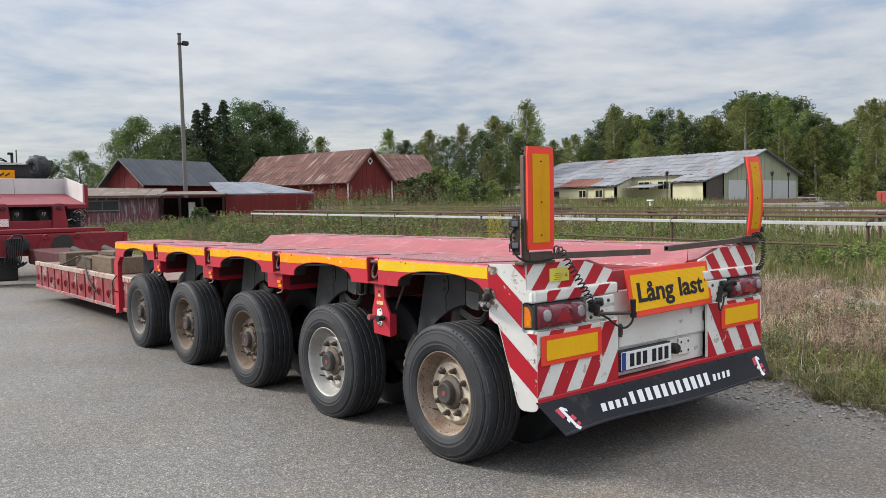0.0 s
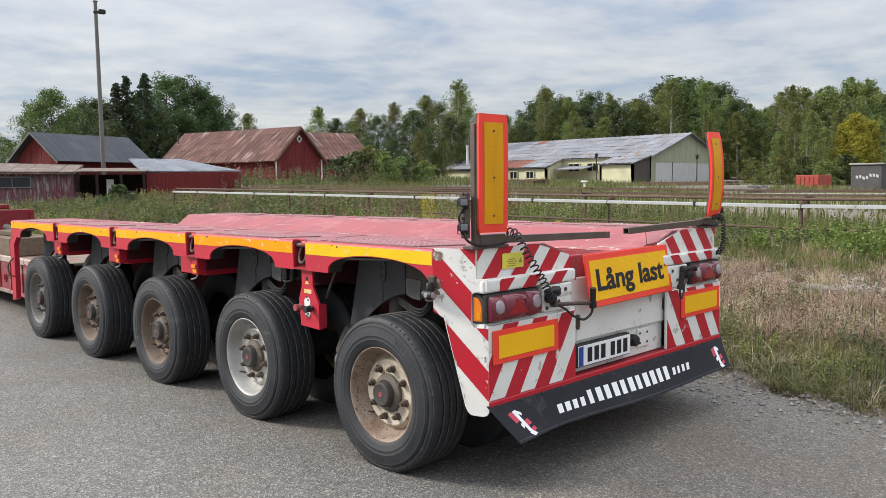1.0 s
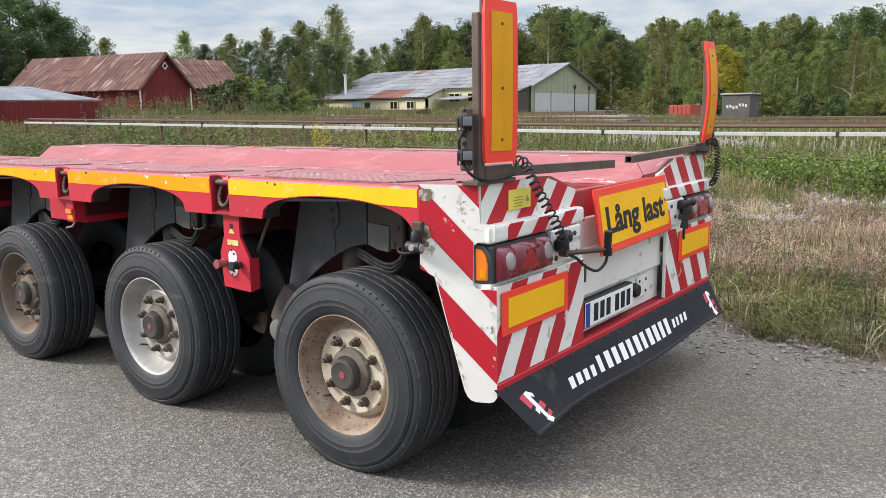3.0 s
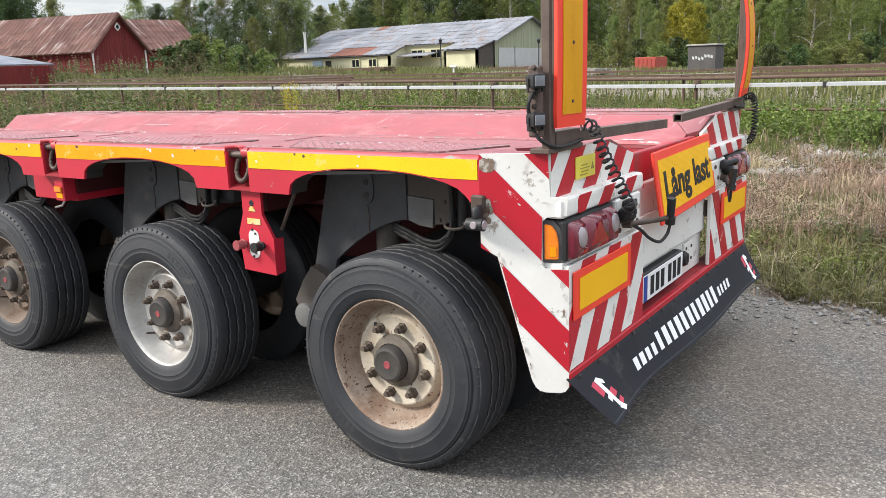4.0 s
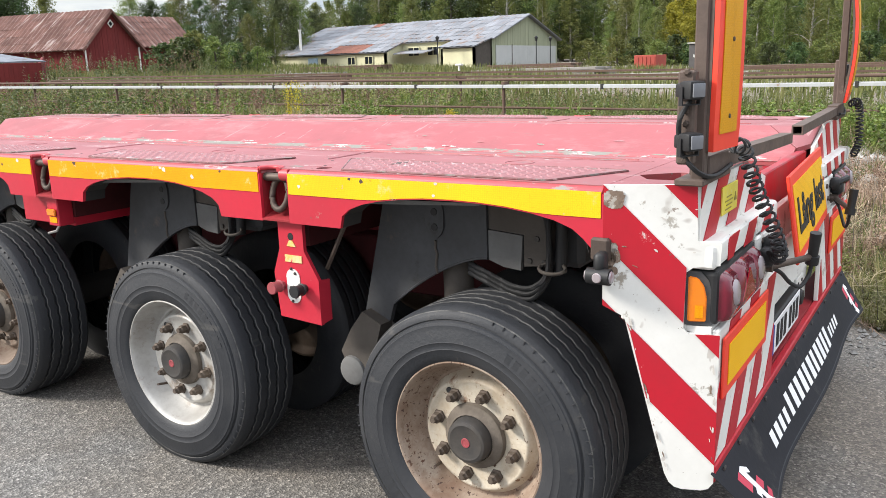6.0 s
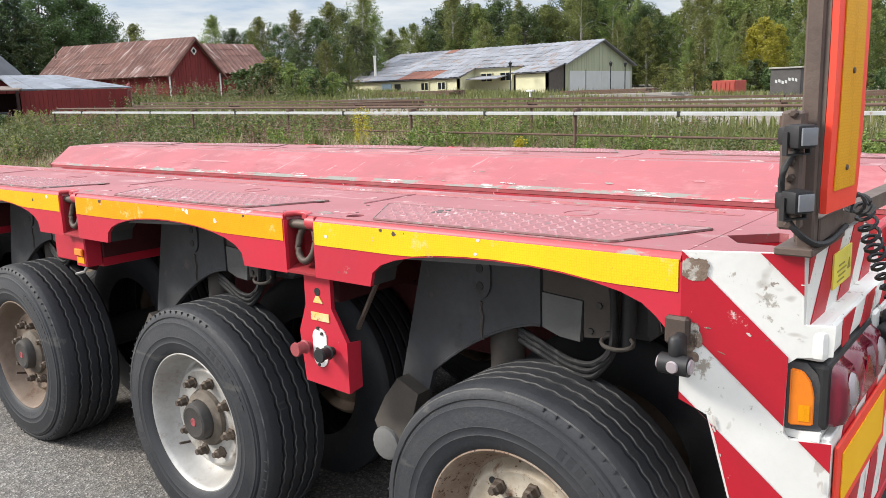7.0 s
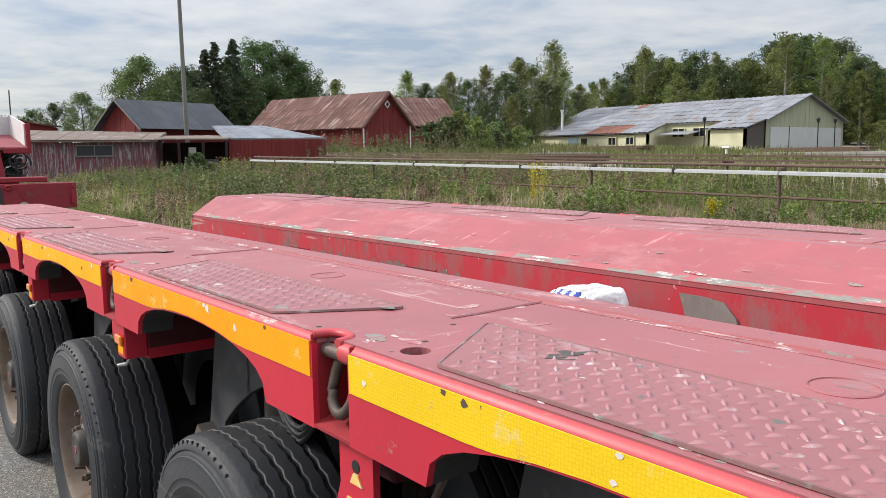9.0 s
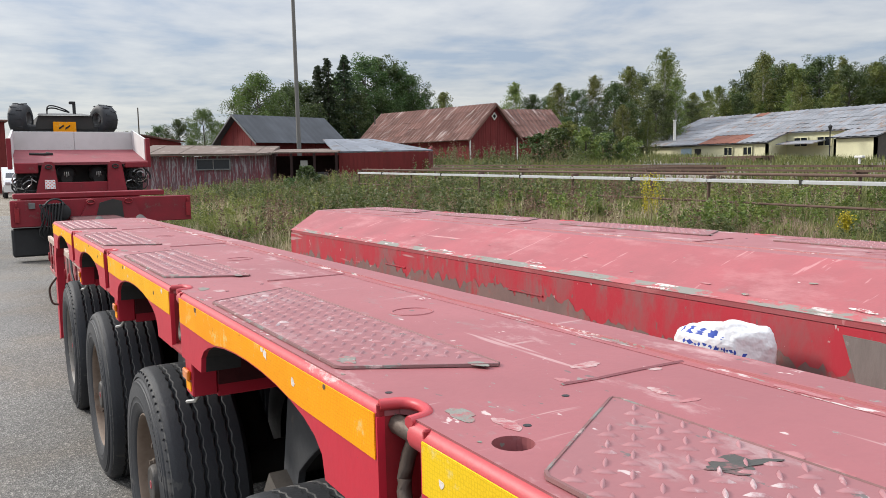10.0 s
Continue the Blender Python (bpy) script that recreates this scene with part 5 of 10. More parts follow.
    bx, by, bz = X(0.169), 0.030, 1.566
    c = Vector((bx, by, bz))

    bow = 0.030 if right else 0.004      # one board is bent

    def at(lo, hi, bev=0.0, mat=None, name="", par=None, lab=""):
        """A board shape in slices up its height, so that it can bow."""
        b2 = bm_new()
        cuts_ = [lo[2]] + [lo[2] + (hi[2] - lo[2]) * k / 12 for k in range(1, 12)] + [hi[2]]
        rows2 = []
        for z in cuts_:
            off_ = -bow * (1 - (z / 0.28) ** 2)
            inset = bev if z in (lo[2], hi[2]) else 0.0
            rows2.append([b2.verts.new((x, y + off_, z)) for x, y in ((lo[0] + inset, lo[1]), (hi[0] - inset, lo[1]), (hi[0] - inset, hi[1]), (lo[0] + inset, hi[1]))])
        for ra, rb in zip(rows2, rows2[1:]):
            for k in range(4):
                b2.faces.new((ra[k], ra[(k + 1) % 4], rb[(k + 1) % 4], rb[k]))
        b2.faces.new(rows2[0][::-1])
        b2.faces.new(rows2[-1])
        bmesh.ops.transform(b2, matrix=Matrix.Translation(c) @ turn, verts=b2.verts[:])
        return part(name, b2, mat, par, lab)

    bd = at((-0.096, -0.008, -0.280), (0.096, 0.004, 0.280), 0.006, mark_red, "marker_board", trailer, "tall red board with yellow field")
    at((-0.062, -0.0105, -0.240), (0.062, -0.0085, 0.240), 0, mark_board, "marker_field", bd, "amber reflective field")
    at((-0.097, 0.0045, -0.278), (0.097, 0.014, 0.278), 0.002, stand_brown, "backing", bd, "brown steel backing")
    for zz in (-0.20, -0.02, 0.20):
        b2 = bm_new()
        lathe(b2, [(0, 0.006), (0.003, 0.005), (0.003, 0)], (0, -0.0105 - bow * (1 - (zz / 0.28) ** 2), zz), (0, -1, 0), 8)
        bmesh.ops.transform(b2, matrix=Matrix.Translation(c) @ turn, verts=b2.verts[:])
        part("rivet", b2, steel, bd)
    for zz in (1.318, 1.434):
        LM = Matrix.Translation((X(0.004), 0.068, zz)) @ Matrix.Rotation(s * radians(-34), 4, "Z")
        bm = bm_new()
        box(bm, (-0.022, -0.030, -0.021), (0.022, 0.010, 0.021), 0.008, seg=2)
        box(bm, (-0.017, 0.008, -0.016), (0.017, 0.030, 0.016), 0.006, seg=2)
        bmesh.ops.transform(bm, matrix=LM, verts=bm.verts[:])
        part("work_lamp", bm, black_plastic, stn, "black work lamp", smooth=40)
        bm = bm_new()
        slab(bm, [(-0.0265, -0.008, -0.034), (-0.0265, 0.004, -0.034), (-0.0265, 0.004, 0.008), (-0.0265, -0.008, 0.008)], (0.003, 0, 0))
        slab(bm, [(0.0235, -0.008, -0.034), (0.0235, 0.004, -0.034), (0.0235, 0.004, 0.008), (0.0235, -0.008, 0.008)], (0.003, 0, 0))
        slab(bm, [(-0.0235, -0.008, -0.034), (0.0235, -0.008, -0.034), (0.0235, 0.004, -0.034), (-0.0235, 0.004, -0.034)], (0, 0, 0.003))
        bmesh.ops.remove_doubles(bm, verts=bm.verts[:], dist=1e-5)
        bmesh.ops.transform(bm, matrix=LM, verts=bm.verts[:])
        part("lamp_yoke", bm, black_plastic, stn)
        bm = bm_new()
        box(bm, (-0.0165, -0.0345, -0.0155), (0.0165, -0.0300, 0.0155), 0.006, seg=2)
        bmesh.ops.transform(bm, matrix=LM, verts=bm.verts[:])
        part("lamp_glass", bm, lens_lamp, stn, "clear lamp glass", smooth=50)
        for dz in (-0.046, 0.040):
            bm = bm_new()
            lathe(bm, [(0, 0.0085), (0.005, 0.0085), (0.007, 0.005), (0.007, 0)], (X(0.018), 0.078, zz + dz), (-s, 0, 0), 6)
            part("bolt", bm, steel, stn)
    bm = bm_new()
    tube(bm, curve_pts([(X(0.02), 0.07, 1.41), (X(0.0), 0.085, 1.375), (X(0.005), 0.09, 1.34), (X(0.015), 0.085, 1.29), (X(0.03), 0.05, 1.245), (X(0.12), 0.035, 1.225), (X(0.28), 0.035, 1.235)], 6), 0.006, 6)
    part("lamp_lead", bm, black_rubber, stn, "black lamp lead", smooth=60)
    ctrl = [(0.27, 0.028, 1.285), (0.325, 0.015, 1.270), (0.365, 0.002, 1.20), (0.412, -0.015, 1.125), (0.452, -0.045, 1.04), (0.488, -0.060, 0.965), (0.53, -0.035, 0.935)] if not right else [(0.22, 0.0, 1.275), (0.17, -0.02, 1.285), (0.13, -0.03, 1.24), (0.13, -0.035, 1.16), (0.145, -0.035, 1.08), (0.20, -0.02, 1.03)]
    axisp = curve_pts([(X(a), b, c2) for a, b, c2 in ctrl], 34 if not right else 40)
    coil = []
    for i, p in enumerate(axisp):
        d = (axisp[min(i + 1, len(axisp) - 1)] - axisp[max(i - 1, 0)]).normalized()
        n1 = d.cross(Vector((0.2, 1, 0.1))).normalized()
        n2 = d.cross(n1)
        a = i * (0.44 + 0.22 * i / len(axisp))
        r = (0.015 if right else 0.0185) if 6 < i < len(axisp) - 10 else 0.004
        coil.append(p + r * (math.cos(a) * n1 + math.sin(a) * n2))
    bm = bm_new()
    tube(bm, coil, 0.0043, 5)
    part("coiled_lead", bm, black_rubber, trailer, "black coiled lead", smooth=60)
    # side lamp on its bracket
    bm = bm_new()
    box(bm, (X(-0.012), BACK - 0.02, 1.015), (X(0.03), BACK + 0.03, 1.075), 0.006)
    sb = part("lamp_bracket", bm, steel, trailer, "rusty bracket")
    bm = bm_new()
    rod(bm, (X(-0.038), BACK + 0.024, 0.985), (X(-0.038), BACK - 0.036, 0.985), 0.021, 16)
    box(bm, (X(-0.048), BACK - 0.020, 0.985), (X(-0.005), BACK + 0.008, 1.045), 0.008)
    part("side_lamp", bm, black_plastic, sb, "dark round side lamp", smooth=50)
    for yy, dd in ((BACK + 0.025, 1), (BACK - 0.037, -1)):
        bm = bm_new()
        lathe(bm, [(0, 0.016), (0.004, 0.014), (0.006, 0.0)], (X(-0.038), yy, 0.985), (0, dd, 0), 14)
        part("lamp_glass", bm, lens_clear, sb, "clear lamp glass", smooth=50)
    bm = bm_new()
    lathe(bm, [(0, 0.013), (0.004, 0.011), (0.005, 0.0)], (X(-0.0585), BACK - 0.008, 0.985), (-s, 0, 0), 14)
    part("lamp_glass", bm, lens_clear, sb, "clear lamp glass", smooth=50)
    # rusty patches on the corner plate where the primer shows
    rng = random.Random(5)
    for (qx, qz, rx, rz) in ((0.024, 1.172, 0.030, 0.024), (0.016, 1.052, 0.022, 0.013), (0.010, 1.022, 0.024, 0.026), (0.030, 1.030, 0.014, 0.020), (0.024, 0.992, 0.014, 0.012)):
        n = 72
        lp2, jag = [], 0.0
        for k in range(n):
            t = 2 * math.pi * k / n
            jag = 0.72 * jag + rng.uniform(-0.075, 0.075)
            r = (abs(math.cos(t)) ** 3 + abs(math.sin(t)) ** 3) ** (-1 / 3) * (0.92 + 0.06 * math.sin(2 * t + 9 * qz) + jag * min(1.0, (n - k) / 8, k / 4))
            lp2.append((max(0.001, qx + rx * r * math.cos(t)), qz + rz * r * math.sin(t)))
        bm = bm_new()
        slab(bm, [P(v, 0.0022) for v in lp2], nrm * 0.0006)
        part("rust_patch", bm, rust_brown, pl, "rough brown bare patch")
    # chips and scrapes in the paint, mostly along the edges
    for k in range(34):
        f = rng.random()
        if k < 20:      # down the slanting lower edge
            q0 = Vector((0.055 + (L - 0.165) * f, 0.87 - 0.468 * f)) + Vector((rng.uniform(0.003, 0.012), rng.uniform(0.0, 0.006)))
        elif k < 27:    # by the rear corner
            q0 = Vector((L - rng.uniform(0.004, 0.018), rng.uniform(0.44, 0.80)))
        else:
            q0 = Vector((rng.uniform(0.03, L - 0.06), rng.uniform(0.88, 1.15)))
        r0 = rng.uniform(0.002, 0.006)
        sx, sz, tl = rng.uniform(1.0, 3.2), rng.uniform(0.35, 0.8), math.atan2(-0.468, L - 0.165) if k < 20 else rng.uniform(-1.6, -1.2) if k < 27 else rng.uniform(-0.6, 0.3)
        lp2 = []
        for j in range(11):
            t = 2 * math.pi * j / 11
            r = r0 * rng.uniform(0.6, 1.2)
            a, b = sx * r * math.cos(t), sz * r * math.sin(t)
            lp2.append((min(L - 0.001, q0.x + a * math.cos(tl) - b * math.sin(tl)), q0.y + a * math.sin(tl) + b * math.cos(tl)))
        bm = bm_new()
        slab(bm, [P(v, 0.0024) for v in lp2], nrm * 0.0005)
        part("paint_chip", bm, rust_brown if k % 4 == 0 else chip_pale, pl)


SIDE_SLOPE, SIDE_PITCH, SIDE_WIDTH, SIDE_START = 1.02, 0.293, 0.146, 1.063
chip_pale = surface("pale_paint_chip", (0.62, 0.58, 0.53), (0.48, 0.44, 0.40), rough=0.7, scale=20)
rust_brown = surface("bare_rusty_primer", (0.22, 0.16, 0.12), (0.13, 0.09, 0.065), rough=0.8, scale=14, fine=90, bump=0.3, wear=(0.42, 0.38, 0.33), wear_at=0.6, wear_scale=12)
for right in (False, True):
    rear_corner(right)
# lower red strip, centre panel, plate holder
bm = bm_new()
box(bm, (0.10, -0.004, 0.425), (W - 0.10, 0.02, 0.474), 0.004)
part("bumper_strip", bm, stripe_red, trailer, "red reflective bumper strip")
bm = bm_new()
box(bm, (0.12, 0.022, 0.43), (W - 0.12, 0.10, 0.47), 0.005)
part("bumper_beam", bm, red_under, trailer)
bm = bm_new()
box(bm, (0.80, 0.052, 0.64), (W - 0.76, 0.075, 1.0), 0.004)
part("centre_panel", bm, white_paint, trailer, "scuffed white centre panel")
bm = bm_new()
box(bm, (0.80, 0.060, 0.475), (W - 0.76, 0.085, 0.645), 0.003)
part("lower_panel", bm, white_paint, trailer, "scuffed white lower panel")
bm = bm_new()
box(bm, (0.80, 0.085, 0.98), (W - 0.80, 0.12, 1.12), 0.004)
part("end_wall", bm, red_wall, trailer)
bm = bm_new()
box(bm, (0.86, 0.040, 0.652), (1.78, 0.0525, 0.868), 0.004)
tg = part("tail_flap", bm, white_paint, trailer, "white sheet-steel flap")
for hx in (0.865, 1.775):
    bm = bm_new()
    rod(bm, (hx, 0.036, 0.72), (hx, 0.036, 0.80), 0.010, 10)
    box(bm, (hx - 0.02, 0.034, 0.73), (hx + 0.02, 0.040, 0.79))
    part("hinge", bm, steel, tg)
bm = bm_new()
box(bm, (0.835, 0.020, 0.508), (1.365, 0.062, 0.635), 0.006)
ph = part("plate_holder", bm, black_plastic, trailer, "black number plate holder")
bm = bm_new()
box(bm, (0.842, 0.0140, 0.515), (1.355, 0.0185, 0.628), 0.002)
npl = part("number_plate", bm, print_white, ph, "white number plate with dark bars")
bm = bm_new()
box(bm, (0.845, 0.0122, 0.518), (0.885, 0.0138, 0.625))
part("blue_band", bm, print_blue, npl)
for k, bxx in enumerate((0.925, 0.990, 1.055, 1.150, 1.215, 1.280)):
    bm = bm_new()
    box(bm, (bxx, 0.0122, 0.532), (bxx + 0.042, 0.0138, 0.612))
    part("bar", bm, print_black, npl)
bm = bm_new()
lathe(bm, [(0, 0.036), (0.03, 0.036), (0.045, 0.028), (0.05, 0)], (1.435, 0.06, 0.575), (0, -1, 0), 18)
part("plate_lamp", bm, black_plastic, trailer, "round black plate lamp", smooth=45)
bm = bm_new()
box(bm, (1.49, 0.048, 0.520), (1.62, 0.060, 0.63), 0.003)
hp = part("hole_plate", bm, white_paint, trailer)
for qx in (1.515, 1.595):
    for qz in (0.545, 0.605):
        bm = bm_new()
        lathe(bm, [(0, 0.008), (0.004, 0.008), (0.004, 0)], (qx, 0.048, qz), (0, -1, 0), 6)
        part("bolt", bm, hub_dark, hp)
# long-load sign, leaning back a little
bm = bm_new()
SG = Matrix.Translation((1.335, 0.0, 0.985)) @ Matrix.Rotation(radians(3.0), 4, "Z") @ Matrix.Rotation(radians(-9), 4, "X")
box(bm, (-0.476, -0.006, -0.146), (0.476, 0.006, 0.146), 0.004)
bmesh.ops.transform(bm, matrix=SG, verts=bm.verts[:])
sign = part("warning_sign", bm, mark_red, trailer, "yellow long-load sign with red border")
bm = bm_new()
box(bm, (-0.440, -0.0082, -0.110), (0.440, -0.0063, 0.110))
bmesh.ops.transform(bm, matrix=SG, verts=bm.verts[:])
part("sign_field", bm, mark_yellow, sign, "yellow reflective field")
lettering("lettering", "Lång last", 0.165, SG @ Matrix.Translation((-0.012, -0.0095, -0.007)) @ Matrix.Rotation(radians(90), 4, "X"), print_black, sign, 0.765)
# black spray flap, bowed, with the maker's name as plain bars
FX0, FX1 = 0.085, W - 0.085


def flap(u, v, d=0.0):
    """A place on the flap: u from one side to the other, v from its top edge down."""
    x = FX0 + (FX1 - FX0) * u + (0.075 * v if u < 0.5 else -0.10 * v) * (abs(2 * u - 1) ** 2)
    flare = math.exp(-(u / 0.13) ** 2) + 0.5 * math.exp(-((1 - u) / 0.1) ** 2)      # the ends stand further out
    y = 0.0 - (0.088 + 0.042 * flare) * v - 0.016 * v * v + 0.008 * math.sin(u * 9) * v - d
    z = 0.455 - (0.180 - 0.010 * flare) * v + 0.012 * math.sin(u * math.pi * 2.0 + 0.6) * v - d * 0.5
    return Vector((x, y, z))


def flap_patch(bm, corners, thick=0.002, n=4):
    """A small raised print: a quadrilateral in flap coordinates."""
    (a, b, c2, d2) = corners
    lo, hi = [], []
    for i in range(n + 1):
        t = i / n
        lo.append((a[0] + (b[0] - a[0]) * t, a[1] + (b[1] - a[1]) * t))
        hi.append((d2[0] + (c2[0] - d2[0]) * t, d2[1] + (c2[1] - d2[1]) * t))
    g = [[bm.verts.new(flap(u, v, dd)) for u, v in row] for row in (lo, hi) for dd in (0.0032,)]
    for i in range(n):
        bm.faces.new((g[0][i], g[0][i + 1], g[1][i + 1], g[1][i]))


bm = bm_new()
NU, NV = 40, 6
grid = [[[bm.verts.new(flap(i / NU, j / NV, dd)) for i in range(NU + 1)] for j in range(NV + 1)] for dd in (0.002, -0.004)]
for k in range(2):
    for j in range(NV):
        for i in range(NU):
            q = (grid[k][j][i], grid[k][j][i + 1], grid[k][j + 1][i + 1], grid[k][j + 1][i])
            bm.faces.new(q if k == 0 else q[::-1])
rim_f = [grid[0][0], [r[-1] for r in grid[0]], grid[0][-1][::-1], [r[0] for r in grid[0]][::-1]]
rim_b = [grid[1][0], [r[-1] for r in grid[1]], grid[1][-1][::-1], [r[0] for r in grid[1]][::-1]]
for ra, rb in zip(rim_f, rim_b):
    for i in range(len(ra) - 1):
        bm.faces.new((ra[i], rb[i], rb[i + 1], ra[i + 1]))
mf = part("spray_flap", bm, flap_black, trailer, "black rubber spray flap with white print bars", smooth=50)
bm = bm_new()
flap_patch(bm, ((0.004, 0.925), (0.996, 0.925), (0.996, 0.945), (0.004, 0.945)), n=40)
part("hem", bm, flap_worn, mf, "rubbed grey hem")
sk = 0.006
bars = [(0.192 + 0.029 * k, 0.023, 0.46, 0.70) for k in range(4)] + [(0.312 + 0.0335 * k, 0.027, 0.33, 0.70) for k in range(11)] + [(0.690 + 0.0255 * k, 0.019, 0.44, 0.64) for k in range(4)]
rgb_ = random.Random(6)
bars = [(u0, wd * rgb_.uniform(0.62, 0.86), v0, v1) for u0, wd, v0, v1 in bars]
for u0, wd, v0, v1 in bars:
    bm = bm_new()
    flap_patch(bm, ((u0 + sk, v0), (u0 + wd + sk, v0), (u0 + wd, v1), (u0, v1)), n=2)
    part("print_bar", bm, print_white, mf, "white print bar")
for u0 in (0.035, 0.925):
    # an emblem of a red field, with white slanting and curved shapes across it
    bm = bm_new()
    flap_patch(bm, ((u0, 0.30), (u0 + 0.014, 0.26), (u0 + 0.019, 0.52), (u0 + 0.004, 0.56)))
    flap_patch(bm, ((u0 + 0.030, 0.56), (u0 + 0.046, 0.52), (u0 + 0.050, 0.66), (u0 + 0.034, 0.70)))
    flap_patch(bm, ((u0 + 0.034, 0.78), (u0 + 0.050, 0.73), (u0 + 0.052, 0.82), (u0 + 0.038, 0.87)))
    part("emblem", bm, print_pink, mf, "red emblem shape")
    bm = bm_new()
    flap_patch(bm, ((u0 + 0.016, 0.27), (u0 + 0.027, 0.24), (u0 + 0.034, 0.80), (u0 + 0.023, 0.84)))
    flap_patch(bm, ((u0 + 0.027, 0.24), (u0 + 0.040, 0.34), (u0 + 0.038, 0.42), (u0 + 0.028, 0.36)))
    flap_patch(bm, ((u0 + 0.012, 0.62), (u0 + 0.023, 0.56), (u0 + 0.024, 0.66), (u0 + 0.014, 0.72)))
    flap_patch(bm, ((u0 + 0.020, 0.86), (u0 + 0.034, 0.80), (u0 + 0.044, 0.92), (u0 + 0.030, 0.96)))
    part("emblem", bm, print_white, mf, "white emblem shape")
for k in range(14):
    bm = bm_new()
    lathe(bm, [(0, 0.010), (0.004, 0.009), (0.004, 0)], flap(0.03 + 0.94 * k / 13, 0.06, 0.004), (0, -1, -0.2), 8)
    part("bolt", bm, hub_dark, mf)


# the bed stands a little nose-down on its axles
DIP = Matrix.Translation((0, 0.9 - 3.4, 1.2)) @ Matrix.Rotation(-0.0038, 4, "X") @ Matrix.Translation((0, 3.4 - 0.9, -1.2))
for ob in trailer.children:
    if ob.name.split(".")[0] not in ("wheel", "axle_beam", "pivot_cap", "bracket_foot", "brake_cylinder"):
        ob.matrix_basis = DIP @ ob.matrix_basis


# ---- low bed and gooseneck ahead of the axles ----
bed_red = surface("grimy_red_bed_paint", (0.27, 0.03, 0.038), (0.17, 0.035, 0.038), rough=0.6, scale=4, fine=40, wear=(0.30, 0.23, 0.21), wear_at=0.53, wear_scale=4, wear_soft=0.08, wear2=(0.08, 0.06, 0.055), wear2_at=0.56)
bed = thing("low_bed", (1.275, 9.0, 0), "low red steel bed with white top band, joined to the trailer", "trailer bed")
bm = bm_new()
box(bm, (0.36, 6.98, 0.25), (2.19, 12.5, 0.29), 0.006)
part("floor_plate", bm, red_under, bed)
bm = bm_new()
box(bm, (0.36, 6.98, 0.62), (2.19, 12.5, 0.655), 0.006)
part("bed_deck", bm, surface("dusty_bed_deck", (0.20, 0.155, 0.125), (0.12, 0.09, 0.07), rough=0.8, scale=4, wear=(0.26, 0.05, 0.05), wear_at=0.56), bed, "dusty worn bed deck")
for xs in (0.34, 2.19):
    bm = bm_new()
    box(bm, (xs, 6.98, 0.27), (xs + 0.02, 12.5, 0.625), 0.004)
    sp = part("side_plate", bm, bed_red, bed, "grimy red side plate")
    bm = bm_new()
    box(bm, (xs - 0.012, 6.98, 0.615), (xs + 0.035, 12.5, 0.685), 0.006)
    part("top_band", bm, surface("dusty_white_band_%d" % int(xs), (0.44, 0.36, 0.30), (0.28, 0.2, 0.165), rough=0.7, scale=6, wear=(0.25, 0.06, 0.06), wear_at=0.55, wear_scale=6), bed, "dusty white top band")
    bm = bm_new()
    box(bm, (xs - 0.014, 6.98, 0.225), (xs + 0.035, 12.5, 0.275), 0.006)
    part("bottom_flange", bm, scraped_red, bed)
    for k in range(12):
        y = 7.25 + 0.44 * k
        bm = bm_new()
        slab(bm, [(xs - 0.016, y, 0.275), (xs - 0.016, y + 0.06, 0.275), (xs - 0.016, y + 0.035, 0.615), (xs - 0.016, y + 0.005, 0.615)], (0.05, 0, 0))
        part("rib", bm, bed_red, bed)
        bm = bm_new()
        ring = [(xs - 0.025, y + 0.17 + 0.035 * math.sin(t), 0.42 + 0.05 * math.cos(t)) for t in (2 * math.pi * j / 14 for j in range(14))]
        tube(bm, ring, 0.011, 6, closed=True)
        part("lashing_ring", bm, red_under, bed, smooth=60)
wood = surface("weathered_timber", (0.14, 0.10, 0.068), (0.075, 0.054, 0.038), rough=0.85, scale=3, fine=40, bump=0.3, stretch=(8, 1, 8), spread=0.2)
rng = random.Random(3)
for k, (x, y, z, lx, ly, lz) in enumerate(((0.70, 9.0, 0.656, 0.5, 1.1, 0.24), (0.74, 10.2, 0.656, 0.45, 0.8, 0.18), (0.72, 11.2, 0.656, 0.5, 0.5, 0.22), (1.4, 9.4, 0.656, 0.3, 1.6, 0.14), (0.68, 9.1, 0.897, 0.24, 0.6, 0.07))):
    bm = bm_new()
    box(bm, (x - lx / 2, y - ly / 2, z - (0.0 if x < 0.56 and k < 3 else 0.0)), (x + lx / 2, y + ly / 2, z + lz), 0.012, Matrix.Rotation(rng.uniform(-0.08, 0.08), 4, "Z"))
    solo("timber_block", bm, wood, "grey-brown timber block lying on the low bed", "timber", "timbers on the bed", origin=(x, y, z))
bm = bm_new()
tube(bm, curve_pts([(0.60, 11.9, 0.70), (0.42, 11.0, 0.70), (0.50, 10.2, 0.86), (0.34, 9.5, 0.84), (0.30, 9.1, 0.55), (0.32, 8.9, 0.40)], 8), 0.012, 6)
solo("loose_hose", bm, black_rubber, "black hose draped over the low bed", "hose", smooth=60)

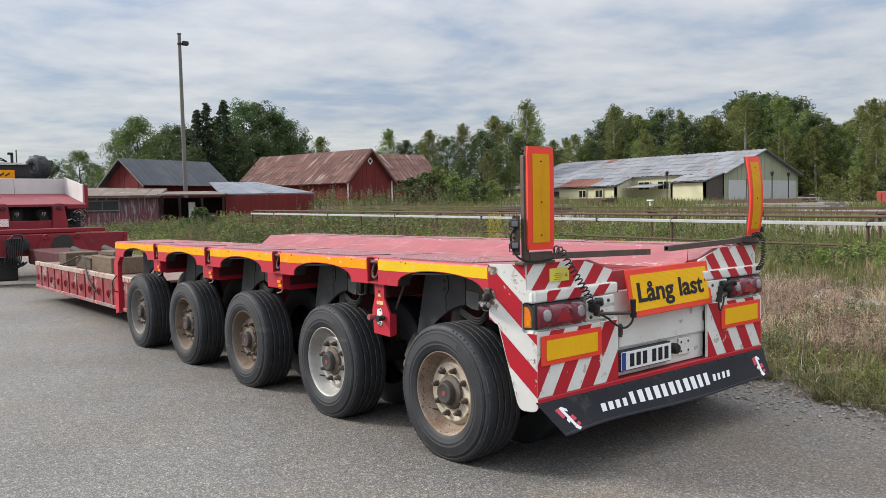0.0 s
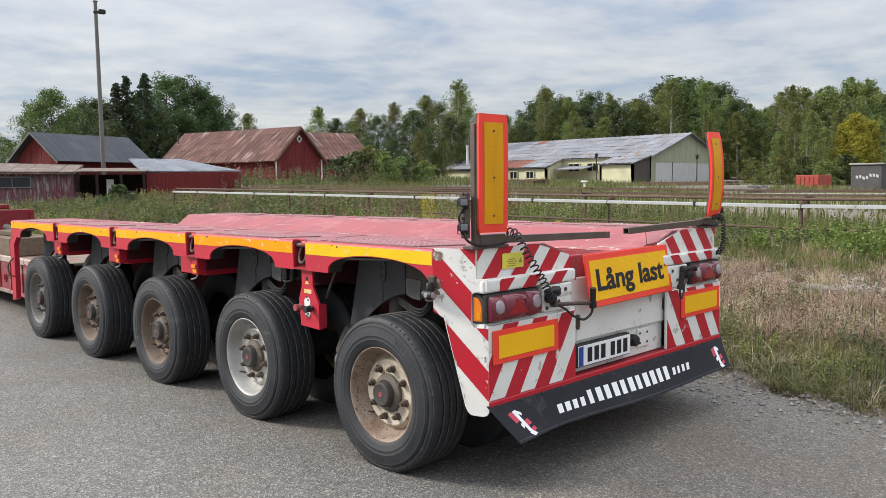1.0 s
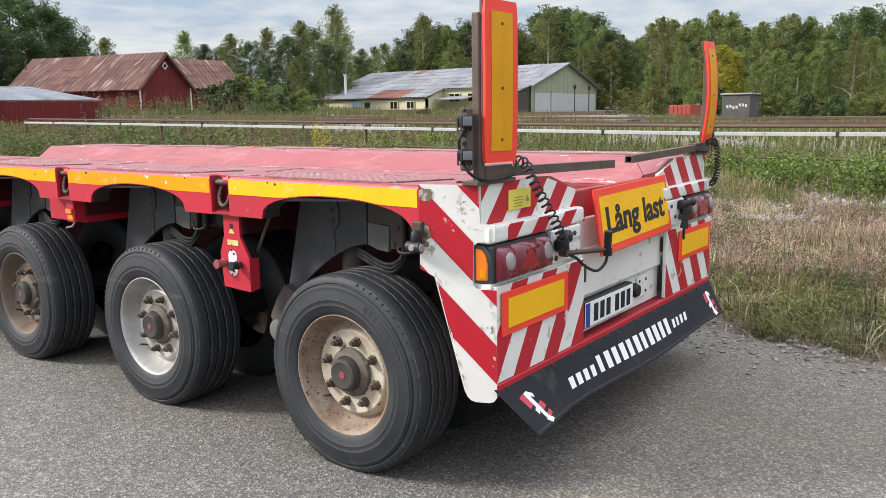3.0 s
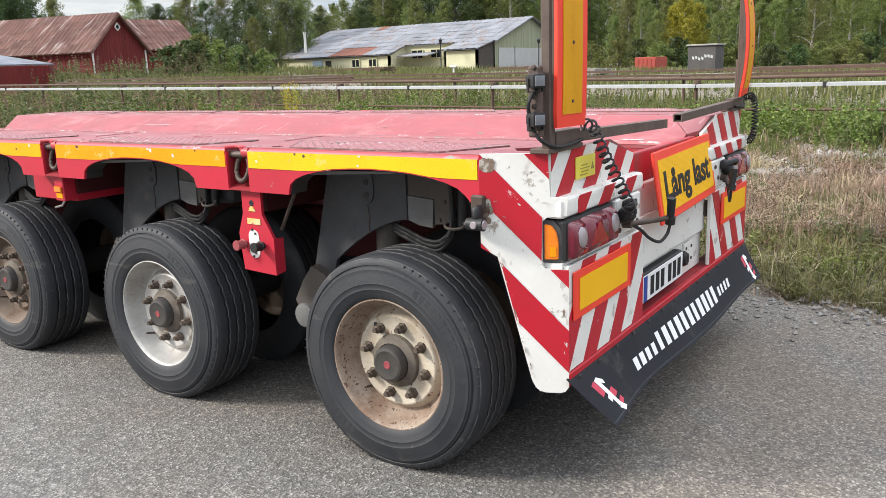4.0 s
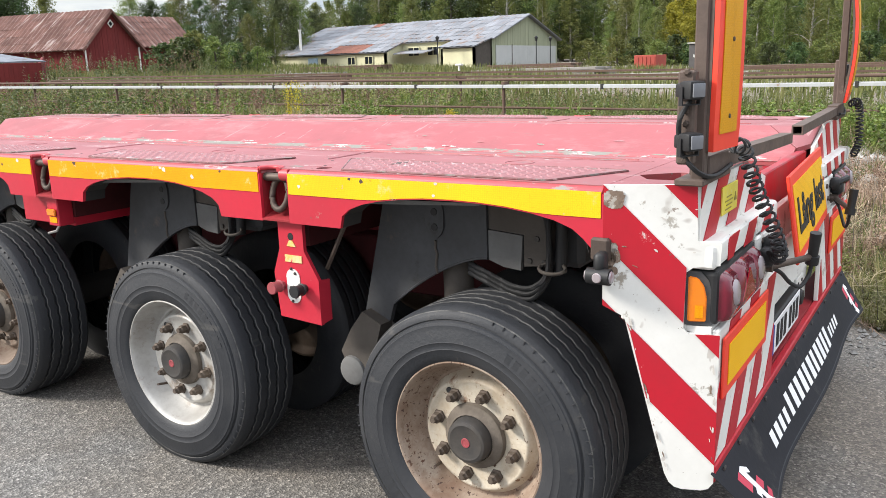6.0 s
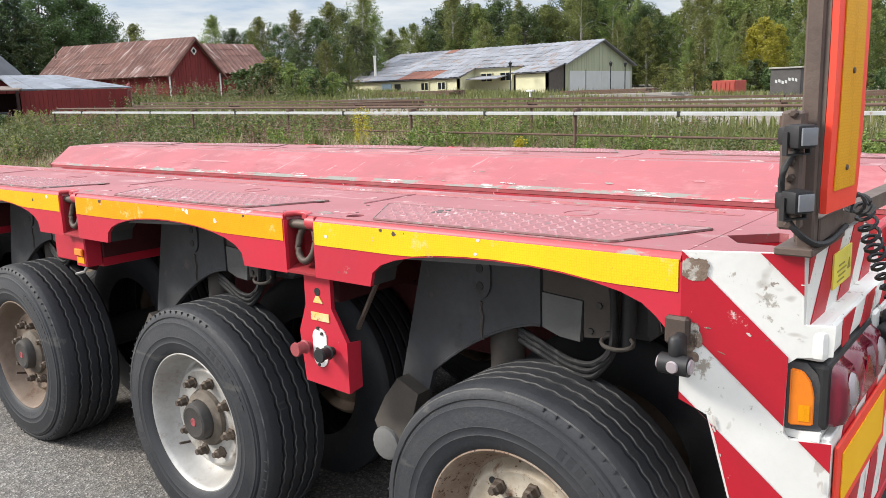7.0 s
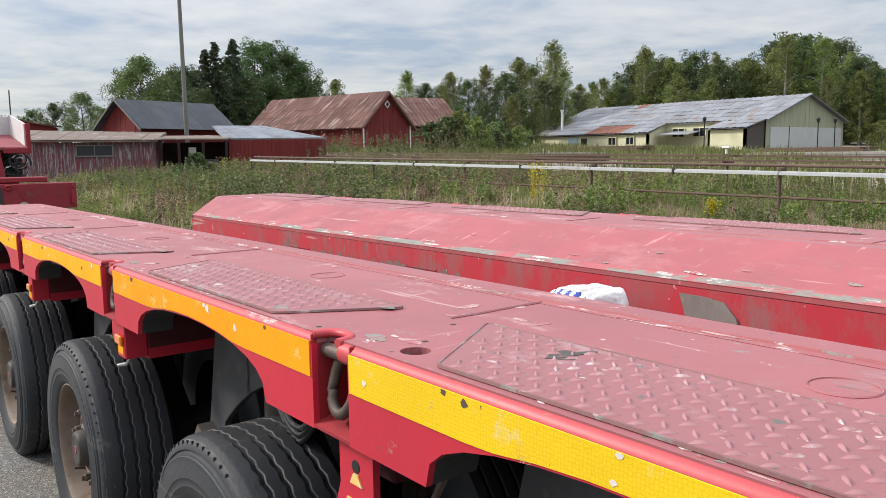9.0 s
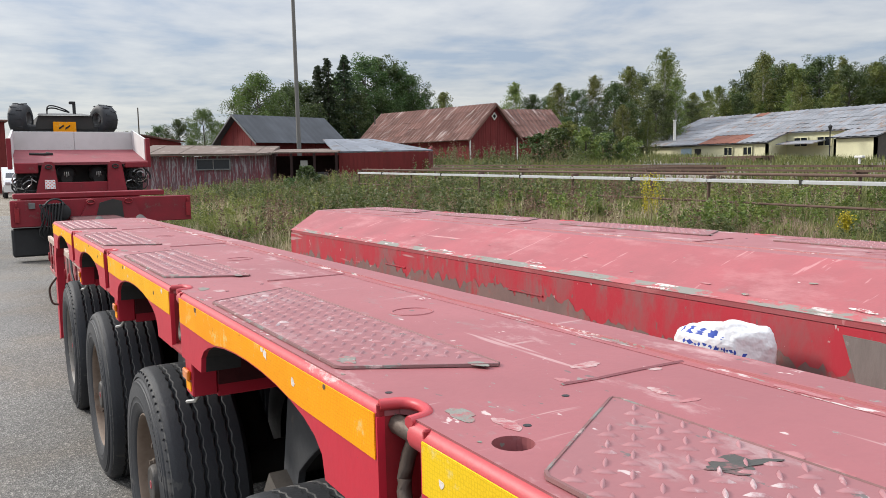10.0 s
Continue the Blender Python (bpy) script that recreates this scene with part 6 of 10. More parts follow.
red_front = surface("dirty_red_front_paint", (0.23, 0.014, 0.024), (0.14, 0.015, 0.021), rough=0.5, scale=3, fine=40, wear=(0.12, 0.08, 0.07), wear_at=0.58, wear_scale=3, wear_soft=0.1)
red_front2 = surface("dusty_red_slope_paint", (0.23, 0.045, 0.055), (0.16, 0.035, 0.042), rough=0.6, scale=3, wear=(0.2, 0.13, 0.12), wear_at=0.58, wear_scale=3, wear_soft=0.1)
goose = thing("gooseneck", (1.5, 15.8, 0), "red gooseneck crossbeam with hoses, ahead of the low bed", "gooseneck")
bm = bm_new()
box(bm, (0.0, 15.8, 0.62), (3.0, 16.0, 1.08), 0.012)
part("crossbeam", bm, red_front, goose, "red steel crossbeam")
bm = bm_new()
box(bm, (0.06, 15.9, 1.10), (2.55, 16.4, 1.19), 0.012)
part("top_flange", bm, red_front, goose)
bm = bm_new()
slab(bm, [(1.04, 15.70, 0.66), (2.12, 15.70, 0.66), (2.02, 15.71, 0.98), (1.94, 15.72, 1.08), (1.26, 15.72, 1.08), (1.18, 15.71, 0.98)], (0, 0.09, 0))
cp = part("coupling_plate", bm, red_front, goose)
bm = bm_new()
slab(bm, [(1.32, 15.685, 0.72), (1.79, 15.685, 0.72), (1.77, 15.69, 1.02), (1.62, 15.69, 1.06), (1.40, 15.69, 1.00)], (0, 0.03, 0))
part("cover", bm, dark_metal, cp, "dark grey cover plate")
for hx in (1.25, 1.88):
    bm = bm_new()
    tube(bm, [(hx + 0.065 * math.cos(t), 15.69, 1.02 + 0.04 * math.sin(t)) for t in (2 * math.pi * j / 14 for j in range(14))], 0.012, 6, closed=True)
    part("lashing_ring", bm, red_under, cp, smooth=60)
for hx in (0.06, 2.9):
    bm = bm_new()
    box(bm, (hx, 15.76, 0.7), (hx + 0.07, 15.80, 0.95), 0.005)
    box(bm, (hx + 0.02, 15.74, 0.98), (hx + 0.05, 15.80, 1.04), 0.004)
    part("end_bracket", bm, red_under, goose)
bm = bm_new()
box(bm, (0.0, 15.9, 0.10), (0.72, 16.3, 0.60), 0.03)
part("mud_flap", bm, black_rubber, goose, "black rubber flap")
bm = bm_new()
lathe(bm, [(0, 0.0), (0, 0.13), (0.04, 0.15), (0.10, 0.15), (0.12, 0.12), (0.12, 0)], (0.78, 15.80, 0.86), (0, -1, 0), 20)
part("hose_reel", bm, black_rubber, goose, "black hose coupling", smooth=50)
bm = bm_new()
tube(bm, curve_pts([(0.50, 15.70, 0.55), (0.46, 15.62, 0.85), (0.58, 15.6, 1.06), (0.74, 15.64, 1.08), (0.84, 15.7, 0.98)], 8), 0.018, 6)
part("air_hose", bm, black_rubber, goose, smooth=60)
bm = bm_new()
box(bm, (0.28, 15.775, 0.93), (0.38, 15.80, 1.03), 0.004)
part("cleat", bm, axle_pale, goose, "small pale cleat")
for k in range(8):
    bm = bm_new()
    a = 0.45 + 0.05 * k
    tube(bm, curve_pts([(0.75, 15.74, 0.78 + 0.02 * k), (a, 15.62, 1.0), (0.5 + 0.03 * k, 15.6, 0.8 - 0.05 * k), (0.42 + 0.06 * k, 15.65, 0.5), (0.62, 15.72, 0.35)], 8), 0.016, 6)
    part("air_hose", bm, black_rubber, goose, smooth=60)
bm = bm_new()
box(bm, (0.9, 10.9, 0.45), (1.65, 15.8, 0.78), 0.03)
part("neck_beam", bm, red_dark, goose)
for hx in (1.0, 1.55):
    bm = bm_new()
    rod(bm, (hx, 11.0, 0.7), (hx, 12.6, 0.86), 0.06, 12)
    part("cylinder", bm, dark_metal, goose, smooth=50)

# the load carrier standing further ahead
carrier = thing("load_carrier", (1.4, 18.5, 0), "red load carrier with white boards standing ahead of the gooseneck", "carrier")
bm = bm_new()
slab(bm, [(0.16, 17.3, 1.74), (2.54, 17.3, 1.74), (2.66, 19.6, 2.04), (0.24, 19.6, 2.04)], (0, 0, -0.05))
part("sloping_plate", bm, red_front2, carrier, "faded red sloping plate")
for xa, xb, xc, xd in ((0.63, 0.84, 0.90, 0.50), (1.79, 2.04, 2.11, 1.76)):
    bm = bm_new()
    slab(bm, [(xd, 17.26, 1.17), (xc, 17.26, 1.17), (xb, 17.28, 1.70), (xb - 0.04, 17.29, 1.755), (xa + 0.04, 17.29, 1.755), (xa, 17.28, 1.70)], (0, 0.16, 0))
    up_ = part("upright", bm, red_front, carrier, "tapered red upright")
    bm = bm_new()
    cx = (xa + xb) / 2
    tube(bm, [(cx + 0.055 * math.cos(t), 17.245, 1.655 + 0.035 * math.sin(t)) for t in (2 * math.pi * k / 14 for k in range(14))], 0.014, 6, closed=True)
    part("lashing_ring", bm, dark_metal, up_, smooth=60)
bm = bm_new()
box(bm, (0.86, 17.32, 1.10), (1.80, 17.40, 1.36), 0.012)
part("lower_plate", bm, red_front, carrier)
bm = bm_new()
box(bm, (0.84, 17.30, 1.70), (1.82, 17.42, 1.74), 0.008)
part("lintel", bm, red_front, carrier)
bm = bm_new()
box(bm, (0.17, 17.28, 1.54), (0.56, 17.60, 1.735), 0.015)
box(bm, (0.20, 17.275, 1.60), (0.30, 17.28, 1.68))
part("side_box", bm, red_front, carrier, "dirty red box")
bm = bm_new()
box(bm, (2.10, 17.28, 1.62), (2.54, 17.55, 1.735), 0.015)
part("side_box", bm, red_front, carrier, "dirty red box")
bm = bm_new()
box(bm, (0.25, 17.9, 0.75), (2.45, 19.5, 1.10), 0.02)
part("frame", bm, red_under, carrier)
# black sheet added behind the opening to stand for its shade
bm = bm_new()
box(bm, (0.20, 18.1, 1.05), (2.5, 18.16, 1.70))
part("back_plate", bm, black_plastic, carrier, "black sheet standing for the shade in the recess")
for hx in (1.06, 1.64):
    bm = bm_new()
    lathe(bm, [(0, 0.0), (0.0, 0.12), (0.03, 0.165), (0.10, 0.175), (0.13, 0.150), (0.16, 0.150), (0.19, 0.175), (0.26, 0.170), (0.31, 0.13), (0.33, 0.07), (0.33, 0)], (hx, 17.85, 1.545), (0, -1, -0.12), 24)
    ab = part("air_bellows", bm, black_rubber, carrier, "black air bellows", smooth=50)
    for k in range(5):
        bm = bm_new()
        a = (k - 2) * 0.036
        tube(bm, [(hx + a, 17.54 + abs(a) * 0.6, 1.44), (hx + a * 1.1, 17.50 + abs(a) * 0.6, 1.49), (hx + a * 0.9, 17.50 + abs(a) * 0.6, 1.56)], 0.010, 6)
        part("strap", bm, chrome, ab)
    bm = bm_new()
    rod(bm, (hx, 17.52, 1.42), (hx, 17.60, 1.42), 0.10, 16)
    part("foot", bm, dark_metal, ab)
rngc = random.Random(8)
for sx, n_h, w_ in ((0.34, 12, 0.18), (2.32, 20, 0.22)):
    for k in range(n_h):
        bm = bm_new()
        c = Vector((sx + rngc.uniform(-0.6, 0.6) * w_, 17.32 + rngc.uniform(0, 0.2), 1.40 + rngc.uniform(-0.16, 0.16)))
        r_, a0 = rngc.uniform(0.06, 0.17), rngc.uniform(0, 6)
        tube(bm, [(c.x + r_ * math.cos(a0 + t), c.y, c.z + r_ * rngc.uniform(0.9, 1.1) * math.sin(a0 + t)) for t in (0.45 * j for j in range(rngc.randint(6, 12)))], rngc.choice((0.010, 0.014, 0.017)), 5)
        part("hose", bm, chrome if k % 6 == 5 else black_rubber, carrier, smooth=60)
    bm = bm_new()
    box(bm, (sx - 0.15, 17.58, 1.15), (sx + 0.15, 17.85, 1.55), 0.02)
    part("valve_block", bm, dark_metal, carrier)
bm = bm_new()
box(bm, (0.655, 17.243, 1.24), (0.83, 17.256, 1.41))
lp = part("label_plate", bm, print_white, carrier, "white plate with red dots")
for k in range(25):
    if k % 2 == 0:
        bm = bm_new()
        box(bm, (0.665 + 0.033 * (k % 5), 17.240, 1.25 + 0.031 * (k // 5)), (0.683 + 0.033 * (k % 5), 17.2435, 1.268 + 0.031 * (k // 5)))
        part("dot", bm, mark_red, lp)
white_board = surface("white_sheet_boards", (0.58, 0.57, 0.56), (0.46, 0.45, 0.44), rough=0.6, scale=2, wear=(0.36, 0.34, 0.32), wear_at=0.60, wear_scale=1.5, wear_soft=0.15)
for x0, x1 in ((0.24, 1.44), (1.445, 2.64)):
    bm = bm_new()
    box(bm, (x0, 19.6, 2.02), (x1, 19.65, 2.43), 0.008)
    part("head_board", bm, white_board, carrier, "white head board")
for x0, x1 in ((0.24, 0.10), (2.63, 2.52)):
    bm = bm_new()
    slab(bm, [(x0, 19.62, 2.02), (x0, 19.62, 2.47), (x1, 17.5, 2.20), (x1, 17.5, 1.76)], (0.035, 0, 0))
    part("side_board", bm, white_board, carrier, "white side board")
for x0 in (0.06, 2.53):
    bm = bm_new()
    box(bm, (x0, 17.38, 1.62), (x0 + 0.08, 17.50, 2.20), 0.01)
    part("corner_post", bm, red_front, carrier)
bm = bm_new()
tube(bm, [(0.5, 18.6, 1.93), (0.75, 18.5, 1.92), (0.9, 18.55, 1.925), (0.82, 18.7, 1.945)], 0.03, 6)
part("strap_roll", bm, dark_metal, carrier)
for wx in (0.35, 2.05):
    bm = bm_new()
    rod(bm, (wx, 18.2, 0.5), (wx + 0.3, 18.2, 0.5), 0.5, 24)
    part("tyre", bm, rubber, carrier, "black tyre", smooth=40)

machine = thing("small_machine", (1.3, 20.6, 1.9), "black wheeled machine with an orange plate, loaded behind the white boards", "machine")
bm = bm_new()
box(bm, (0.35, 20.0, 2.1), (2.25, 22.2, 2.60), 0.04)
part("chassis", bm, black_plastic, machine)
bm = bm_new()
slab(bm, [(0.72, 19.98, 2.50), (1.92, 19.98, 2.50), (1.86, 19.98, 2.80), (0.80, 19.98, 2.80)], (0, 1.6, 0))
part("bonnet", bm, dark_metal, machine, "dark grey bonnet")
bm = bm_new()
slab(bm, [(0.78, 19.93, 2.805), (1.86, 19.93, 2.805), (1.80, 21.3, 2.93), (0.90, 21.3, 2.93)], (0, 0, 0.012))
part("hood_top", bm, axle_pale, machine, "dusty pale hood")
bm = bm_new()
box(bm, (1.07, 19.9, 2.42), (1.53, 19.94, 2.66), 0.006)
pl = part("orange_plate", bm, strip_orange, machine, "orange plate with dark marks")
for k in range(2):
    bm = bm_new()
    slab(bm, [(1.18 + 0.13 * k, 19.892, 2.53), (1.28 + 0.13 * k, 19.892, 2.60), (1.28 + 0.13 * k, 19.892, 2.56), (1.18 + 0.13 * k, 19.892, 2.49)], (0, 0.006, 0))
    part("mark", bm, print_black, pl)
for cx, ax in ((0.46, Vector((1, -0.42, 0)).normalized()), (2.13, Vector((-1, -0.50, 0)).normalized())):
    c = Vector((cx, 20.1, 2.72)) + ax * 0.17
    bm = bm_new()
    R = 0.335
    lathe(bm, [(-0.03, 0.15), (0.0, 0.17), (0.008, 0.23), (-0.01, 0.29), (-0.05, R - 0.006), (-0.10, R), (-0.24, R), (-0.29, R - 0.006), (-0.33, 0.29), (-0.345, 0.23), (-0.33, 0.15)], c, ax, 40)
    rot_ = ax.to_track_quat("Z", "Y").to_matrix()
    for k in range(22):
        t = 2 * math.pi * k / 22
        d, tg = rot_ @ Vector((math.cos(t), math.sin(t), 0)), rot_ @ Vector((-math.sin(t), math.cos(t), 0))
        o = c + d * (R - 0.002) - ax * (0.10 if k % 2 else 0.24)
        slab(bm, [o - tg * 0.018 - ax * 0.07, o + tg * 0.018 - ax * 0.05, o + tg * 0.018 + ax * 0.07, o - tg * 0.018 + ax * 0.05], d * 0.012)
    mw = part("wheel", bm, rubber, machine, "black machine tyre", smooth=40)
    bm = bm_new()
    lathe(bm, [(-0.01, 0.165), (-0.005, 0.155), (-0.09, 0.14), (-0.10, 0.05), (-0.05, 0.045), (-0.05, 0.0)], c, ax, 24)
    part("rim", bm, axle_pale, mw, smooth=40)
bm = bm_new()
rod(bm, (1.54, 20.2, 2.86), (1.54, 20.2, 3.10), 0.035, 10)
box(bm, (1.44, 20.15, 3.07), (1.57, 20.25, 3.13), 0.01)
part("exhaust", bm, black_plastic, machine)
for k in range(2):
    bm = bm_new()
    tube(bm, curve_pts([(1.0, 20.4, 2.85), (1.02, 20.4, 3.02 - 0.05 * k), (1.15, 20.4, 3.04 - 0.05 * k), (1.35, 20.4, 2.97 - 0.04 * k), (1.46, 20.4, 2.90)]), 0.016, 6)
    part("hose", bm, black_plastic, machine, smooth=60)

# sack in the well
sack_white = surface("white_plastic_sack", (0.60, 0.60, 0.60), (0.50, 0.50, 0.51), rough=0.4, scale=6, fine=18, bump=0.5, dist=0.02)
bm = bm_new()
bmesh.ops.create_icosphere(bm, subdivisions=5, radius=1)
for v in bm.verts:
    x, y, z = v.co
    sx = math.copysign(abs(x) ** 0.6, x)
    sy = math.copysign(abs(y) ** 0.65, y)
    sz = math.copysign(abs(z) ** 0.6, z)
    nn = noise.noise(Vector((x * 2.0, y * 2.0, z * 2.0))) * 0.07 + noise.noise(Vector((x * 6, y * 6, z * 6))) * 0.035 + noise.noise(Vector((x * 14, y * 14, z * 14))) * 0.012
    p = Vector((1.405 + sx * 0.092 * (1 + nn), 2.068 + sy * 0.106 * (1 + nn) - 0.045 * sx, 0.936 + sz * 0.119 * (1 + 1.3 * nn)))
    neck = max(0.0, x - 0.45) * max(0.0, 0.3 - y) * max(0.0, z)      # the rolled-over neck
    v.co = p + Vector((0.02, -0.03, 0.06)) * neck * 3 * (1 + 3 * nn)
for f in bm.faces:      # printed bars on the side that looks out of the well
    c = f.calc_center_median()
    row = c.z + 0.35 * (c.x - 1.36)
    if c.x < 1.42 and 1.012 < row < 1.036 and (c.y * 26) % 1 < 0.55 and 2.02 < c.y < 2.16:
        f.material_index = 1
    if c.x < 1.42 and 0.980 < row < 0.988 and (c.y * 55) % 1 < 0.7 and 1.97 < c.y < 2.15:
        f.material_index = 1
solo("sack", bm, (sack_white, print_blue), "white plastic sack with blue print bars lying in the well", "sack", smooth=80, origin=(1.43, 2.09, 0.81))

# white car parked far up the yard
car = thing("white_car", (1.6, 60.0, 0), "white car parked far up the yard", "car")
bm = bm_new()
prof = [(58.2, 0.35), (58.1, 0.75), (58.3, 1.02), (59.3, 1.10), (60.0, 1.70), (62.3, 1.75), (62.8, 1.1), (62.9, 0.4)]
slab(bm, [(1.0, y, z * 1.16) for y, z in prof], (1.9, 0, 0))
part("body", bm, surface("white_car_paint", (0.75, 0.75, 0.75), (0.68, 0.68, 0.68), rough=0.25, scale=2, bump=0), car)
bm = bm_new()
slab(bm, [(1.15, 59.36, 1.32), (2.75, 59.36, 1.32), (2.65, 59.97, 1.90), (1.25, 59.97, 1.90)], (0, -0.02, 0.01))
part("windscreen", bm, lens("dark_car_glass", (0.02, 0.022, 0.025), 0.06), car)
for lx in (1.08, 2.52):
    bm = bm_new()
    box(bm, (lx, 58.06, 0.86), (lx + 0.3, 58.2, 1.06), 0.03)
    part("headlight", bm, lens_clear, car)
bm = bm_new()
box(bm, (1.45, 58.06, 0.72), (2.45, 58.14, 1.0), 0.02)
part("grille", bm, black_plastic, car)
for lx in (0.98, 2.68):
    for ly in (58.9, 61.9):
        bm = bm_new()
        rod(bm, (lx, ly, 0.38), (lx + 0.24, ly, 0.38), 0.38, 20)
        part("wheel", bm, rubber, car, smooth=40)


# ---- ground ----
def smooth01(t):
    t = np.clip(t, 0, 1)
    return t * t * (3 - 2 * t)


def edge_x(y):
    """Where the asphalt ends."""
    return 2.95 + 0.10 * np.sin(y * 1.3) + 0.07 * np.sin(y * 3.7 + 1) + 0.5 * smooth01((y - 9) / 8)


def gz(x, y):
    """Height of the rough ground."""
    x, y = np.asarray(x, float), np.asarray(y, float)
    s = x - edge_x(y)
    h = 0.34 * smooth01((s - 0.2) / 7.5) + 0.004 * np.clip(s - 8.5, 0, 100) + 0.03 * np.clip(y - 10, 0, 60) * np.clip((x - 8) / 20, 0, 1)
    h = h + 0.05 * np.sin(x * 0.7 + 1.3 * np.sin(y * 0.5)) * np.sin(y * 0.61) * np.clip(s / 3, 0, 1)
    return np.where(s < 0.05, -0.025, h + 0.0)


def ground_z(x, y):
    return float(gz(x, y))


soil = surface("dry_gravelly_soil", (0.21, 0.178, 0.138), (0.12, 0.10, 0.074), rough=0.95, scale=0.6, fine=14, bump=0.6, dist=0.05, amount=0.9, chips=((0.36, 0.335, 0.30), (0.06, 0.05, 0.038)), chips_at=0.59, chips_scale=22, wear=(0.29, 0.265, 0.23), wear_at=0.57, wear_scale=0.9, wear_soft=0.1, wear2=(0.09, 0.088, 0.045), wear2_at=0.6)
gxs = np.concatenate([[-900, -500, -250, -120, -60, -20, -5, 0, 2], np.arange(2.5, 16, 0.25), np.arange(16, 80, 2.0), [85, 95, 110, 140, 200, 350, 600, 900]])
gys = np.concatenate([[-900, -500, -250, -100, -40, -20], np.arange(-12, 30, 0.35), np.arange(30, 80, 2.0), [85, 100, 130, 180, 300, 550, 900]])
GX, GY = np.meshgrid(gxs, gys, indexing="ij")
GZ = gz(GX, GY)
nx_, ny_ = GX.shape
idx = np.arange(nx_ * ny_).reshape(nx_, ny_)
quads = np.stack([idx[:-1, :-1], idx[1:, :-1], idx[1:, 1:], idx[:-1, 1:]], -1).reshape(-1, 4)
me = bpy.data.meshes.new("ground")
me.from_pydata(np.stack([GX, GY, GZ], -1).reshape(-1, 3).tolist(), [], quads.tolist())
me.polygons.foreach_set("use_smooth", [True] * len(me.polygons))
me.materials.append(soil)
tagged(new("ground", me), "rough dry grassy ground rising gently beyond the asphalt", "ground", kind="structure")

# asphalt: pale chips in grey binder, with stains and wheel-worn patches
asphalt = bpy.data.materials.new("old_asphalt")
asphalt.use_nodes = True
an, al = asphalt.node_tree.nodes, asphalt.node_tree.links
ab_ = an["Principled BSDF"]
aco = an.new("ShaderNodeTexCoord")


def atex(kind, scale, **kw):
    t = an.new(kind)
    t.inputs["Scale"].default_value = scale
    for k, v in kw.items():
        t.inputs[k].default_value = v
    al.new(aco.outputs["Object"], t.inputs["Vector"])
    return t


def aramp(src, stops):
    r = an.new("ShaderNodeValToRGB")
    al.new(src, r.inputs[0])
    e = r.color_ramp.elements
    e[0].position, e[0].color = stops[0][0], (*stops[0][1], 1)
    e[1].position, e[1].color = stops[-1][0], (*stops[-1][1], 1)
    for p, c in stops[1:-1]:
        e.new(p).color = (*c, 1)
    return r.outputs[0]


def amix(kind, fac, a, b):
    x = an.new("ShaderNodeMix")
    x.data_type, x.blend_type = "RGBA", kind
    for sock, v in ((x.inputs[0], fac), (x.inputs[6], a), (x.inputs[7], b)):
        if isinstance(v, (int, float)):
            sock.default_value = v
        elif isinstance(v, tuple):
            sock.default_value = (*v, 1)
        else:
            al.new(v, sock)
    return x.outputs[2]


chips = atex("ShaderNodeTexVoronoi", 125.0)
chips2 = atex("ShaderNodeTexVoronoi", 52.0)
chip_col = aramp(chips.outputs["Color"], [(0.0, (0.036, 0.034, 0.032)), (0.42, (0.112, 0.108, 0.103)), (0.70, (0.195, 0.189, 0.178)), (1.0, (0.54, 0.525, 0.49))])
col = amix("MIX", 0.35, chip_col, aramp(chips2.outputs["Color"], [(0.0, (0.07, 0.068, 0.064)), (0.7, (0.14, 0.136, 0.127)), (1.0, (0.33, 0.318, 0.294))]))
patch = atex("ShaderNodeTexNoise", 0.55, Detail=6.0, Roughness=0.6)
col = amix("MULTIPLY", 0.8, col, aramp(patch.outputs[0], [(0.32, (0.74, 0.735, 0.725)), (0.5, (0.91, 0.90, 0.885)), (0.68, (1.05, 1.02, 0.97))]))
dust = atex("ShaderNodeTexNoise", 0.9, Detail=5.0, Roughness=0.6)
asep = an.new("ShaderNodeSeparateXYZ")
al.new(aco.outputs["Object"], asep.inputs[0])
amd = an.new("ShaderNodeMath")      # dust and grit gather beside the trailer and towards the verge
amd.operation = "MULTIPLY_ADD"
al.new(asep.outputs[0], amd.inputs[0])
amd.inputs[1].default_value = 0.06
al.new(dust.outputs[0], amd.inputs[2])
col = amix("MIX", aramp(amd.outputs[0], [(0.50, (0, 0, 0)), (0.86, (0.22, 0.22, 0.22))]), amix("MULTIPLY", aramp(amd.outputs[0], [(0.40, (0, 0, 0)), (0.70, (1, 1, 1))]), col, (1.0, 0.90, 0.79)), (0.185, 0.162, 0.135))
stain = atex("ShaderNodeTexNoise", 2.3, Detail=9.0, Roughness=0.7)
col = amix("MIX", aramp(stain.outputs[0], [(0.62, (0, 0, 0)), (0.72, (0.7, 0.7, 0.7))]), col, (0.08, 0.072, 0.062))
col = amix("MIX", aramp(stain.outputs[0], [(0.27, (0.5, 0.5, 0.5)), (0.34, (0, 0, 0))]), col, (0.30, 0.285, 0.255))
al.new(col, ab_.inputs["Base Color"])
ab_.inputs["Roughness"].default_value = 0.85
abp = an.new("ShaderNodeBump")
abp.inputs["Strength"].default_value, abp.inputs["Distance"].default_value = 0.55, 0.006
al.new(chips.outputs["Distance"], abp.inputs["Height"])
al.new(abp.outputs[0], ab_.inputs["Normal"])
rows_y = np.concatenate([[-60, -30, -15], np.arange(-10, 22, 0.12), [24, 28, 34]])
vs, fs = [], []
rng = np.random.RandomState(4)
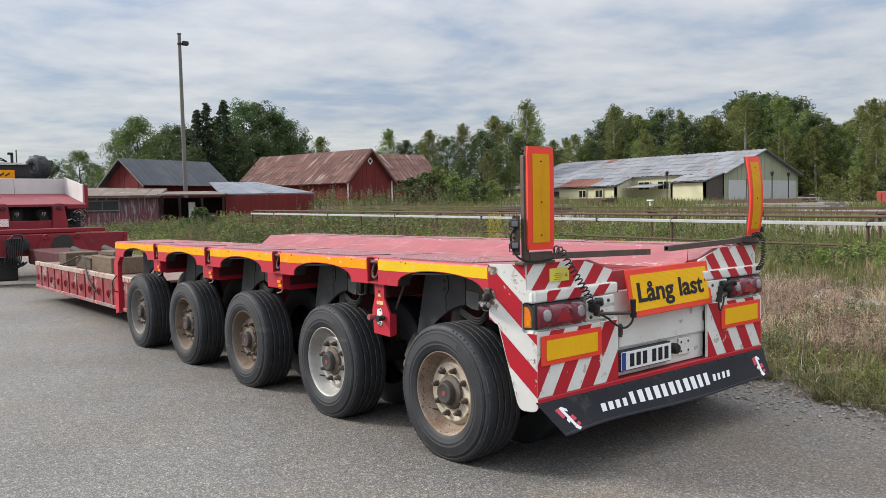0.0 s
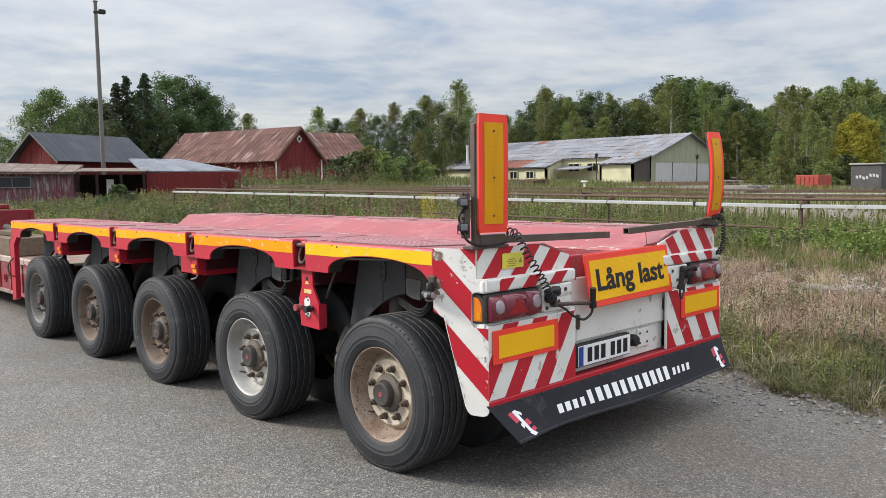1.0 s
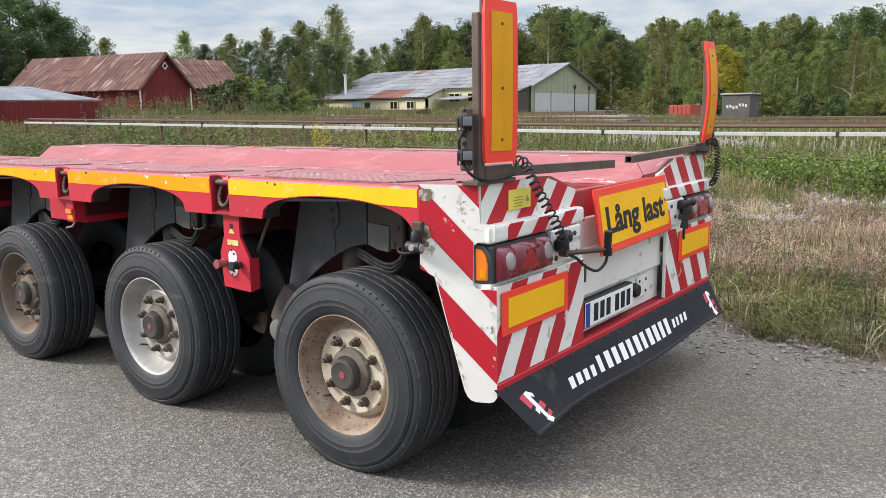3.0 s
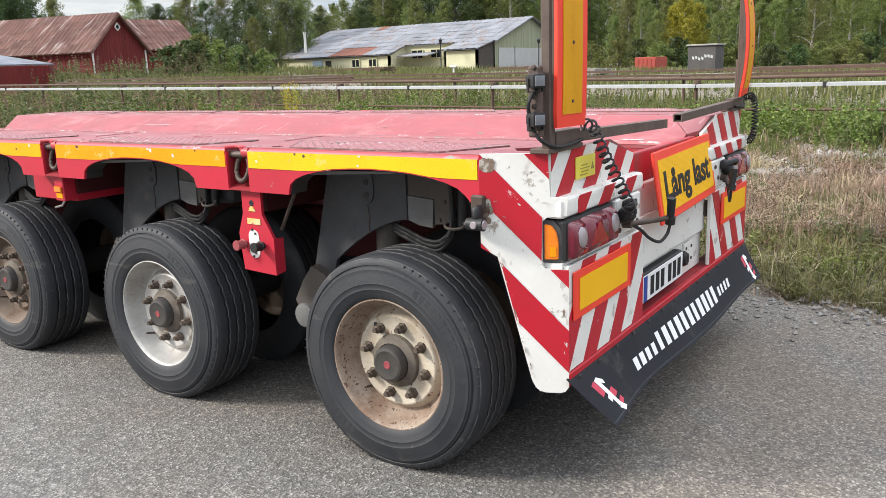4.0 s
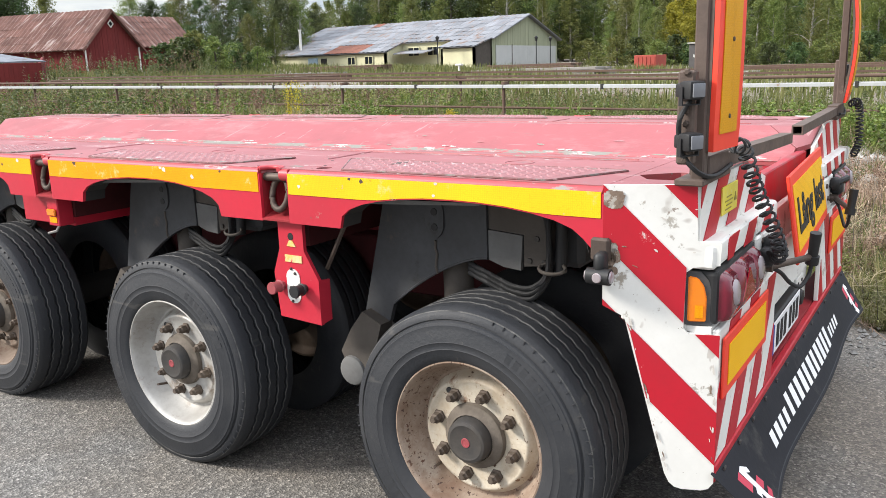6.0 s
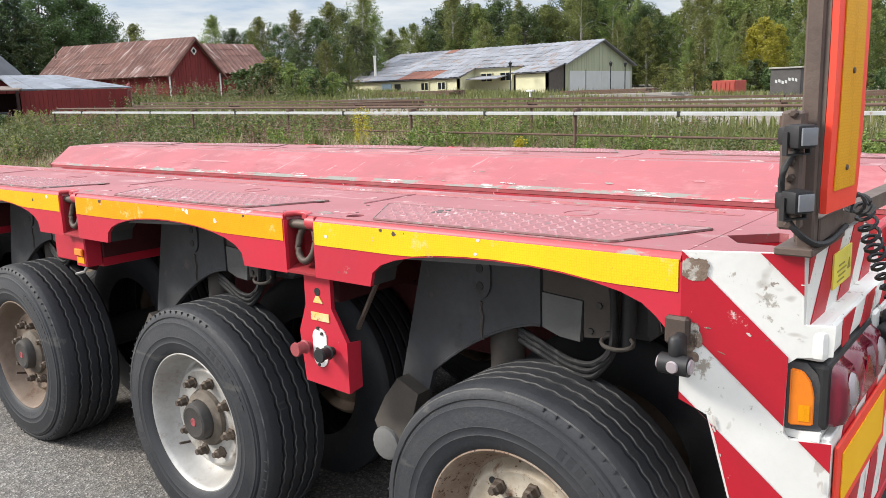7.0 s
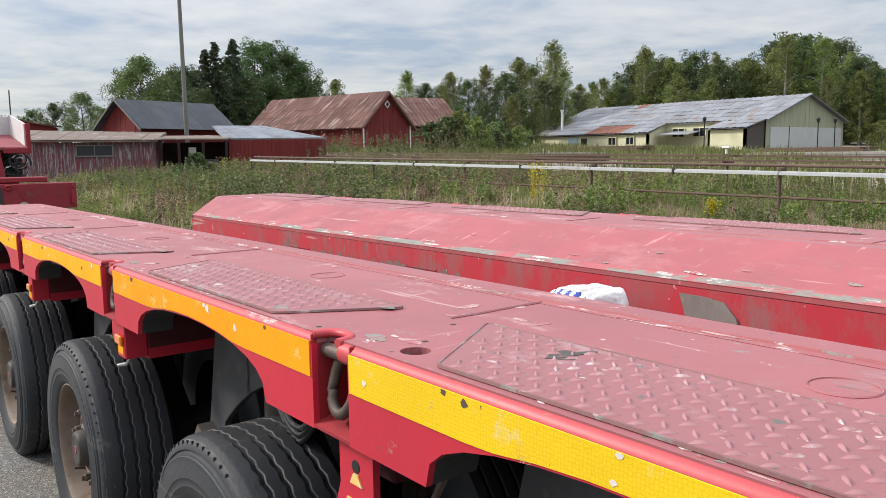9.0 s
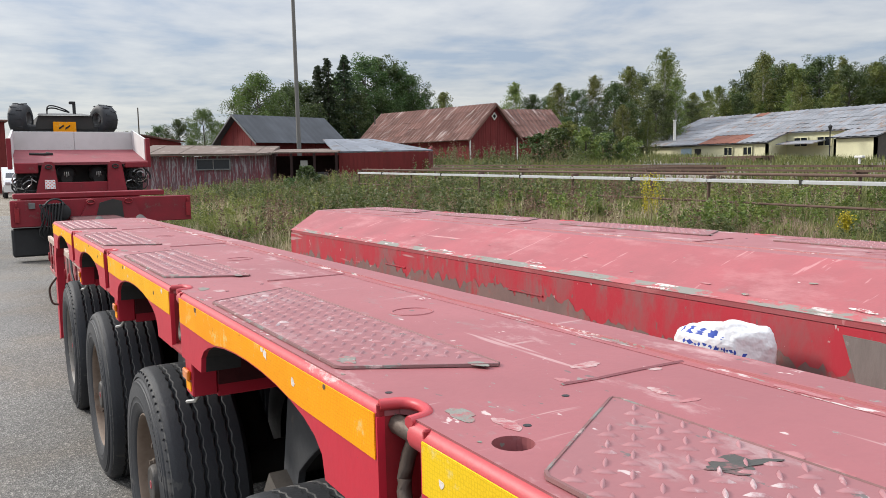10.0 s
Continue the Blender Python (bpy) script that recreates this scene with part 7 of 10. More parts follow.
for y in rows_y:
    ex = float(edge_x(y)) + rng.uniform(-0.04, 0.04)
    vs += [(-70.0, y, 0.0), (-8.0, y, 0.0), (0.0, y, 0.0), (ex - 0.12, y, 0.0), (ex, y, -0.012), (ex + 0.03, y, -0.06)]
for i in range(len(rows_y) - 1):
    for j in range(5):
        a = i * 6 + j
        fs.append((a, a + 1, a + 7, a + 6))
me = bpy.data.meshes.new("road")
me.from_pydata(vs, [], fs)
me.materials.append(asphalt)
tagged(new("road", me), "worn grey asphalt yard with pale stone chips", "asphalt", kind="structure")


# ---- foliage ----
def foliage(name, stops, rough=0.55, vary=0.25):
    m = bpy.data.materials.new(name)
    m.use_nodes = True
    n, l = m.node_tree.nodes, m.node_tree.links
    b = n["Principled BSDF"]
    g = n.new("ShaderNodeNewGeometry")
    r = n.new("ShaderNodeValToRGB")
    l.new(g.outputs["Random Per Island"], r.inputs[0])
    e = r.color_ramp.elements
    e[0].position, e[0].color = 0.0, (*stops[0], 1)
    e[1].position, e[1].color = 1.0, (*stops[-1], 1)
    for i, c in enumerate(stops[1:-1]):
        e.new((i + 1) / (len(stops) - 1)).color = (*c, 1)
    oi = n.new("ShaderNodeObjectInfo")
    hs = n.new("ShaderNodeHueSaturation")
    for sock, lo, hi in (("Hue", 0.5 - 0.035 * vary * 4, 0.5 + 0.02 * vary * 4), ("Value", 1 - vary, 1 + vary)):
        mr = n.new("ShaderNodeMapRange")
        mr.inputs[3].default_value, mr.inputs[4].default_value = lo, hi
        l.new(oi.outputs["Random"], mr.inputs[0])
        l.new(mr.outputs[0], hs.inputs[sock])
    l.new(r.outputs[0], hs.inputs["Color"])
    l.new(hs.outputs[0], b.inputs["Base Color"])
    b.inputs["Roughness"].default_value = rough
    tr = n.new("ShaderNodeBsdfTranslucent")
    l.new(hs.outputs[0], tr.inputs[0])
    mx = n.new("ShaderNodeMixShader")
    mx.inputs[0].default_value = 0.3
    l.new(b.outputs[0], mx.inputs[1])
    l.new(tr.outputs[0], mx.inputs[2])
    l.new(mx.outputs[0], n["Material Output"].inputs[0])
    return m


leaf_green = foliage("broadleaf_foliage", [(0.0381, 0.0672, 0.0202), (0.0605, 0.101, 0.0269), (0.0918, 0.134, 0.0347)])
leaf_fresh = foliage("fresh_broadleaf_foliage", [(0.058, 0.098, 0.022), (0.088, 0.140, 0.030), (0.130, 0.180, 0.040)], 0.55, 0.1)
leaf_birch = foliage("birch_foliage", [(0.0784, 0.114, 0.028), (0.137, 0.175, 0.0392), (0.207, 0.23, 0.0538)])
leaf_dark = foliage("spruce_foliage", [(0.030, 0.054, 0.026), (0.045, 0.074, 0.033), (0.066, 0.098, 0.044)])
leaf_yellow = foliage("yellow_autumn_foliage", [(0.27, 0.25, 0.022), (0.38, 0.33, 0.03), (0.20, 0.215, 0.03)], 0.55, 0.0)
bark = surface("tree_bark", (0.10, 0.085, 0.07), (0.05, 0.042, 0.035), rough=0.9, scale=4, fine=30, bump=0.5, stretch=(4, 4, 0.6))
birch_bark = surface("pale_birch_bark", (0.42, 0.40, 0.36), (0.20, 0.18, 0.16), rough=0.8, scale=3, fine=20, bump=0.3, wear=(0.06, 0.055, 0.05), wear_at=0.6, wear_scale=3)


def leaf_mesh(name, centres, sizes, rng, droop=0.0):
    """A mesh of many small folded leaf sprays at the given places."""
    n = len(centres)
    d = rng.normal(size=(n, 3))
    d[:, 2] = d[:, 2] * 0.6 - droop
    d /= np.linalg.norm(d, axis=1)[:, None]
    r = rng.normal(size=(n, 3))
    s = np.cross(d, r)
    s /= np.linalg.norm(s, axis=1)[:, None]
    k = np.cross(d, s)
    sz = sizes[:, None]
    a = centres - d * sz * 0.5
    b = centres + s * sz * 0.32 + k * sz * 0.10
    c = centres + d * sz * 0.5
    e = centres - s * sz * 0.32 + k * sz * 0.10
    v = np.stack([a, b, c, e], 1).reshape(-1, 3)
    i = np.arange(n)[:, None] * 4
    f = np.concatenate([np.concatenate([i, i + 1, i + 2], 1), np.concatenate([i, i + 2, i + 3], 1)])
    m = bpy.data.meshes.new(name)
    m.vertices.add(len(v))
    m.vertices.foreach_set("co", v.astype(np.float32).ravel())
    m.loops.add(len(f) * 3)
    m.loops.foreach_set("vertex_index", f.astype(np.int32).ravel())
    m.polygons.add(len(f))
    m.polygons.foreach_set("loop_start", np.arange(len(f), dtype=np.int32) * 3)
    m.update(calc_edges=True)
    return m


def make_tree(kind, seed, h):
    """One tree standing at the origin: trunk with limbs, and a crown of many small sprays. Height h."""
    rng = np.random.RandomState(seed)
    bm = bm_new()
    lean = rng.uniform(-0.03, 0.03, 2) * h
    axis = [Vector((lean[0] * t * t, lean[1] * t * t, h * t * (0.96 if kind == "spruce" else 0.85))) for t in np.linspace(0, 1, 8)]
    r0 = 0.016 * h + 0.05
    tube(bm, axis, [r0 * (1 - 0.9 * t) + 0.015 for t in np.linspace(0, 1, 8)], 7)
    clumps = []
    if kind == "spruce":
        tiers = int(h * 4.2)
        for i in range(tiers):
            t = 0.10 + 0.9 * i / tiers
            R = 0.36 * h * (1 - t) ** 0.85 + 0.10
            for j in range(max(3, int(5 * (1 - t) + 2))):
                a = rng.uniform(0, 2 * math.pi)
                rr = R * rng.uniform(0.45, 1.2)
                for q in (0.35, 0.65, 0.95):
                    clumps.append((rr * q * math.cos(a), rr * q * math.sin(a), h * t - 0.30 * rr * q + rng.uniform(-0.22, 0.22), 0.22 + 0.10 * (1 - q)))
        per, leaf = 16, 0.25
    else:
        n_limb, fan, rise, base_t = {"oak": (48, 0.335, 0.16, 0.08), "birch": (58, 0.315, 0.10, 0.06), "poplar": (58, 0.24, 0.13, 0.05), "bush": (16, 0.50, 0.20, 0.02)}[kind]
        wob = rng.uniform(0, 6.3, 3)
        for i in range(n_limb):
            f = (i + rng.uniform(0, 1)) / n_limb      # 0 at the lowest limb, 1 at the top
            a = i * 2.4 + rng.uniform(-0.5, 0.5)
            if kind in ("oak", "bush"):
                R = fan * h * max(0.12, math.sin(math.pi * (0.20 + 0.76 * f))) ** 0.7
            else:
                R = fan * h * 1.25 * (f + 0.10) ** 0.35 * max(0.03, 1 - f) ** 0.62
            R *= rng.uniform(0.72, 1.0) * (1 + 0.22 * math.sin(a * 2 + wob[0] + 5 * f) + 0.12 * math.sin(a * 3 + wob[1] - 9 * f))
            z1 = h * (base_t + (0.985 - base_t) * f)
            p1 = Vector((R * math.cos(a) + lean[0] * f * f, R * math.sin(a) + lean[1] * f * f, z1))
            ft = max(0.04, (z1 / h - rise * (1 - 0.5 * f)) / (0.96 if kind == "spruce" else 0.85))
            k_ = min(ft, 0.999) * 7
            p0 = axis[int(k_)].lerp(axis[min(7, int(k_) + 1)], k_ - int(k_))
            if i % (2 if kind in ("oak", "bush") else 3) == 0:
                mid = (p0 + p1) / 2 + Vector((0, 0, 0.03 * h))
                tube(bm, curve_pts([p0, mid, p1], 2), [r0 * 0.26, r0 * 0.2, r0 * 0.15, r0 * 0.1, r0 * 0.04], 4)
            for q in {"oak": (0.42, 0.6, 0.76, 0.9, 1.0), "birch": (0.35, 0.6, 0.82, 1.0), "poplar": (0.4, 0.7, 1.0), "bush": (0.4, 0.65, 0.85, 1.0)}[kind]:
                base = p0.lerp(p1, q)
                sp = {"oak": 0.034, "birch": 0.017, "poplar": 0.016, "bush": 0.08}[kind] * h
                o = np.clip(rng.normal(size=3), -1.5, 1.5) * sp
                cr = {"oak": 0.058, "birch": 0.048, "poplar": 0.042, "bush": 0.11}[kind] * h * rng.uniform(0.65, 1.35) * (1 - 0.25 * f)
                clumps.append((base.x + o[0], base.y + o[1], min(h, base.z + o[2] * 0.7 - (0.012 * h * q if kind == "birch" else 0)), cr))
        for k in range(7):
            o = rng.normal(size=3) * (0.02 if kind in ("oak", "bush") else 0.008) * h
            clumps.append((lean[0] + o[0], lean[1] + o[1], h * rng.uniform(0.88, 0.99), 0.030 * h if kind in ("oak", "bush") else 0.017 * h))
        per, leaf = {"oak": (68, 0.20), "birch": (58, 0.175), "poplar": (62, 0.155), "bush": (60, 0.14)}[kind]
    cl = np.array(clumps)
    pts = np.repeat(cl, per, axis=0)
    off = rng.normal(size=(len(pts), 3))
    off /= np.linalg.norm(off, axis=1)[:, None]
    off *= pts[:, 3:4] * rng.uniform(0.05, 1.0, (len(pts), 1)) ** 0.5 * 1.25
    if kind == "spruce":
        off[:, 2] *= 0.5
    cen = pts[:, :3] + off
    cen[:, 2] = np.clip(cen[:, 2], 0.05 * h, h * 1.02)
    sizes = leaf * rng.uniform(0.6, 1.35, len(cen))
    return bm, leaf_mesh("crown", cen, sizes, rng, 0.15 if kind in ("birch", "spruce") else 0.0)


def tree_thing(kind, seed, h, label, leafmat, barkmat=None, name="tree", group=""):
    root = thing(name, (0, 0, 0), label, "tree" if kind != "bush" else "bush", group)
    bm, crown = make_tree(kind, seed, h)
    part("trunk", bm, barkmat or bark, root, smooth=60)
    crown.materials.append(leafmat)
    ob = new("crown", crown)
    ob.parent = root
    return root


def plant(root, x, y, s=1.0, turn=0.0):
    s = s / root.scale.x      # a copy takes over the first one's own scale
    return copy_thing(root, Matrix.Translation((x, y, ground_z(x, y) - 0.05)) @ Matrix.Rotation(turn, 4, "Z") @ Matrix.Diagonal((s, s, s, 1)))


def first(root, x, y, s=1.0, turn=0.0):
    root.matrix_basis = Matrix.Translation((x, y, ground_z(x, y) - 0.05)) @ Matrix.Rotation(turn, 4, "Z") @ Matrix.Diagonal((s, s, s, 1))
    return root


EYE_X, EYE_Y = -2.7, -2.4      # the yard's corner from which the bearings below are counted


def bearing(az, r):
    return EYE_X + r * math.sin(radians(az)), EYE_Y + r * math.cos(radians(az))


KINDS = {
    "oak_a": ("oak", 11, 12.0, "broad green deciduous tree with a dense crown", leaf_green, None),
    "oak_b": ("oak", 12, 11.0, "broad green deciduous tree with a dense crown", leaf_green, None),
    "spruce_a": ("spruce", 13, 13.0, "dark green spruce with a pointed top", leaf_dark, None),
    "spruce_b": ("spruce", 14, 12.0, "dark green spruce with a pointed top", leaf_dark, None),
    "oak_c": ("oak", 31, 12.0, "round bright green deciduous tree", leaf_fresh, None),
    "birch_a": ("birch", 15, 12.0, "slender birch with light green leaves", leaf_birch, birch_bark),
    "birch_b": ("birch", 16, 11.0, "slender birch with light green leaves", leaf_birch, birch_bark),
    "poplar_a": ("poplar", 17, 12.0, "tall narrow aspen with light green leaves", leaf_birch, birch_bark),
    "birch_y": ("birch", 18, 8.0, "young birch with yellow autumn leaves", leaf_yellow, birch_bark),
    "bush_a": ("bush", 19, 2.6, "dense green wild bush", leaf_birch, None),
    "bush_b": ("bush", 20, 2.0, "dense green wild bush", leaf_green, None),
}
made_trees = {}
trng = random.Random(21)


def grow(kind, az, r, height):
    """A tree of a kind at a bearing and distance from the yard, with its own height."""
    k, seed, h0, label, lm, bk = KINDS[kind]
    x, y = bearing(az, r)
    s = height / h0
    if kind not in made_trees:
        made_trees[kind] = first(tree_thing(k, seed, h0, label, lm, bk, "tree" if k != "bush" else "bush", "trees round the yard" if k != "bush" else "bushes"), x, y, s, trng.uniform(0, 6.3))
        return made_trees[kind]
    return plant(made_trees[kind], x, y, s, trng.uniform(0, 6.3))


def grow_to(kind, az, r, el):
    """A tree whose top stands at a given elevation over the yard's eye level."""
    x, y = bearing(az, r)
    return grow(kind, az, r, max(0.8, 1.5 + r * math.tan(radians(el)) - ground_z(x, y) + 0.05))


# grove behind the red house
for kind, az, r, el in (("oak_c", 18.6, 76, 6.4), ("oak_c", 17.7, 78, 5.6), ("oak_b", 20.2, 80, 5.5), ("oak_a", 20.9, 90, 5.9), ("oak_c", 14.9, 84, 4.1), ("oak_b", 13.2, 90, 3.4), ("oak_a", 12.0, 92, 3.0), ("oak_b", 15.9, 92, 3.1),
                        ("oak_b", 21.7, 90, 5.6), ("spruce_b", 22.4, 86, 6.9), ("spruce_a", 23.0, 86, 7.4), ("spruce_b", 24.2, 86, 7.6), ("oak_b", 23.6, 92, 6.2), ("oak_a", 25.5, 90, 7.5), ("oak_b", 26.6, 92, 7.4), ("oak_a", 27.6, 92, 6.9),
                        ("oak_b", 28.5, 92, 6.2), ("oak_a", 29.0, 94, 5.1), ("oak_a", 24.8, 86, 5.2), ("oak_b", 26.6, 88, 5.2), ("oak_a", 22.2, 84, 4.4), ("oak_b", 27.8, 90, 4.8), ("birch_b", 30.9, 98, 5.1),
                        ("oak_b", 10.0, 110, 2.6), ("oak_a", 8.0, 112, 2.4), ("oak_b", 19.4, 88, 4.6)):
    grow_to(kind, az, r, el)
# between barn and warehouse
for kind, az, r, el in (("birch_a", 35.6, 92, 5.6), ("oak_b", 34.8, 96, 3.9), ("oak_b", 37.0, 92, 4.7), ("birch_b", 38.8, 90, 5.5), ("oak_a", 38.0, 94, 4.6), ("oak_a", 40.0, 92, 5.0), ("birch_a", 41.3, 92, 5.9), ("oak_b", 42.4, 90, 5.3), ("birch_b", 43.3, 92, 6.4),
                        ("oak_a", 44.3, 90, 5.9), ("poplar_a", 45.7, 86, 7.5), ("poplar_a", 46.0, 90, 6.8), ("oak_b", 45.2, 84, 4.8), ("oak_a", 47.2, 96, 4.0), ("birch_b", 43.0, 80, 3.9), ("oak_b", 41.0, 82, 3.4), ("oak_a", 39.2, 84, 3.2), ("birch_a", 44.6, 78, 3.6)):
    grow_to(kind, az, r * (1.17 if az > 43.5 else 1.0), el)
for kind, az, r, h in (("bush_a", 40.5, 60, 2.6), ("bush_b", 41.8, 62, 2.2), ("bush_a", 43.2, 63, 2.0), ("bush_b", 38.6, 60, 2.6), ("bush_a", 39.4, 66, 3.2), ("bush_b", 37.4, 62, 2.2), ("bush_b", 21.4, 36, 0.8), ("bush_b", 22.4, 37, 1.2), ("bush_a", 23.3, 38, 0.8)):
    grow(kind, az, r, h)
# the long belt behind the warehouse and the yard
TOPS = ((47.2, 4.4), (49.3, 5.1), (50.6, 5.4), (52.0, 6.9), (53.3, 6.5), (54.5, 6.7), (56.9, 6.2), (58.2, 5.8), (59.5, 6.3), (60.5, 7.1), (62.9, 6.8), (64.3, 6.5), (65.4, 4.9), (66.1, 5.6), (67.5, 6.0), (68.8, 6.6), (69.8, 6.0), (71.5, 6.8), (73.6, 6.2), (77.0, 6.0), (80.0, 6.1), (86.0, 6.4), (98.0, 6.0))
for i in range(92):
    az = 47.2 + i * 0.54 + trng.uniform(-0.2, 0.2)
    top = float(np.interp(az, [a for a, _ in TOPS], [e for _, e in TOPS]))
    grow_to(trng.choice(("birch_a", "birch_b", "poplar_a", "birch_b", "birch_a", "oak_b", "oak_a")), az, trng.uniform(112, 132), top - trng.choice((0.0, 0.2, 0.5, 0.9)))
for i in range(46):
    grow_to(trng.choice(("poplar_a", "birch_b", "birch_a", "birch_b")), 50 + i * 1.02 + trng.uniform(-0.4, 0.4), trng.uniform(88, 98) + (18 if i < 17 else 0), trng.uniform(3.0, 4.9))
for i in range(46):
    grow(trng.choice(("bush_a", "bush_b", "bush_a")), 66 + i * 0.72 + trng.uniform(-0.3, 0.3), trng.uniform(78, 86), trng.uniform(1.2, 2.8))
for az, r, el in ((71.3, 87, 3.7), (72.0, 86, 4.3), (72.8, 88, 3.8), (72.4, 84, 3.0)):
    grow_to("birch_y", az, r, el)
for kind, az, r, el in (("birch_a", 70.2, 84, 3.4), ("birch_b", 74.2, 83, 3.2), ("poplar_a", 69.2, 86, 4.2), ("birch_b", 75.3, 85, 3.9), ("poplar_a", 46.4, 99, 5.6), ("poplar_a", 51.9, 114, 6.9), ("poplar_a", 60.6, 112, 7.1), ("poplar_a", 62.7, 112, 6.9)):
    grow_to(kind, az, r, el)


# ---- buildings ----
# shelter's boards and posts: its inner shade is put into the colour
dark_boards = surface("shade_dark_boards", (0.03, 0.014, 0.013), (0.02, 0.012, 0.011), rough=0.9, scale=2)
red_boards = surface("faded_red_boards", (0.155, 0.021, 0.020), (0.10, 0.018, 0.017), rough=0.85, scale=1.2, fine=9, bump=0.2, stretch=(3, 3, 0.5))
bare_boards = surface("flaking_red_and_grey_boards", (0.15, 0.028, 0.038), (0.12, 0.085, 0.09), rough=0.9, scale=2.2, fine=12, bump=0.2, amount=1.0, stretch=(4.0, 4.0, 0.35), drag=(5, 5, 0.5), wear=(0.25, 0.23, 0.235), wear_at=0.52, wear_scale=2.0, wear_soft=0.05, wear2=(0.22, 0.03, 0.04), wear2_at=0.58)
grey_sheet = surface("grey_sheet_roof", (0.064, 0.069, 0.078), (0.046, 0.049, 0.054), rough=0.65, scale=1.0, fine=12, spread=0.12)
tin_sheet = surface("bright_tin_roof", (0.20, 0.215, 0.24), (0.13, 0.138, 0.155), rough=0.45, metal=0.2, scale=1.2, spread=0.2, wear=(0.10, 0.075, 0.06), wear_at=0.55, wear_scale=1.1, wear_soft=0.1)
rust_roof = surface("rusty_red_roof_sheets", (0.150, 0.074, 0.058), (0.085, 0.043, 0.036), rough=0.8, scale=1.6, fine=10, spread=0.22, drag=(0.22, 3.2, 0.22), wear=(0.34, 0.27, 0.245), wear_at=0.545, wear_scale=1.5, wear_soft=0.10, wear2=(0.085, 0.038, 0.03), wear2_at=0.57)
rust_roof_cross = surface("rusty_red_cross_roof_sheets", (0.150, 0.074, 0.058), (0.085, 0.043, 0.036), rough=0.8, scale=1.6, fine=10, spread=0.22, drag=(3.2, 0.22, 0.22), wear=(0.34, 0.27, 0.245), wear_at=0.545, wear_scale=1.5, wear_soft=0.10, wear2=(0.085, 0.038, 0.03), wear2_at=0.57)
pale_roof = surface("pale_weathered_roof_sheets", (0.21, 0.218, 0.235), (0.14, 0.145, 0.157), rough=0.65, scale=0.6, fine=8, spread=0.16, drag=(1, 2.2, 1), wear=(0.18, 0.125, 0.10), wear_at=0.53, wear_scale=0.7, wear_soft=0.1, wear2=(0.30, 0.31, 0.325), wear2_at=0.60)
rust_patch_roof = surface("rust_red_roof_sheets", (0.19, 0.075, 0.05), (0.14, 0.06, 0.042), rough=0.8, scale=1, spread=0.15)
old_roof = surface("weathered_felt_roof", (0.165, 0.125, 0.105), (0.11, 0.087, 0.072), rough=0.9, scale=1.2, fine=8, bump=0.3, wear=(0.30, 0.25, 0.22), wear_at=0.55, wear_scale=1.2, wear_soft=0.1)
cream_wall = surface("pale_yellow_plaster", (0.62, 0.60, 0.40), (0.50, 0.48, 0.32), rough=0.9, scale=0.8, fine=8, bump=0.1, wear=(0.40, 0.38, 0.28), wear_at=0.62, wear_scale=0.8, wear_soft=0.1)
green_gable = surface("grey_green_gable_boards", (0.34, 0.36, 0.25), (0.27, 0.29, 0.20), rough=0.9, scale=1, stretch=(2, 2, 0.3))
grey_gate = surface("pale_grey_gate", (0.50, 0.51, 0.50), (0.42, 0.43, 0.42), rough=0.7, scale=1)
white_trim = surface("white_trim_paint", (0.72, 0.71, 0.68), (0.6, 0.59, 0.56), rough=0.6, scale=2)
dark_hole = surface("dark_interior", (0.040, 0.038, 0.034), rough=0.9, bump=0)
window_glass = surface("dark_window_glass", (0.02, 0.024, 0.028), rough=0.08, rough2=0.12, bump=0)
concrete = surface("pale_concrete", (0.34, 0.33, 0.30), (0.25, 0.24, 0.22), rough=0.9, scale=2, fine=25, bump=0.25, wear=(0.16, 0.15, 0.12), wear_at=0.62, wear_scale=2)


def window(parent, p, u, n, w, h, panes=2, mat=None):
    """A framed window on a wall: p its lower corner, u along the wall, n outward."""
    p, u, n = Vector(p), Vector(u).normalized(), Vector(n).normalized()
    zz = Vector((0, 0, 1))
    bm = bm_new()
    f = 0.065
    for a, b, c, d in ((0, w, 0, f), (0, w, h - f, h), (0, f, f, h - f), (w - f, w, f, h - f)):
        slab(bm, [p + u * a + zz * c, p + u * b + zz * c, p + u * b + zz * d, p + u * a + zz * d], n * 0.07)
    for k in range(1, panes):
        x = w * k / panes
        slab(bm, [p + u * (x - 0.022) + zz * f, p + u * (x + 0.022) + zz * f, p + u * (x + 0.022) + zz * (h - f), p + u * (x - 0.022) + zz * (h - f)], n * 0.06)
    wob = part("window", bm, mat or white_trim, parent, "framed window" if mat else "white-framed window")
    bm = bm_new()
    slab(bm, [p + u * f + zz * f, p + u * (w - f) + zz * f, p + u * (w - f) + zz * (h - f), p + u * f + zz * (h - f)], n * 0.02)
    part("pane", bm, window_glass, wob, "dark pane")


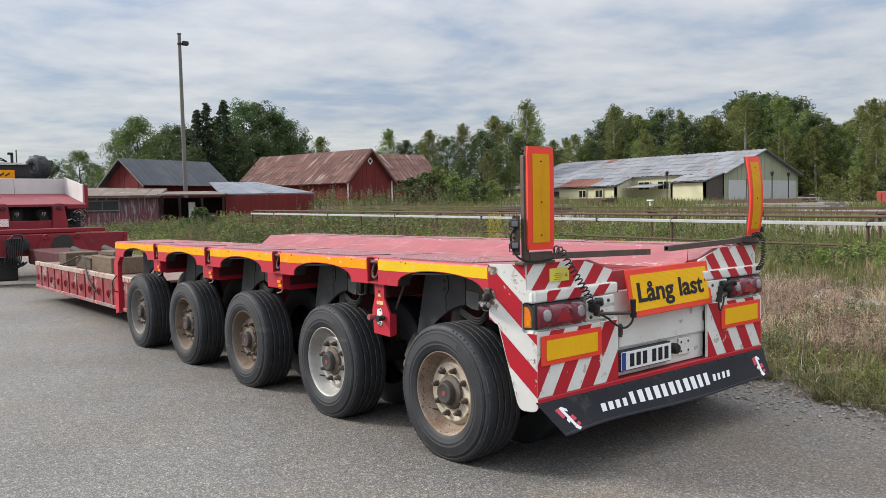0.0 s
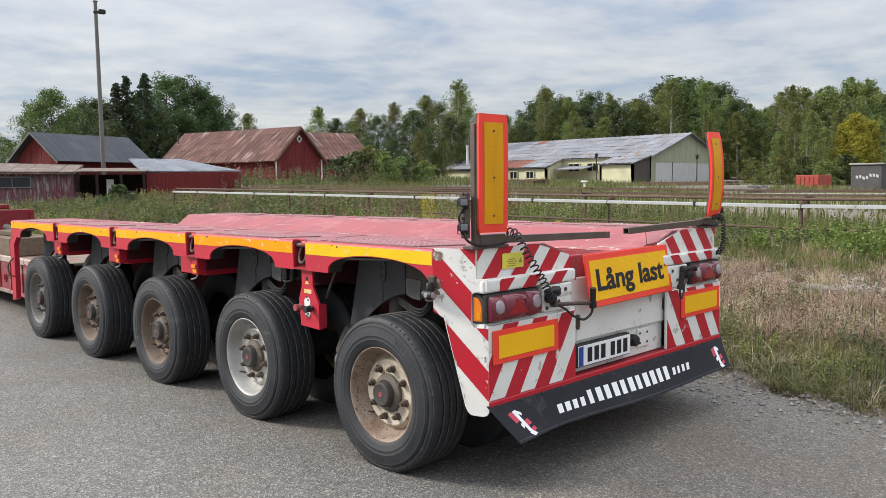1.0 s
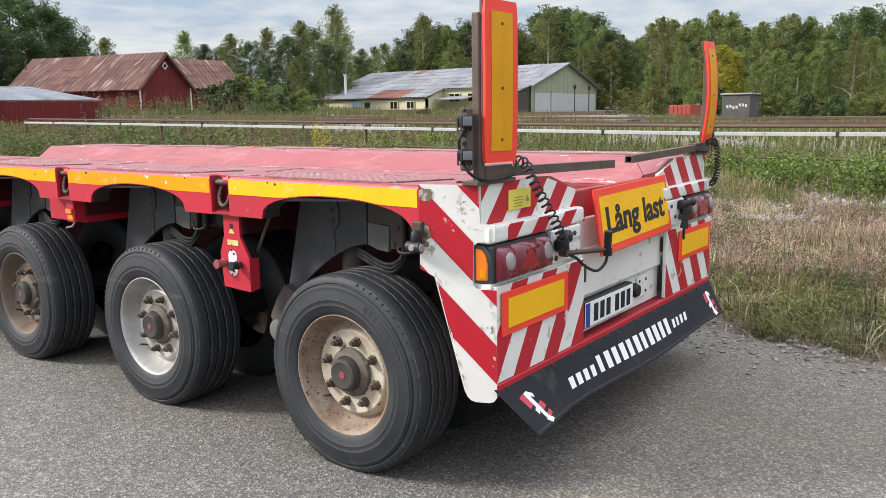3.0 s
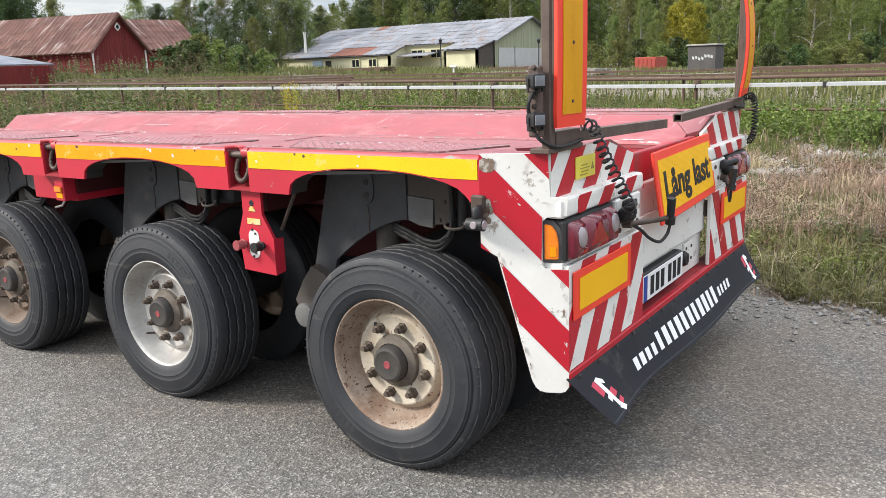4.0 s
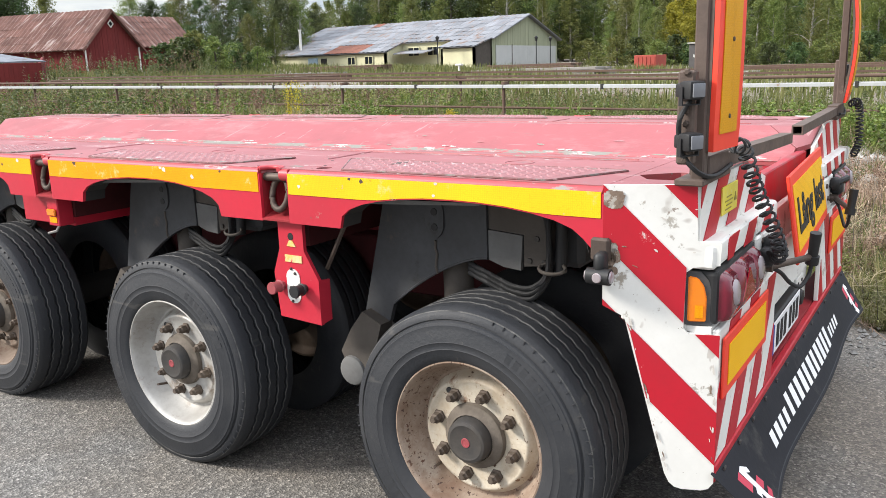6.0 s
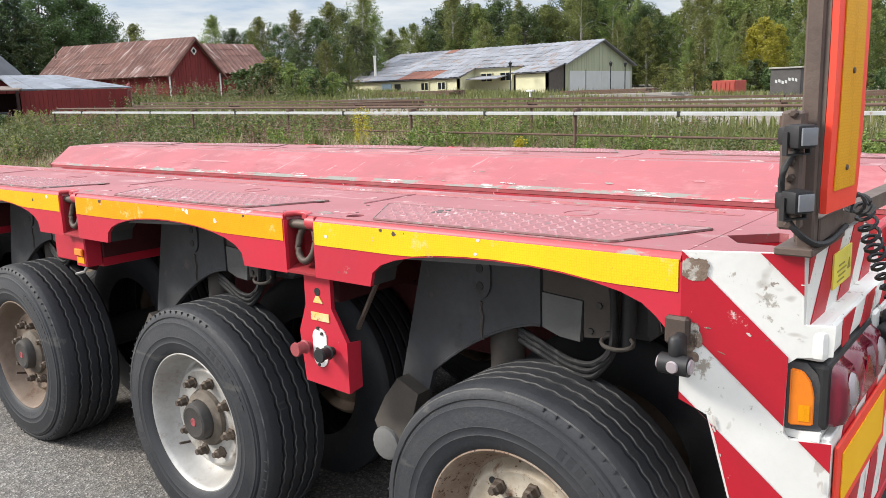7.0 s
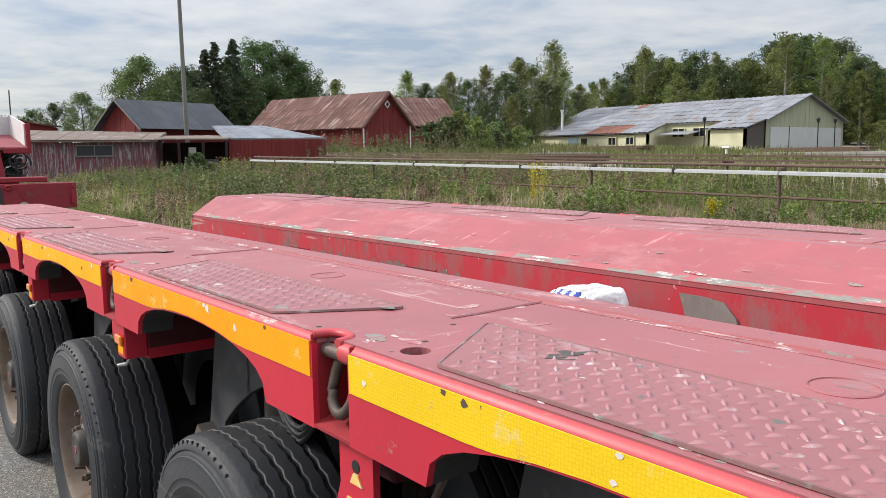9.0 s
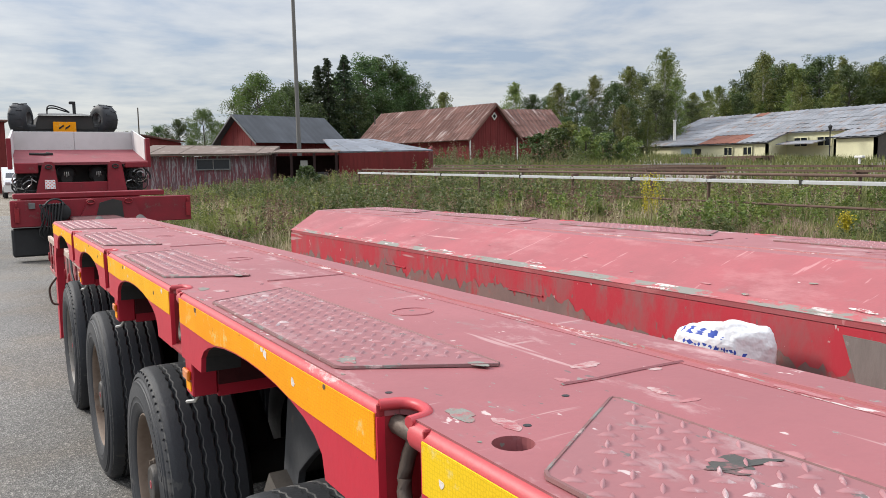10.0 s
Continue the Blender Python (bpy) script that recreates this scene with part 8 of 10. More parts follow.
def wall_quad(parent, a, b, z0, z1a, z1b, thick, mat, name="wall", label="", boards=0.0):
    """A wall from a to b (x, y), with its own top height at each end; boards: width of upright boards laid on it."""
    a, b = Vector((*a, 0)), Vector((*b, 0))
    u = (b - a).normalized()
    n = Vector((u.y, -u.x, 0))
    bm = bm_new()
    zz = Vector((0, 0, 1))
    slab(bm, [a + zz * z0, b + zz * z0, b + zz * z1b, a + zz * z1a], n * -thick)
    wob = part(name, bm, mat, parent, label)
    if boards:
        L = (b - a).length
        k = int(L / boards)
        rg = random.Random(int(L * 100))
        for i in range(k):
            t0, t1 = i / k, (i + 1) / k - 0.012 / L
            d = rg.uniform(0.008, 0.03)
            za, zb = z1a + (z1b - z1a) * t0, z1a + (z1b - z1a) * t1
            lo = z0 + rg.uniform(0, 0.06)
            b2 = bm_new()
            slab(b2, [a + u * L * t0 + zz * lo, a + u * L * t1 + zz * lo, a + u * L * t1 + zz * (zb - 0.01), a + u * L * t0 + zz * (za - 0.01)], n * d)
            part("board", b2, mat, wob)
    return wob


def gable_wall(parent, a, b, z0, ze, zr, mat, label="", boards=0.25):
    """A gable end from a to b with eaves height ze and ridge height zr."""
    a, b = Vector((*a, 0)), Vector((*b, 0))
    u = (b - a).normalized()
    n = Vector((u.y, -u.x, 0))
    L = (b - a).length
    zz = Vector((0, 0, 1))
    bm = bm_new()
    slab(bm, [a + zz * z0, b + zz * z0, b + zz * ze, (a + b) / 2 + zz * zr, a + zz * ze], n * -0.15)

    def top(t):
        return ze + (zr - ze) * (1 - abs(2 * t - 1))

    gob = part("gable", bm, mat, parent, label)
    k = int(L / boards) if boards else 0
    rg = random.Random(7)
    for i in range(k):
        t0, t1 = i / k, (i + 1) / k - 0.015 / L
        b2 = bm_new()
        slab(b2, [a + u * L * t0 + zz * z0, a + u * L * t1 + zz * z0, a + u * L * t1 + zz * (top(t1) - 0.02), a + u * L * t0 + zz * (top(t0) - 0.02)], n * rg.uniform(0.01, 0.03))
        part("board", b2, mat, gob)
    return gob


def roof_sheets(parent, p, along, down, nu, nv, mats, thick=0.05, label="", wave=0.02, seed=1, name="roof", rib=0.055, ribs=2):
    """A roof slope: a deck below, and overlapping sheets on it, each a piece of its own. p: a ridge end; along, down: vectors."""
    p, along, down = Vector(p), Vector(along), Vector(down)
    nrm = along.cross(down).normalized()
    if nrm.z < 0:
        nrm = -nrm
    bm = bm_new()
    slab(bm, [p, p + along, p + along + down, p + down], nrm * -thick)
    base = part(name, bm, mats[0], parent, label)
    rg = random.Random(seed)
    for j in range(nv):
        for i in range(nu):
            o = p + along * (i / nu) + down * (j / nv)
            a, d = along / nu * 0.995, down / nv * 1.03
            lift0, lift1 = 0.012 + rg.uniform(0, wave), 0.03 + rg.uniform(0, wave)
            bm = bm_new()
            row0, row1 = [], []
            for k in range(ribs * 2 + 1):
                t = k / (ribs * 2)
                hgt = rib * (k % 2)
                row0.append(bm.verts.new(o + a * t + nrm * (lift0 + hgt)))
                row1.append(bm.verts.new(o + a * t + d + nrm * (lift1 + hgt)))
            for k in range(ribs * 2):
                bm.faces.new((row0[k], row0[k + 1], row1[k + 1], row1[k]))
            m = mats[0]
            if len(mats) > 1 and callable(mats[1]):
                m = mats[1](i, j, rg)
            part("roof_sheet", bm, m, base)
    return base


# the low shed of flaking boards
SA, SB = Vector((7.2, 45.6)), Vector((13.3, 42.6))
su = (SB - SA).normalized()
sn = Vector((su.y, -su.x))
shed = thing("board_shed", (10.2, 44.5, ground_z(10.2, 45)), "low shed of flaking red and grey boards with a felt roof", "shed")
zs = 0.45
wall_quad(shed, SA, SB, zs, 2.32, 2.30, 0.12, bare_boards, "wall", "flaking red and grey upright boards", 0.16)
sback = -sn * 3.6
wall_quad(shed, SB, SB + sback, zs, 2.30, 2.75, 0.12, bare_boards, "wall", "", 0.16)
wall_quad(shed, SA + sback, SA, zs, 2.85, 2.32, 0.12, bare_boards, "wall", "", 0.16)
bm = bm_new()
r0 = SA + sn * 0.35 - su * 0.3
r1 = SB + sn * 0.35 + su * 0.2
slab(bm, [(r0.x, r0.y, 2.36), (r1.x, r1.y, 2.30), (r1.x + sback.x * 1.1, r1.y + sback.y * 1.1, 2.78), (r0.x + sback.x * 1.1, r0.y + sback.y * 1.1, 2.95)], (0, 0, 0.09))
part("roof", bm, old_roof, shed, "weathered felt roof with a ragged edge")
rg = random.Random(2)
for k in range(9):
    o = r0.lerp(r1, k / 9)
    q = r0.lerp(r1, (k + 1) / 9 - 0.004)
    bm = bm_new()
    j = rg.uniform(0.0, 0.06)
    f0, f1, lf = k / 9, (k + 1) / 9, rg.uniform(0, 0.012)
    slab(bm, [(o.x + sn.x * j, o.y + sn.y * j, 2.452 - 0.06 * f0 + lf), (q.x + sn.x * j, q.y + sn.y * j, 2.452 - 0.06 * f1 + lf), (q.x + sback.x * 1.1, q.y + sback.y * 1.1, 3.045 - 0.17 * f1 + lf), (o.x + sback.x * 1.1, o.y + sback.y * 1.1, 3.045 - 0.17 * f0 + lf)], (0, 0, 0.02))
    part("roof_felt", bm, old_roof, shed)
pw = SA.lerp(SB, 0.43)
window(shed, (pw.x + sn.x * 0.03, pw.y + sn.y * 0.03, 1.56), (su.x, su.y, 0), (sn.x, sn.y, 0), 1.85, 0.62, 2, axle_pale)

# the open shelter and the tin-roofed annex beside it
annex = thing("tin_roofed_annex", (18.0, 42.5, ground_z(18, 42.5)), "long red annex with an open shelter and bright tin roof", "annex")
AA, AB = Vector((17.0, 41.6)), Vector((21.2, 38.9))
au = (AB - AA).normalized()
an_ = Vector((au.y, -au.x))
wall_quad(annex, AA, AB, 0.5, 2.36, 2.36, 0.12, red_boards, "wall", "faded red board wall", 0.2)
wall_quad(annex, AB, AB - an_ * 4.5, 0.5, 2.36, 2.75, 0.12, red_boards, "wall", "", 0.2)
wall_quad(annex, SB - sn * 3.0, AA - an_ * 2.4, 0.5, 2.30, 2.30, 0.12, dark_boards, "wall", "boards under the shelter, coloured dark for its shade", 0.2)
E0, E1, T1, T0 = Vector((17.0, 42.2, 2.40)), Vector((21.7, 39.2, 2.40)), Vector((20.3, 44.1, 3.20)), Vector((17.6, 45.4, 3.22))
bm = bm_new()
slab(bm, [E0, E1, T1, T0], (0, 0, 0.05))
troof = part("roof", bm, tin_sheet, annex, "bright tin roof")
for k in range(6):
    f0, f1 = k / 6, (k + 1) / 6 - 0.006
    up1, up2 = Vector((0, 0, 0.054 + 0.012 * (k % 2))), Vector((0, 0, 0.054 + 0.012 * ((k + 1) % 2)))
    bm = bm_new()
    slab(bm, [E0.lerp(E1, f0) + up1, E0.lerp(E1, f1) + up2, T0.lerp(T1, f1) + up2, T0.lerp(T1, f0) + up1], (0, 0, 0.01))
    part("roof_sheet", bm, tin_sheet, troof)
bm = bm_new()
s0, s1 = SB + sn * 0.25, AA + an_ * 0.4
slab(bm, [(s0.x, s0.y, 2.40), (s1.x, s1.y, 2.38), (s1.x - an_.x * 3, s1.y - an_.y * 3, 2.62), (s0.x - sn.x * 3, s0.y - sn.y * 3, 2.62)], (0, 0, 0.07))
part("shelter_roof", bm, old_roof, annex)
for k in (0.33, 0.66, 0.98):
    q = s0.lerp(s1, k)
    bm = bm_new()
    box(bm, (q.x - 0.06, q.y - 0.06, 0.5), (q.x + 0.06, q.y + 0.06, 2.38), 0.005)
    part("post", bm, dark_boards, annex)
q = s0.lerp(s1, 0.5) - sn * 0.9
bm = bm_new()
box(bm, (q.x - 0.25, q.y - 0.03, 1.1), (q.x + 0.15, q.y + 0.03, 2.0), 0.004)
part("notice_board", bm, white_trim, annex, "white board under the shelter")
bm = bm_new()
box(bm, (q.x + 0.5, q.y - 0.5, 0.7), (q.x + 1.2, q.y + 0.1, 1.35), 0.05)
part("barrel", bm, axle_grey, annex)

# red house with a grey roof
house = thing("red_house", (16.2, 50.5, ground_z(16, 50)), "small red wooden house with a grey sheet roof", "house")
HA, HU = Vector((13.3, 48.2)), Vector((0.952, 0.306))
HN = Vector((HU.y, -HU.x))
HL, HW = 6.4, 1.85
c0, c1 = HA, HA + HU * HL
wall_quad(house, c0 + HN * HW, c1 + HN * HW, 0.6, 3.35, 3.35, 0.15, red_boards, "wall", "red board wall", 0.22)
gable_wall(house, c0 - HN * HW, c0 + HN * HW, 0.6, 3.35, 4.72, red_boards, "red board gable", 0.22)
gable_wall(house, c1 + HN * HW, c1 - HN * HW, 0.6, 3.35, 4.72, red_boards, "red board gable", 0.22)
e0 = c0 - HU * 0.35
for sgn in (1, -1):
    roof_sheets(house, (e0.x, e0.y, 4.85), (HU.x * (HL + 0.7), HU.y * (HL + 0.7), 0), (HN.x * sgn * (HW + 0.45), HN.y * sgn * (HW + 0.45), -1.72), 8, 1, (grey_sheet,), 0.05, "grey sheet roof", 0.003, rib=0.015)
for sgn in (1, -1):
    bm = bm_new()
    q0, q1 = Vector((e0.x - HU.x * 0.03, e0.y - HU.y * 0.03, 4.86)), Vector((e0.x - HU.x * 0.03 + HN.x * sgn * (HW + 0.5), e0.y - HU.y * 0.03 + HN.y * sgn * (HW + 0.5), 3.10))
    slab(bm, [q0, q1, q1 + Vector((0, 0, -0.11)), q0 + Vector((0, 0, -0.11))], (-HU.x * 0.04, -HU.y * 0.04, 0))
    part("bargeboard", bm, axle_pale, house, "greyed bargeboard")

# tall lamp mast
TOPZ = 12.5
mast = thing("lamp_mast", (16.3, 45.9, ground_z(16.3, 45.9)), "tall grey lamp mast with a small lamp at its top", "lamp mast")
bm = bm_new()
rod(bm, (16.3, 45.9, 0.5), (16.24, 45.9, TOPZ), 0.14, 12, 0.10)
rod(bm, (16.24, 45.9, TOPZ), (16.24, 45.9, TOPZ + 0.06), 0.14, 12)
part("pole", bm, surface("grey_mast_wood", (0.17, 0.165, 0.155), (0.12, 0.115, 0.105), rough=0.8, scale=2, stretch=(4, 4, 0.3)), mast, smooth=60)
bm = bm_new()
box(bm, (16.40, 45.72, TOPZ - 0.66), (16.78, 46.0, TOPZ - 0.40), 0.04)
rod(bm, (16.24, 45.9, TOPZ - 0.60), (16.48, 45.86, TOPZ - 0.54), 0.03, 6)
rod(bm, (16.24, 45.9, TOPZ - 0.66), (16.24, 45.9, TOPZ - 0.54), 0.135, 12)
part("lamp_head", bm, dark_metal, mast)
for (x, y, z0, z1, r) in ((10.0, 62.0, 0.9, 6.2, 0.06), (32.2, 68.5, 1.3, 6.4, 0.09)):
    bm = bm_new()
    rod(bm, (x, y, z0), (x, y, z1), r, 8, r * 0.7)
    solo("utility_pole", bm, bark, "thin grey wooden pole standing behind the sheds", "pole", smooth=60, origin=(x, y, ground_z(x, y)))

# barns
def barn(name, p0, p1, hw, ze, zr, label, gable_at, trim=True):
    """A red barn: ridge from p0 to p1 in plan, half width hw."""
    p0, p1 = Vector(p0), Vector(p1)
    u = (p1 - p0).normalized()
    n = Vector((u.y, -u.x))
    L = (p1 - p0).length
    z0 = ground_z(p0.x, p0.y) - 0.3
    root = thing(name, ((p0.x + p1.x) / 2, (p0.y + p1.y) / 2, z0), label, "barn")
    wall_quad(root, p0 + n * hw, p1 + n * hw, z0, ze, ze, 0.15, red_boards, "wall", "red board wall", 0.28)
    wall_quad(root, p1 - n * hw, p0 - n * hw, z0, ze, ze, 0.15, red_boards, "wall", "red board wall", 0.28)
    gable_wall(root, p0 - n * hw, p0 + n * hw, z0, ze, zr, red_boards, "red board gable", 0.28)
    gable_wall(root, p1 + n * hw, p1 - n * hw, z0, ze, zr, red_boards, "red board gable", 0.28)
    q = p0 - u * 0.35
    drop = (zr - ze) * (hw + 0.4) / hw
    for sgn in (1, -1):
        roof_sheets(root, (q.x, q.y, zr + 0.08), (u.x * (L + 0.7), u.y * (L + 0.7), 0), (n.x * sgn * (hw + 0.4), n.y * sgn * (hw + 0.4), -drop), int(L / 1.1), 5, (rust_roof if abs(u.y) > abs(u.x) else rust_roof_cross,), 0.06, "rusty red sheet roof", 0.02, 5, rib=0.075, ribs=3)
    g = p0 if gable_at == 0 else p1
    o = -u if gable_at == 0 else u
    for sgn in (1, -1):
        bm = bm_new()
        a = Vector((g.x + n.x * sgn * (hw - 0.02) + o.x * 0.03, g.y + n.y * sgn * (hw - 0.02) + o.y * 0.03, z0))
        slab(bm, [a, a - Vector((n.x, n.y, 0)) * sgn * 0.14, a - Vector((n.x, n.y, 0)) * sgn * 0.14 + Vector((0, 0, ze - z0)), a + Vector((0, 0, ze - z0))], (o.x * 0.04, o.y * 0.04, 0))
        part("corner_board", bm, white_trim, root, "white corner board")
        bm = bm_new()
        ap = Vector((g.x + o.x * 0.37, g.y + o.y * 0.37, zr + 0.06))
        ev = Vector((g.x + o.x * 0.37 + n.x * sgn * (hw + 0.42), g.y + o.y * 0.37 + n.y * sgn * (hw + 0.42), zr + 0.06 - drop))
        slab(bm, [ap, ev, ev - Vector((0, 0, 0.18)), ap - Vector((0, 0, 0.18))], (o.x * 0.03, o.y * 0.03, 0))
        part("bargeboard", bm, rust_roof, root, "dark bargeboard")
    c = Vector((g.x + o.x * 0.05, g.y + o.y * 0.05, zr - 0.95))
    bm = bm_new()
    nn = Vector((n.x, n.y, 0))
    zz = Vector((0, 0, 1))
    for a, b in ((0.32, 0.22),):
        outer = [c + nn * a, c + zz * a, c - nn * a, c - zz * a]
        inner = [c + nn * b, c + zz * b, c - nn * b, c - zz * b]
        for i in range(4):
            j = (i + 1) % 4
            slab(bm, [outer[i], outer[j], inner[j], inner[i]], (o.x * 0.05, o.y * 0.05, 0))
    wv = part("vent_window", bm, white_trim, root, "small white diamond vent frame")
    bm = bm_new()
    slab(bm, [c + nn * 0.22, c + zz * 0.22, c - nn * 0.22, c - zz * 0.22], (o.x * 0.02, o.y * 0.02, 0))
    part("vent_pane", bm, window_glass, wv)
    return root


barn("red_barn", (36.6, 55.1), (33.35, 69.0), 2.95, 3.85, 6.5, "long red wooden barn with rusty red sheet roof", 0)
barn("small_red_barn", (47.45, 61.76), (40.6, 62.9), 3.5, 4.17, 6.65, "red wooden barn with rusty sheet roof behind the first", 0)

# two far red sheds beyond the carrier
def far_shed(x0, x1, y0, y1, za, zb, label):
    root = thing("far_shed", ((x0 + x1) / 2, y0, 0), label, "shed")
    wall_quad(root, (x0, y0), (x1, y0), -0.2, za, zb, 0.15, red_boards, "wall", "red board wall", 0.3)
    wall_quad(root, (x1, y0), (x1, y1), -0.2, zb, zb, 0.15, red_boards, "wall", "", 0.3)
    bm = bm_new()
    slab(bm, [(x0 - 0.3, y0 - 0.3, za + 0.02), (x1 + 0.3, y0 - 0.3, zb + 0.02), (x1 + 0.3, y1, zb + 0.4), (x0 - 0.3, y1, za + 0.4)], (0, 0, 0.14))
    part("roof", bm, rust_roof, root, "dull red roof")


far_shed(12.4, 17.0, 80.5, 88.0, 5.15, 4.3, "low red board shed with a dull red roof")
far_shed(-9.0, 1.8, 76.0, 86.0, 5.9, 5.9, "large dark red shed far up the yard")

# pale yellow warehouse
wh = thing("warehouse", (62.0, 45.0, ground_z(62, 45)), "long pale yellow warehouse with a weathered grey sheet roof", "warehouse")
RX, Y0, Y1, HWD, ZR, ZE = 64.5, 33.8, 57.5, 6.4, 5.85, 3.75
gz0 = 0.9
gable_wall(wh, (RX - HWD, Y0), (RX + HWD, Y0), gz0, ZE, ZR, green_gable, "grey-green board gable", 0.3)
gable_wall(wh, (RX + HWD, Y1), (RX - HWD, Y1), gz0, ZE, ZR, green_gable, "grey-green board gable", 0.3)
wall_quad(wh, (RX - HWD, Y1), (RX - HWD, Y0), gz0, ZE, ZE, 0.2, cream_wall, "wall", "pale yellow wall")
wall_quad(wh, (RX + HWD, Y0), (RX + HWD, Y1), gz0, ZE, ZE, 0.2, cream_wall, "wall", "pale yellow wall")
drop = ZR - ZE


def pick_sheet(i, j, rg):
    return rust_patch_roof if rg.random() < 0.02 else pale_roof


roof_sheets(wh, (RX, Y0 - 0.4, ZR + 0.1), (0, Y1 - Y0 + 0.8, 0), (-HWD - 0.3, 0, -drop * (HWD + 0.3) / HWD), 24, 6, (pale_roof, pick_sheet), 0.06, "weathered grey sheet roof", 0.03, 11)
roof_sheets(wh, (RX, Y0 - 0.4, ZR + 0.1), (0, Y1 - Y0 + 0.8, 0), (HWD + 0.3, 0, -drop * (HWD + 0.3) / HWD), 12, 2, (pale_roof,), 0.06, "weathered grey sheet roof", 0.03, 12)
for ya, yb, xo, zo in ((43.2, 57.4, 55.6, 2.92), (33.9, 37.2, 55.4, 3.05)):
    wall_quad(wh, (xo, yb), (xo, ya), gz0, zo - 0.05, zo - 0.05, 0.2, cream_wall, "wall", "pale yellow lean-to wall")
    # near lean-to end: dark brown wall stands for a shaded opening with wood
    wall_quad(wh, (xo, ya), (RX - HWD, ya), gz0, zo - 0.05, ZE, 0.2, cream_wall if ya > 40 else axle_brown, "wall")
    wall_quad(wh, (RX - HWD, yb), (xo, yb), gz0, ZE, zo - 0.05, 0.2, cream_wall, "wall")
    d = Vector((xo - 0.35 - (RX - HWD), 0, zo - ZE - 0.02))
    roof_sheets(wh, (RX - HWD, ya - 0.2, ZE + 0.08), (0, yb - ya + 0.4, 0), d, int((yb - ya) * 1.0), 2, (pale_roof, (lambda i, j, rg: rust_patch_roof if 3 <= i <= 6 else pale_roof) if ya > 40 else pick_sheet), 0.05, "lean-to roof with rust-red sheets" if ya > 40 else "lean-to roof", 0.03, 13, "lean_to_roof")
for y, w_, h_ in ((44.6, 0.95, 0.75), (46.6, 0.95, 0.75)):
    window(wh, (55.55, y + w_, 1.95), (0, -1, 0), (-1, 0, 0), w_, h_, 2, cream_wall)
for y, w_ in ((39.1, 1.3), (41.2, 1.3)):
    window(wh, (58.05, y + w_, 2.55), (0, -1, 0), (-1, 0, 0), w_, 0.8, 2, cream_wall)
bm = bm_new()
box(bm, (55.52, 50.1, 1.75), (55.6, 50.8, 2.65), 0.0)
part("opening", bm, dark_hole, wh, "dark doorway")
bm = bm_new()
box(bm, (55.5, 51.2, 1.5), (55.6, 52.4, 2.72), 0.01)
part("door", bm, surface("pale_blue_door", (0.36, 0.47, 0.55), rough=0.7), wh, "pale blue door")
bm = bm_new()
slab(bm, [(58.0, 43.0, 3.0), (58.0, 39.6, 3.0), (56.4, 39.6, 2.75), (56.4, 43.0, 2.75)], (0, 0, 0.08))
part("canopy", bm, pale_roof, wh, "sagging entrance canopy")
bm = bm_new()
box(bm, (58.7, Y0 - 0.09, 1.35), (64.4, Y0 - 0.02, 3.2), 0.01)
gt = part("gate", bm, grey_gate, wh, "pale grey double gate")
for gx in (61.5,):
    bm = bm_new()
    box(bm, (gx - 0.03, Y0 - 0.13, 1.35), (gx + 0.03, Y0 - 0.09, 3.3))
    part("gate_rail", bm, steel, gt)
bm = bm_new()
box(bm, (64.42, Y0 - 0.09, 1.35), (70.4, Y0 - 0.02, 3.2), 0.01)
part("sliding_gate", bm, grey_gate, wh, "pale grey sliding gate")
bm = bm_new()
rod(bm, (57.0, 54.6, 2.9), (57.0, 54.6, 5.4), 0.12, 10)
rod(bm, (57.0, 54.6, 5.4), (57.0, 54.6, 5.5), 0.18, 10)
part("flue", bm, white_trim, wh, "pale flue pipe", smooth=50)
# the whole warehouse, moved out to its true distance and size
FAR = 1.16
OUT = Matrix.Translation((-2.0, -1.2, 1.5)) @ Matrix.Scale(FAR, 4) @ Matrix.Translation((2.0, 1.2, -1.5))
wh.matrix_basis = OUT @ wh.matrix_basis

# lamp posts by the warehouse
for x, y in ((62.9, 42.6), (70.8, 36.1), (74.6, 36.4)):
    z0 = ground_z(x, y)
    lpst = thing("lamp_post", (x, y, z0), "slim black lamp post with a lantern, by the warehouse", "lamp post", "lamp posts")
    bm = bm_new()
    rod(bm, (x, y, z0), (x, y, z0 + 2.4), 0.05, 8)
    part("pole", bm, black_plastic, lpst)
    bm = bm_new()
    rod(bm, (x, y, z0 + 2.4), (x, y, z0 + 2.75), 0.10, 8, 0.18)
    rod(bm, (x, y, z0 + 2.75), (x, y, z0 + 2.92), 0.2, 8, 0.03)
    part("lantern", bm, black_plastic, lpst)

# container and switch kiosk
cz = ground_z(58, 19)
cont = thing("container", (58.5, 19.5, cz), "small orange-red steel container on the far ground", "container")
bm = bm_new()
box(bm, (57.3, 19.4, cz - 0.2), (59.7, 21.1, cz + 1.15), 0.03)
part("body", bm, surface("orange_red_container_paint", (0.36, 0.065, 0.045), (0.26, 0.05, 0.04), rough=0.6, scale=1.5), cont)
for k in range(5):
    bm = bm_new()
    box(bm, (57.26, 19.5 + 0.32 * k, cz + 0.1), (57.30, 19.62 + 0.32 * k, cz + 1.0), 0.0)
    part("corrugation", bm, bpy.data.materials["orange_red_container_paint"], cont)
kz = ground_z(50, 14)
kio = thing("switch_kiosk", (50.0, 13.9, kz), "dark concrete kiosk with pale scribbles", "kiosk")
bm = bm_new()
box(bm, (49.2, 12.85, kz - 0.4), (51.0, 14.6, kz + 1.86), 0.03)
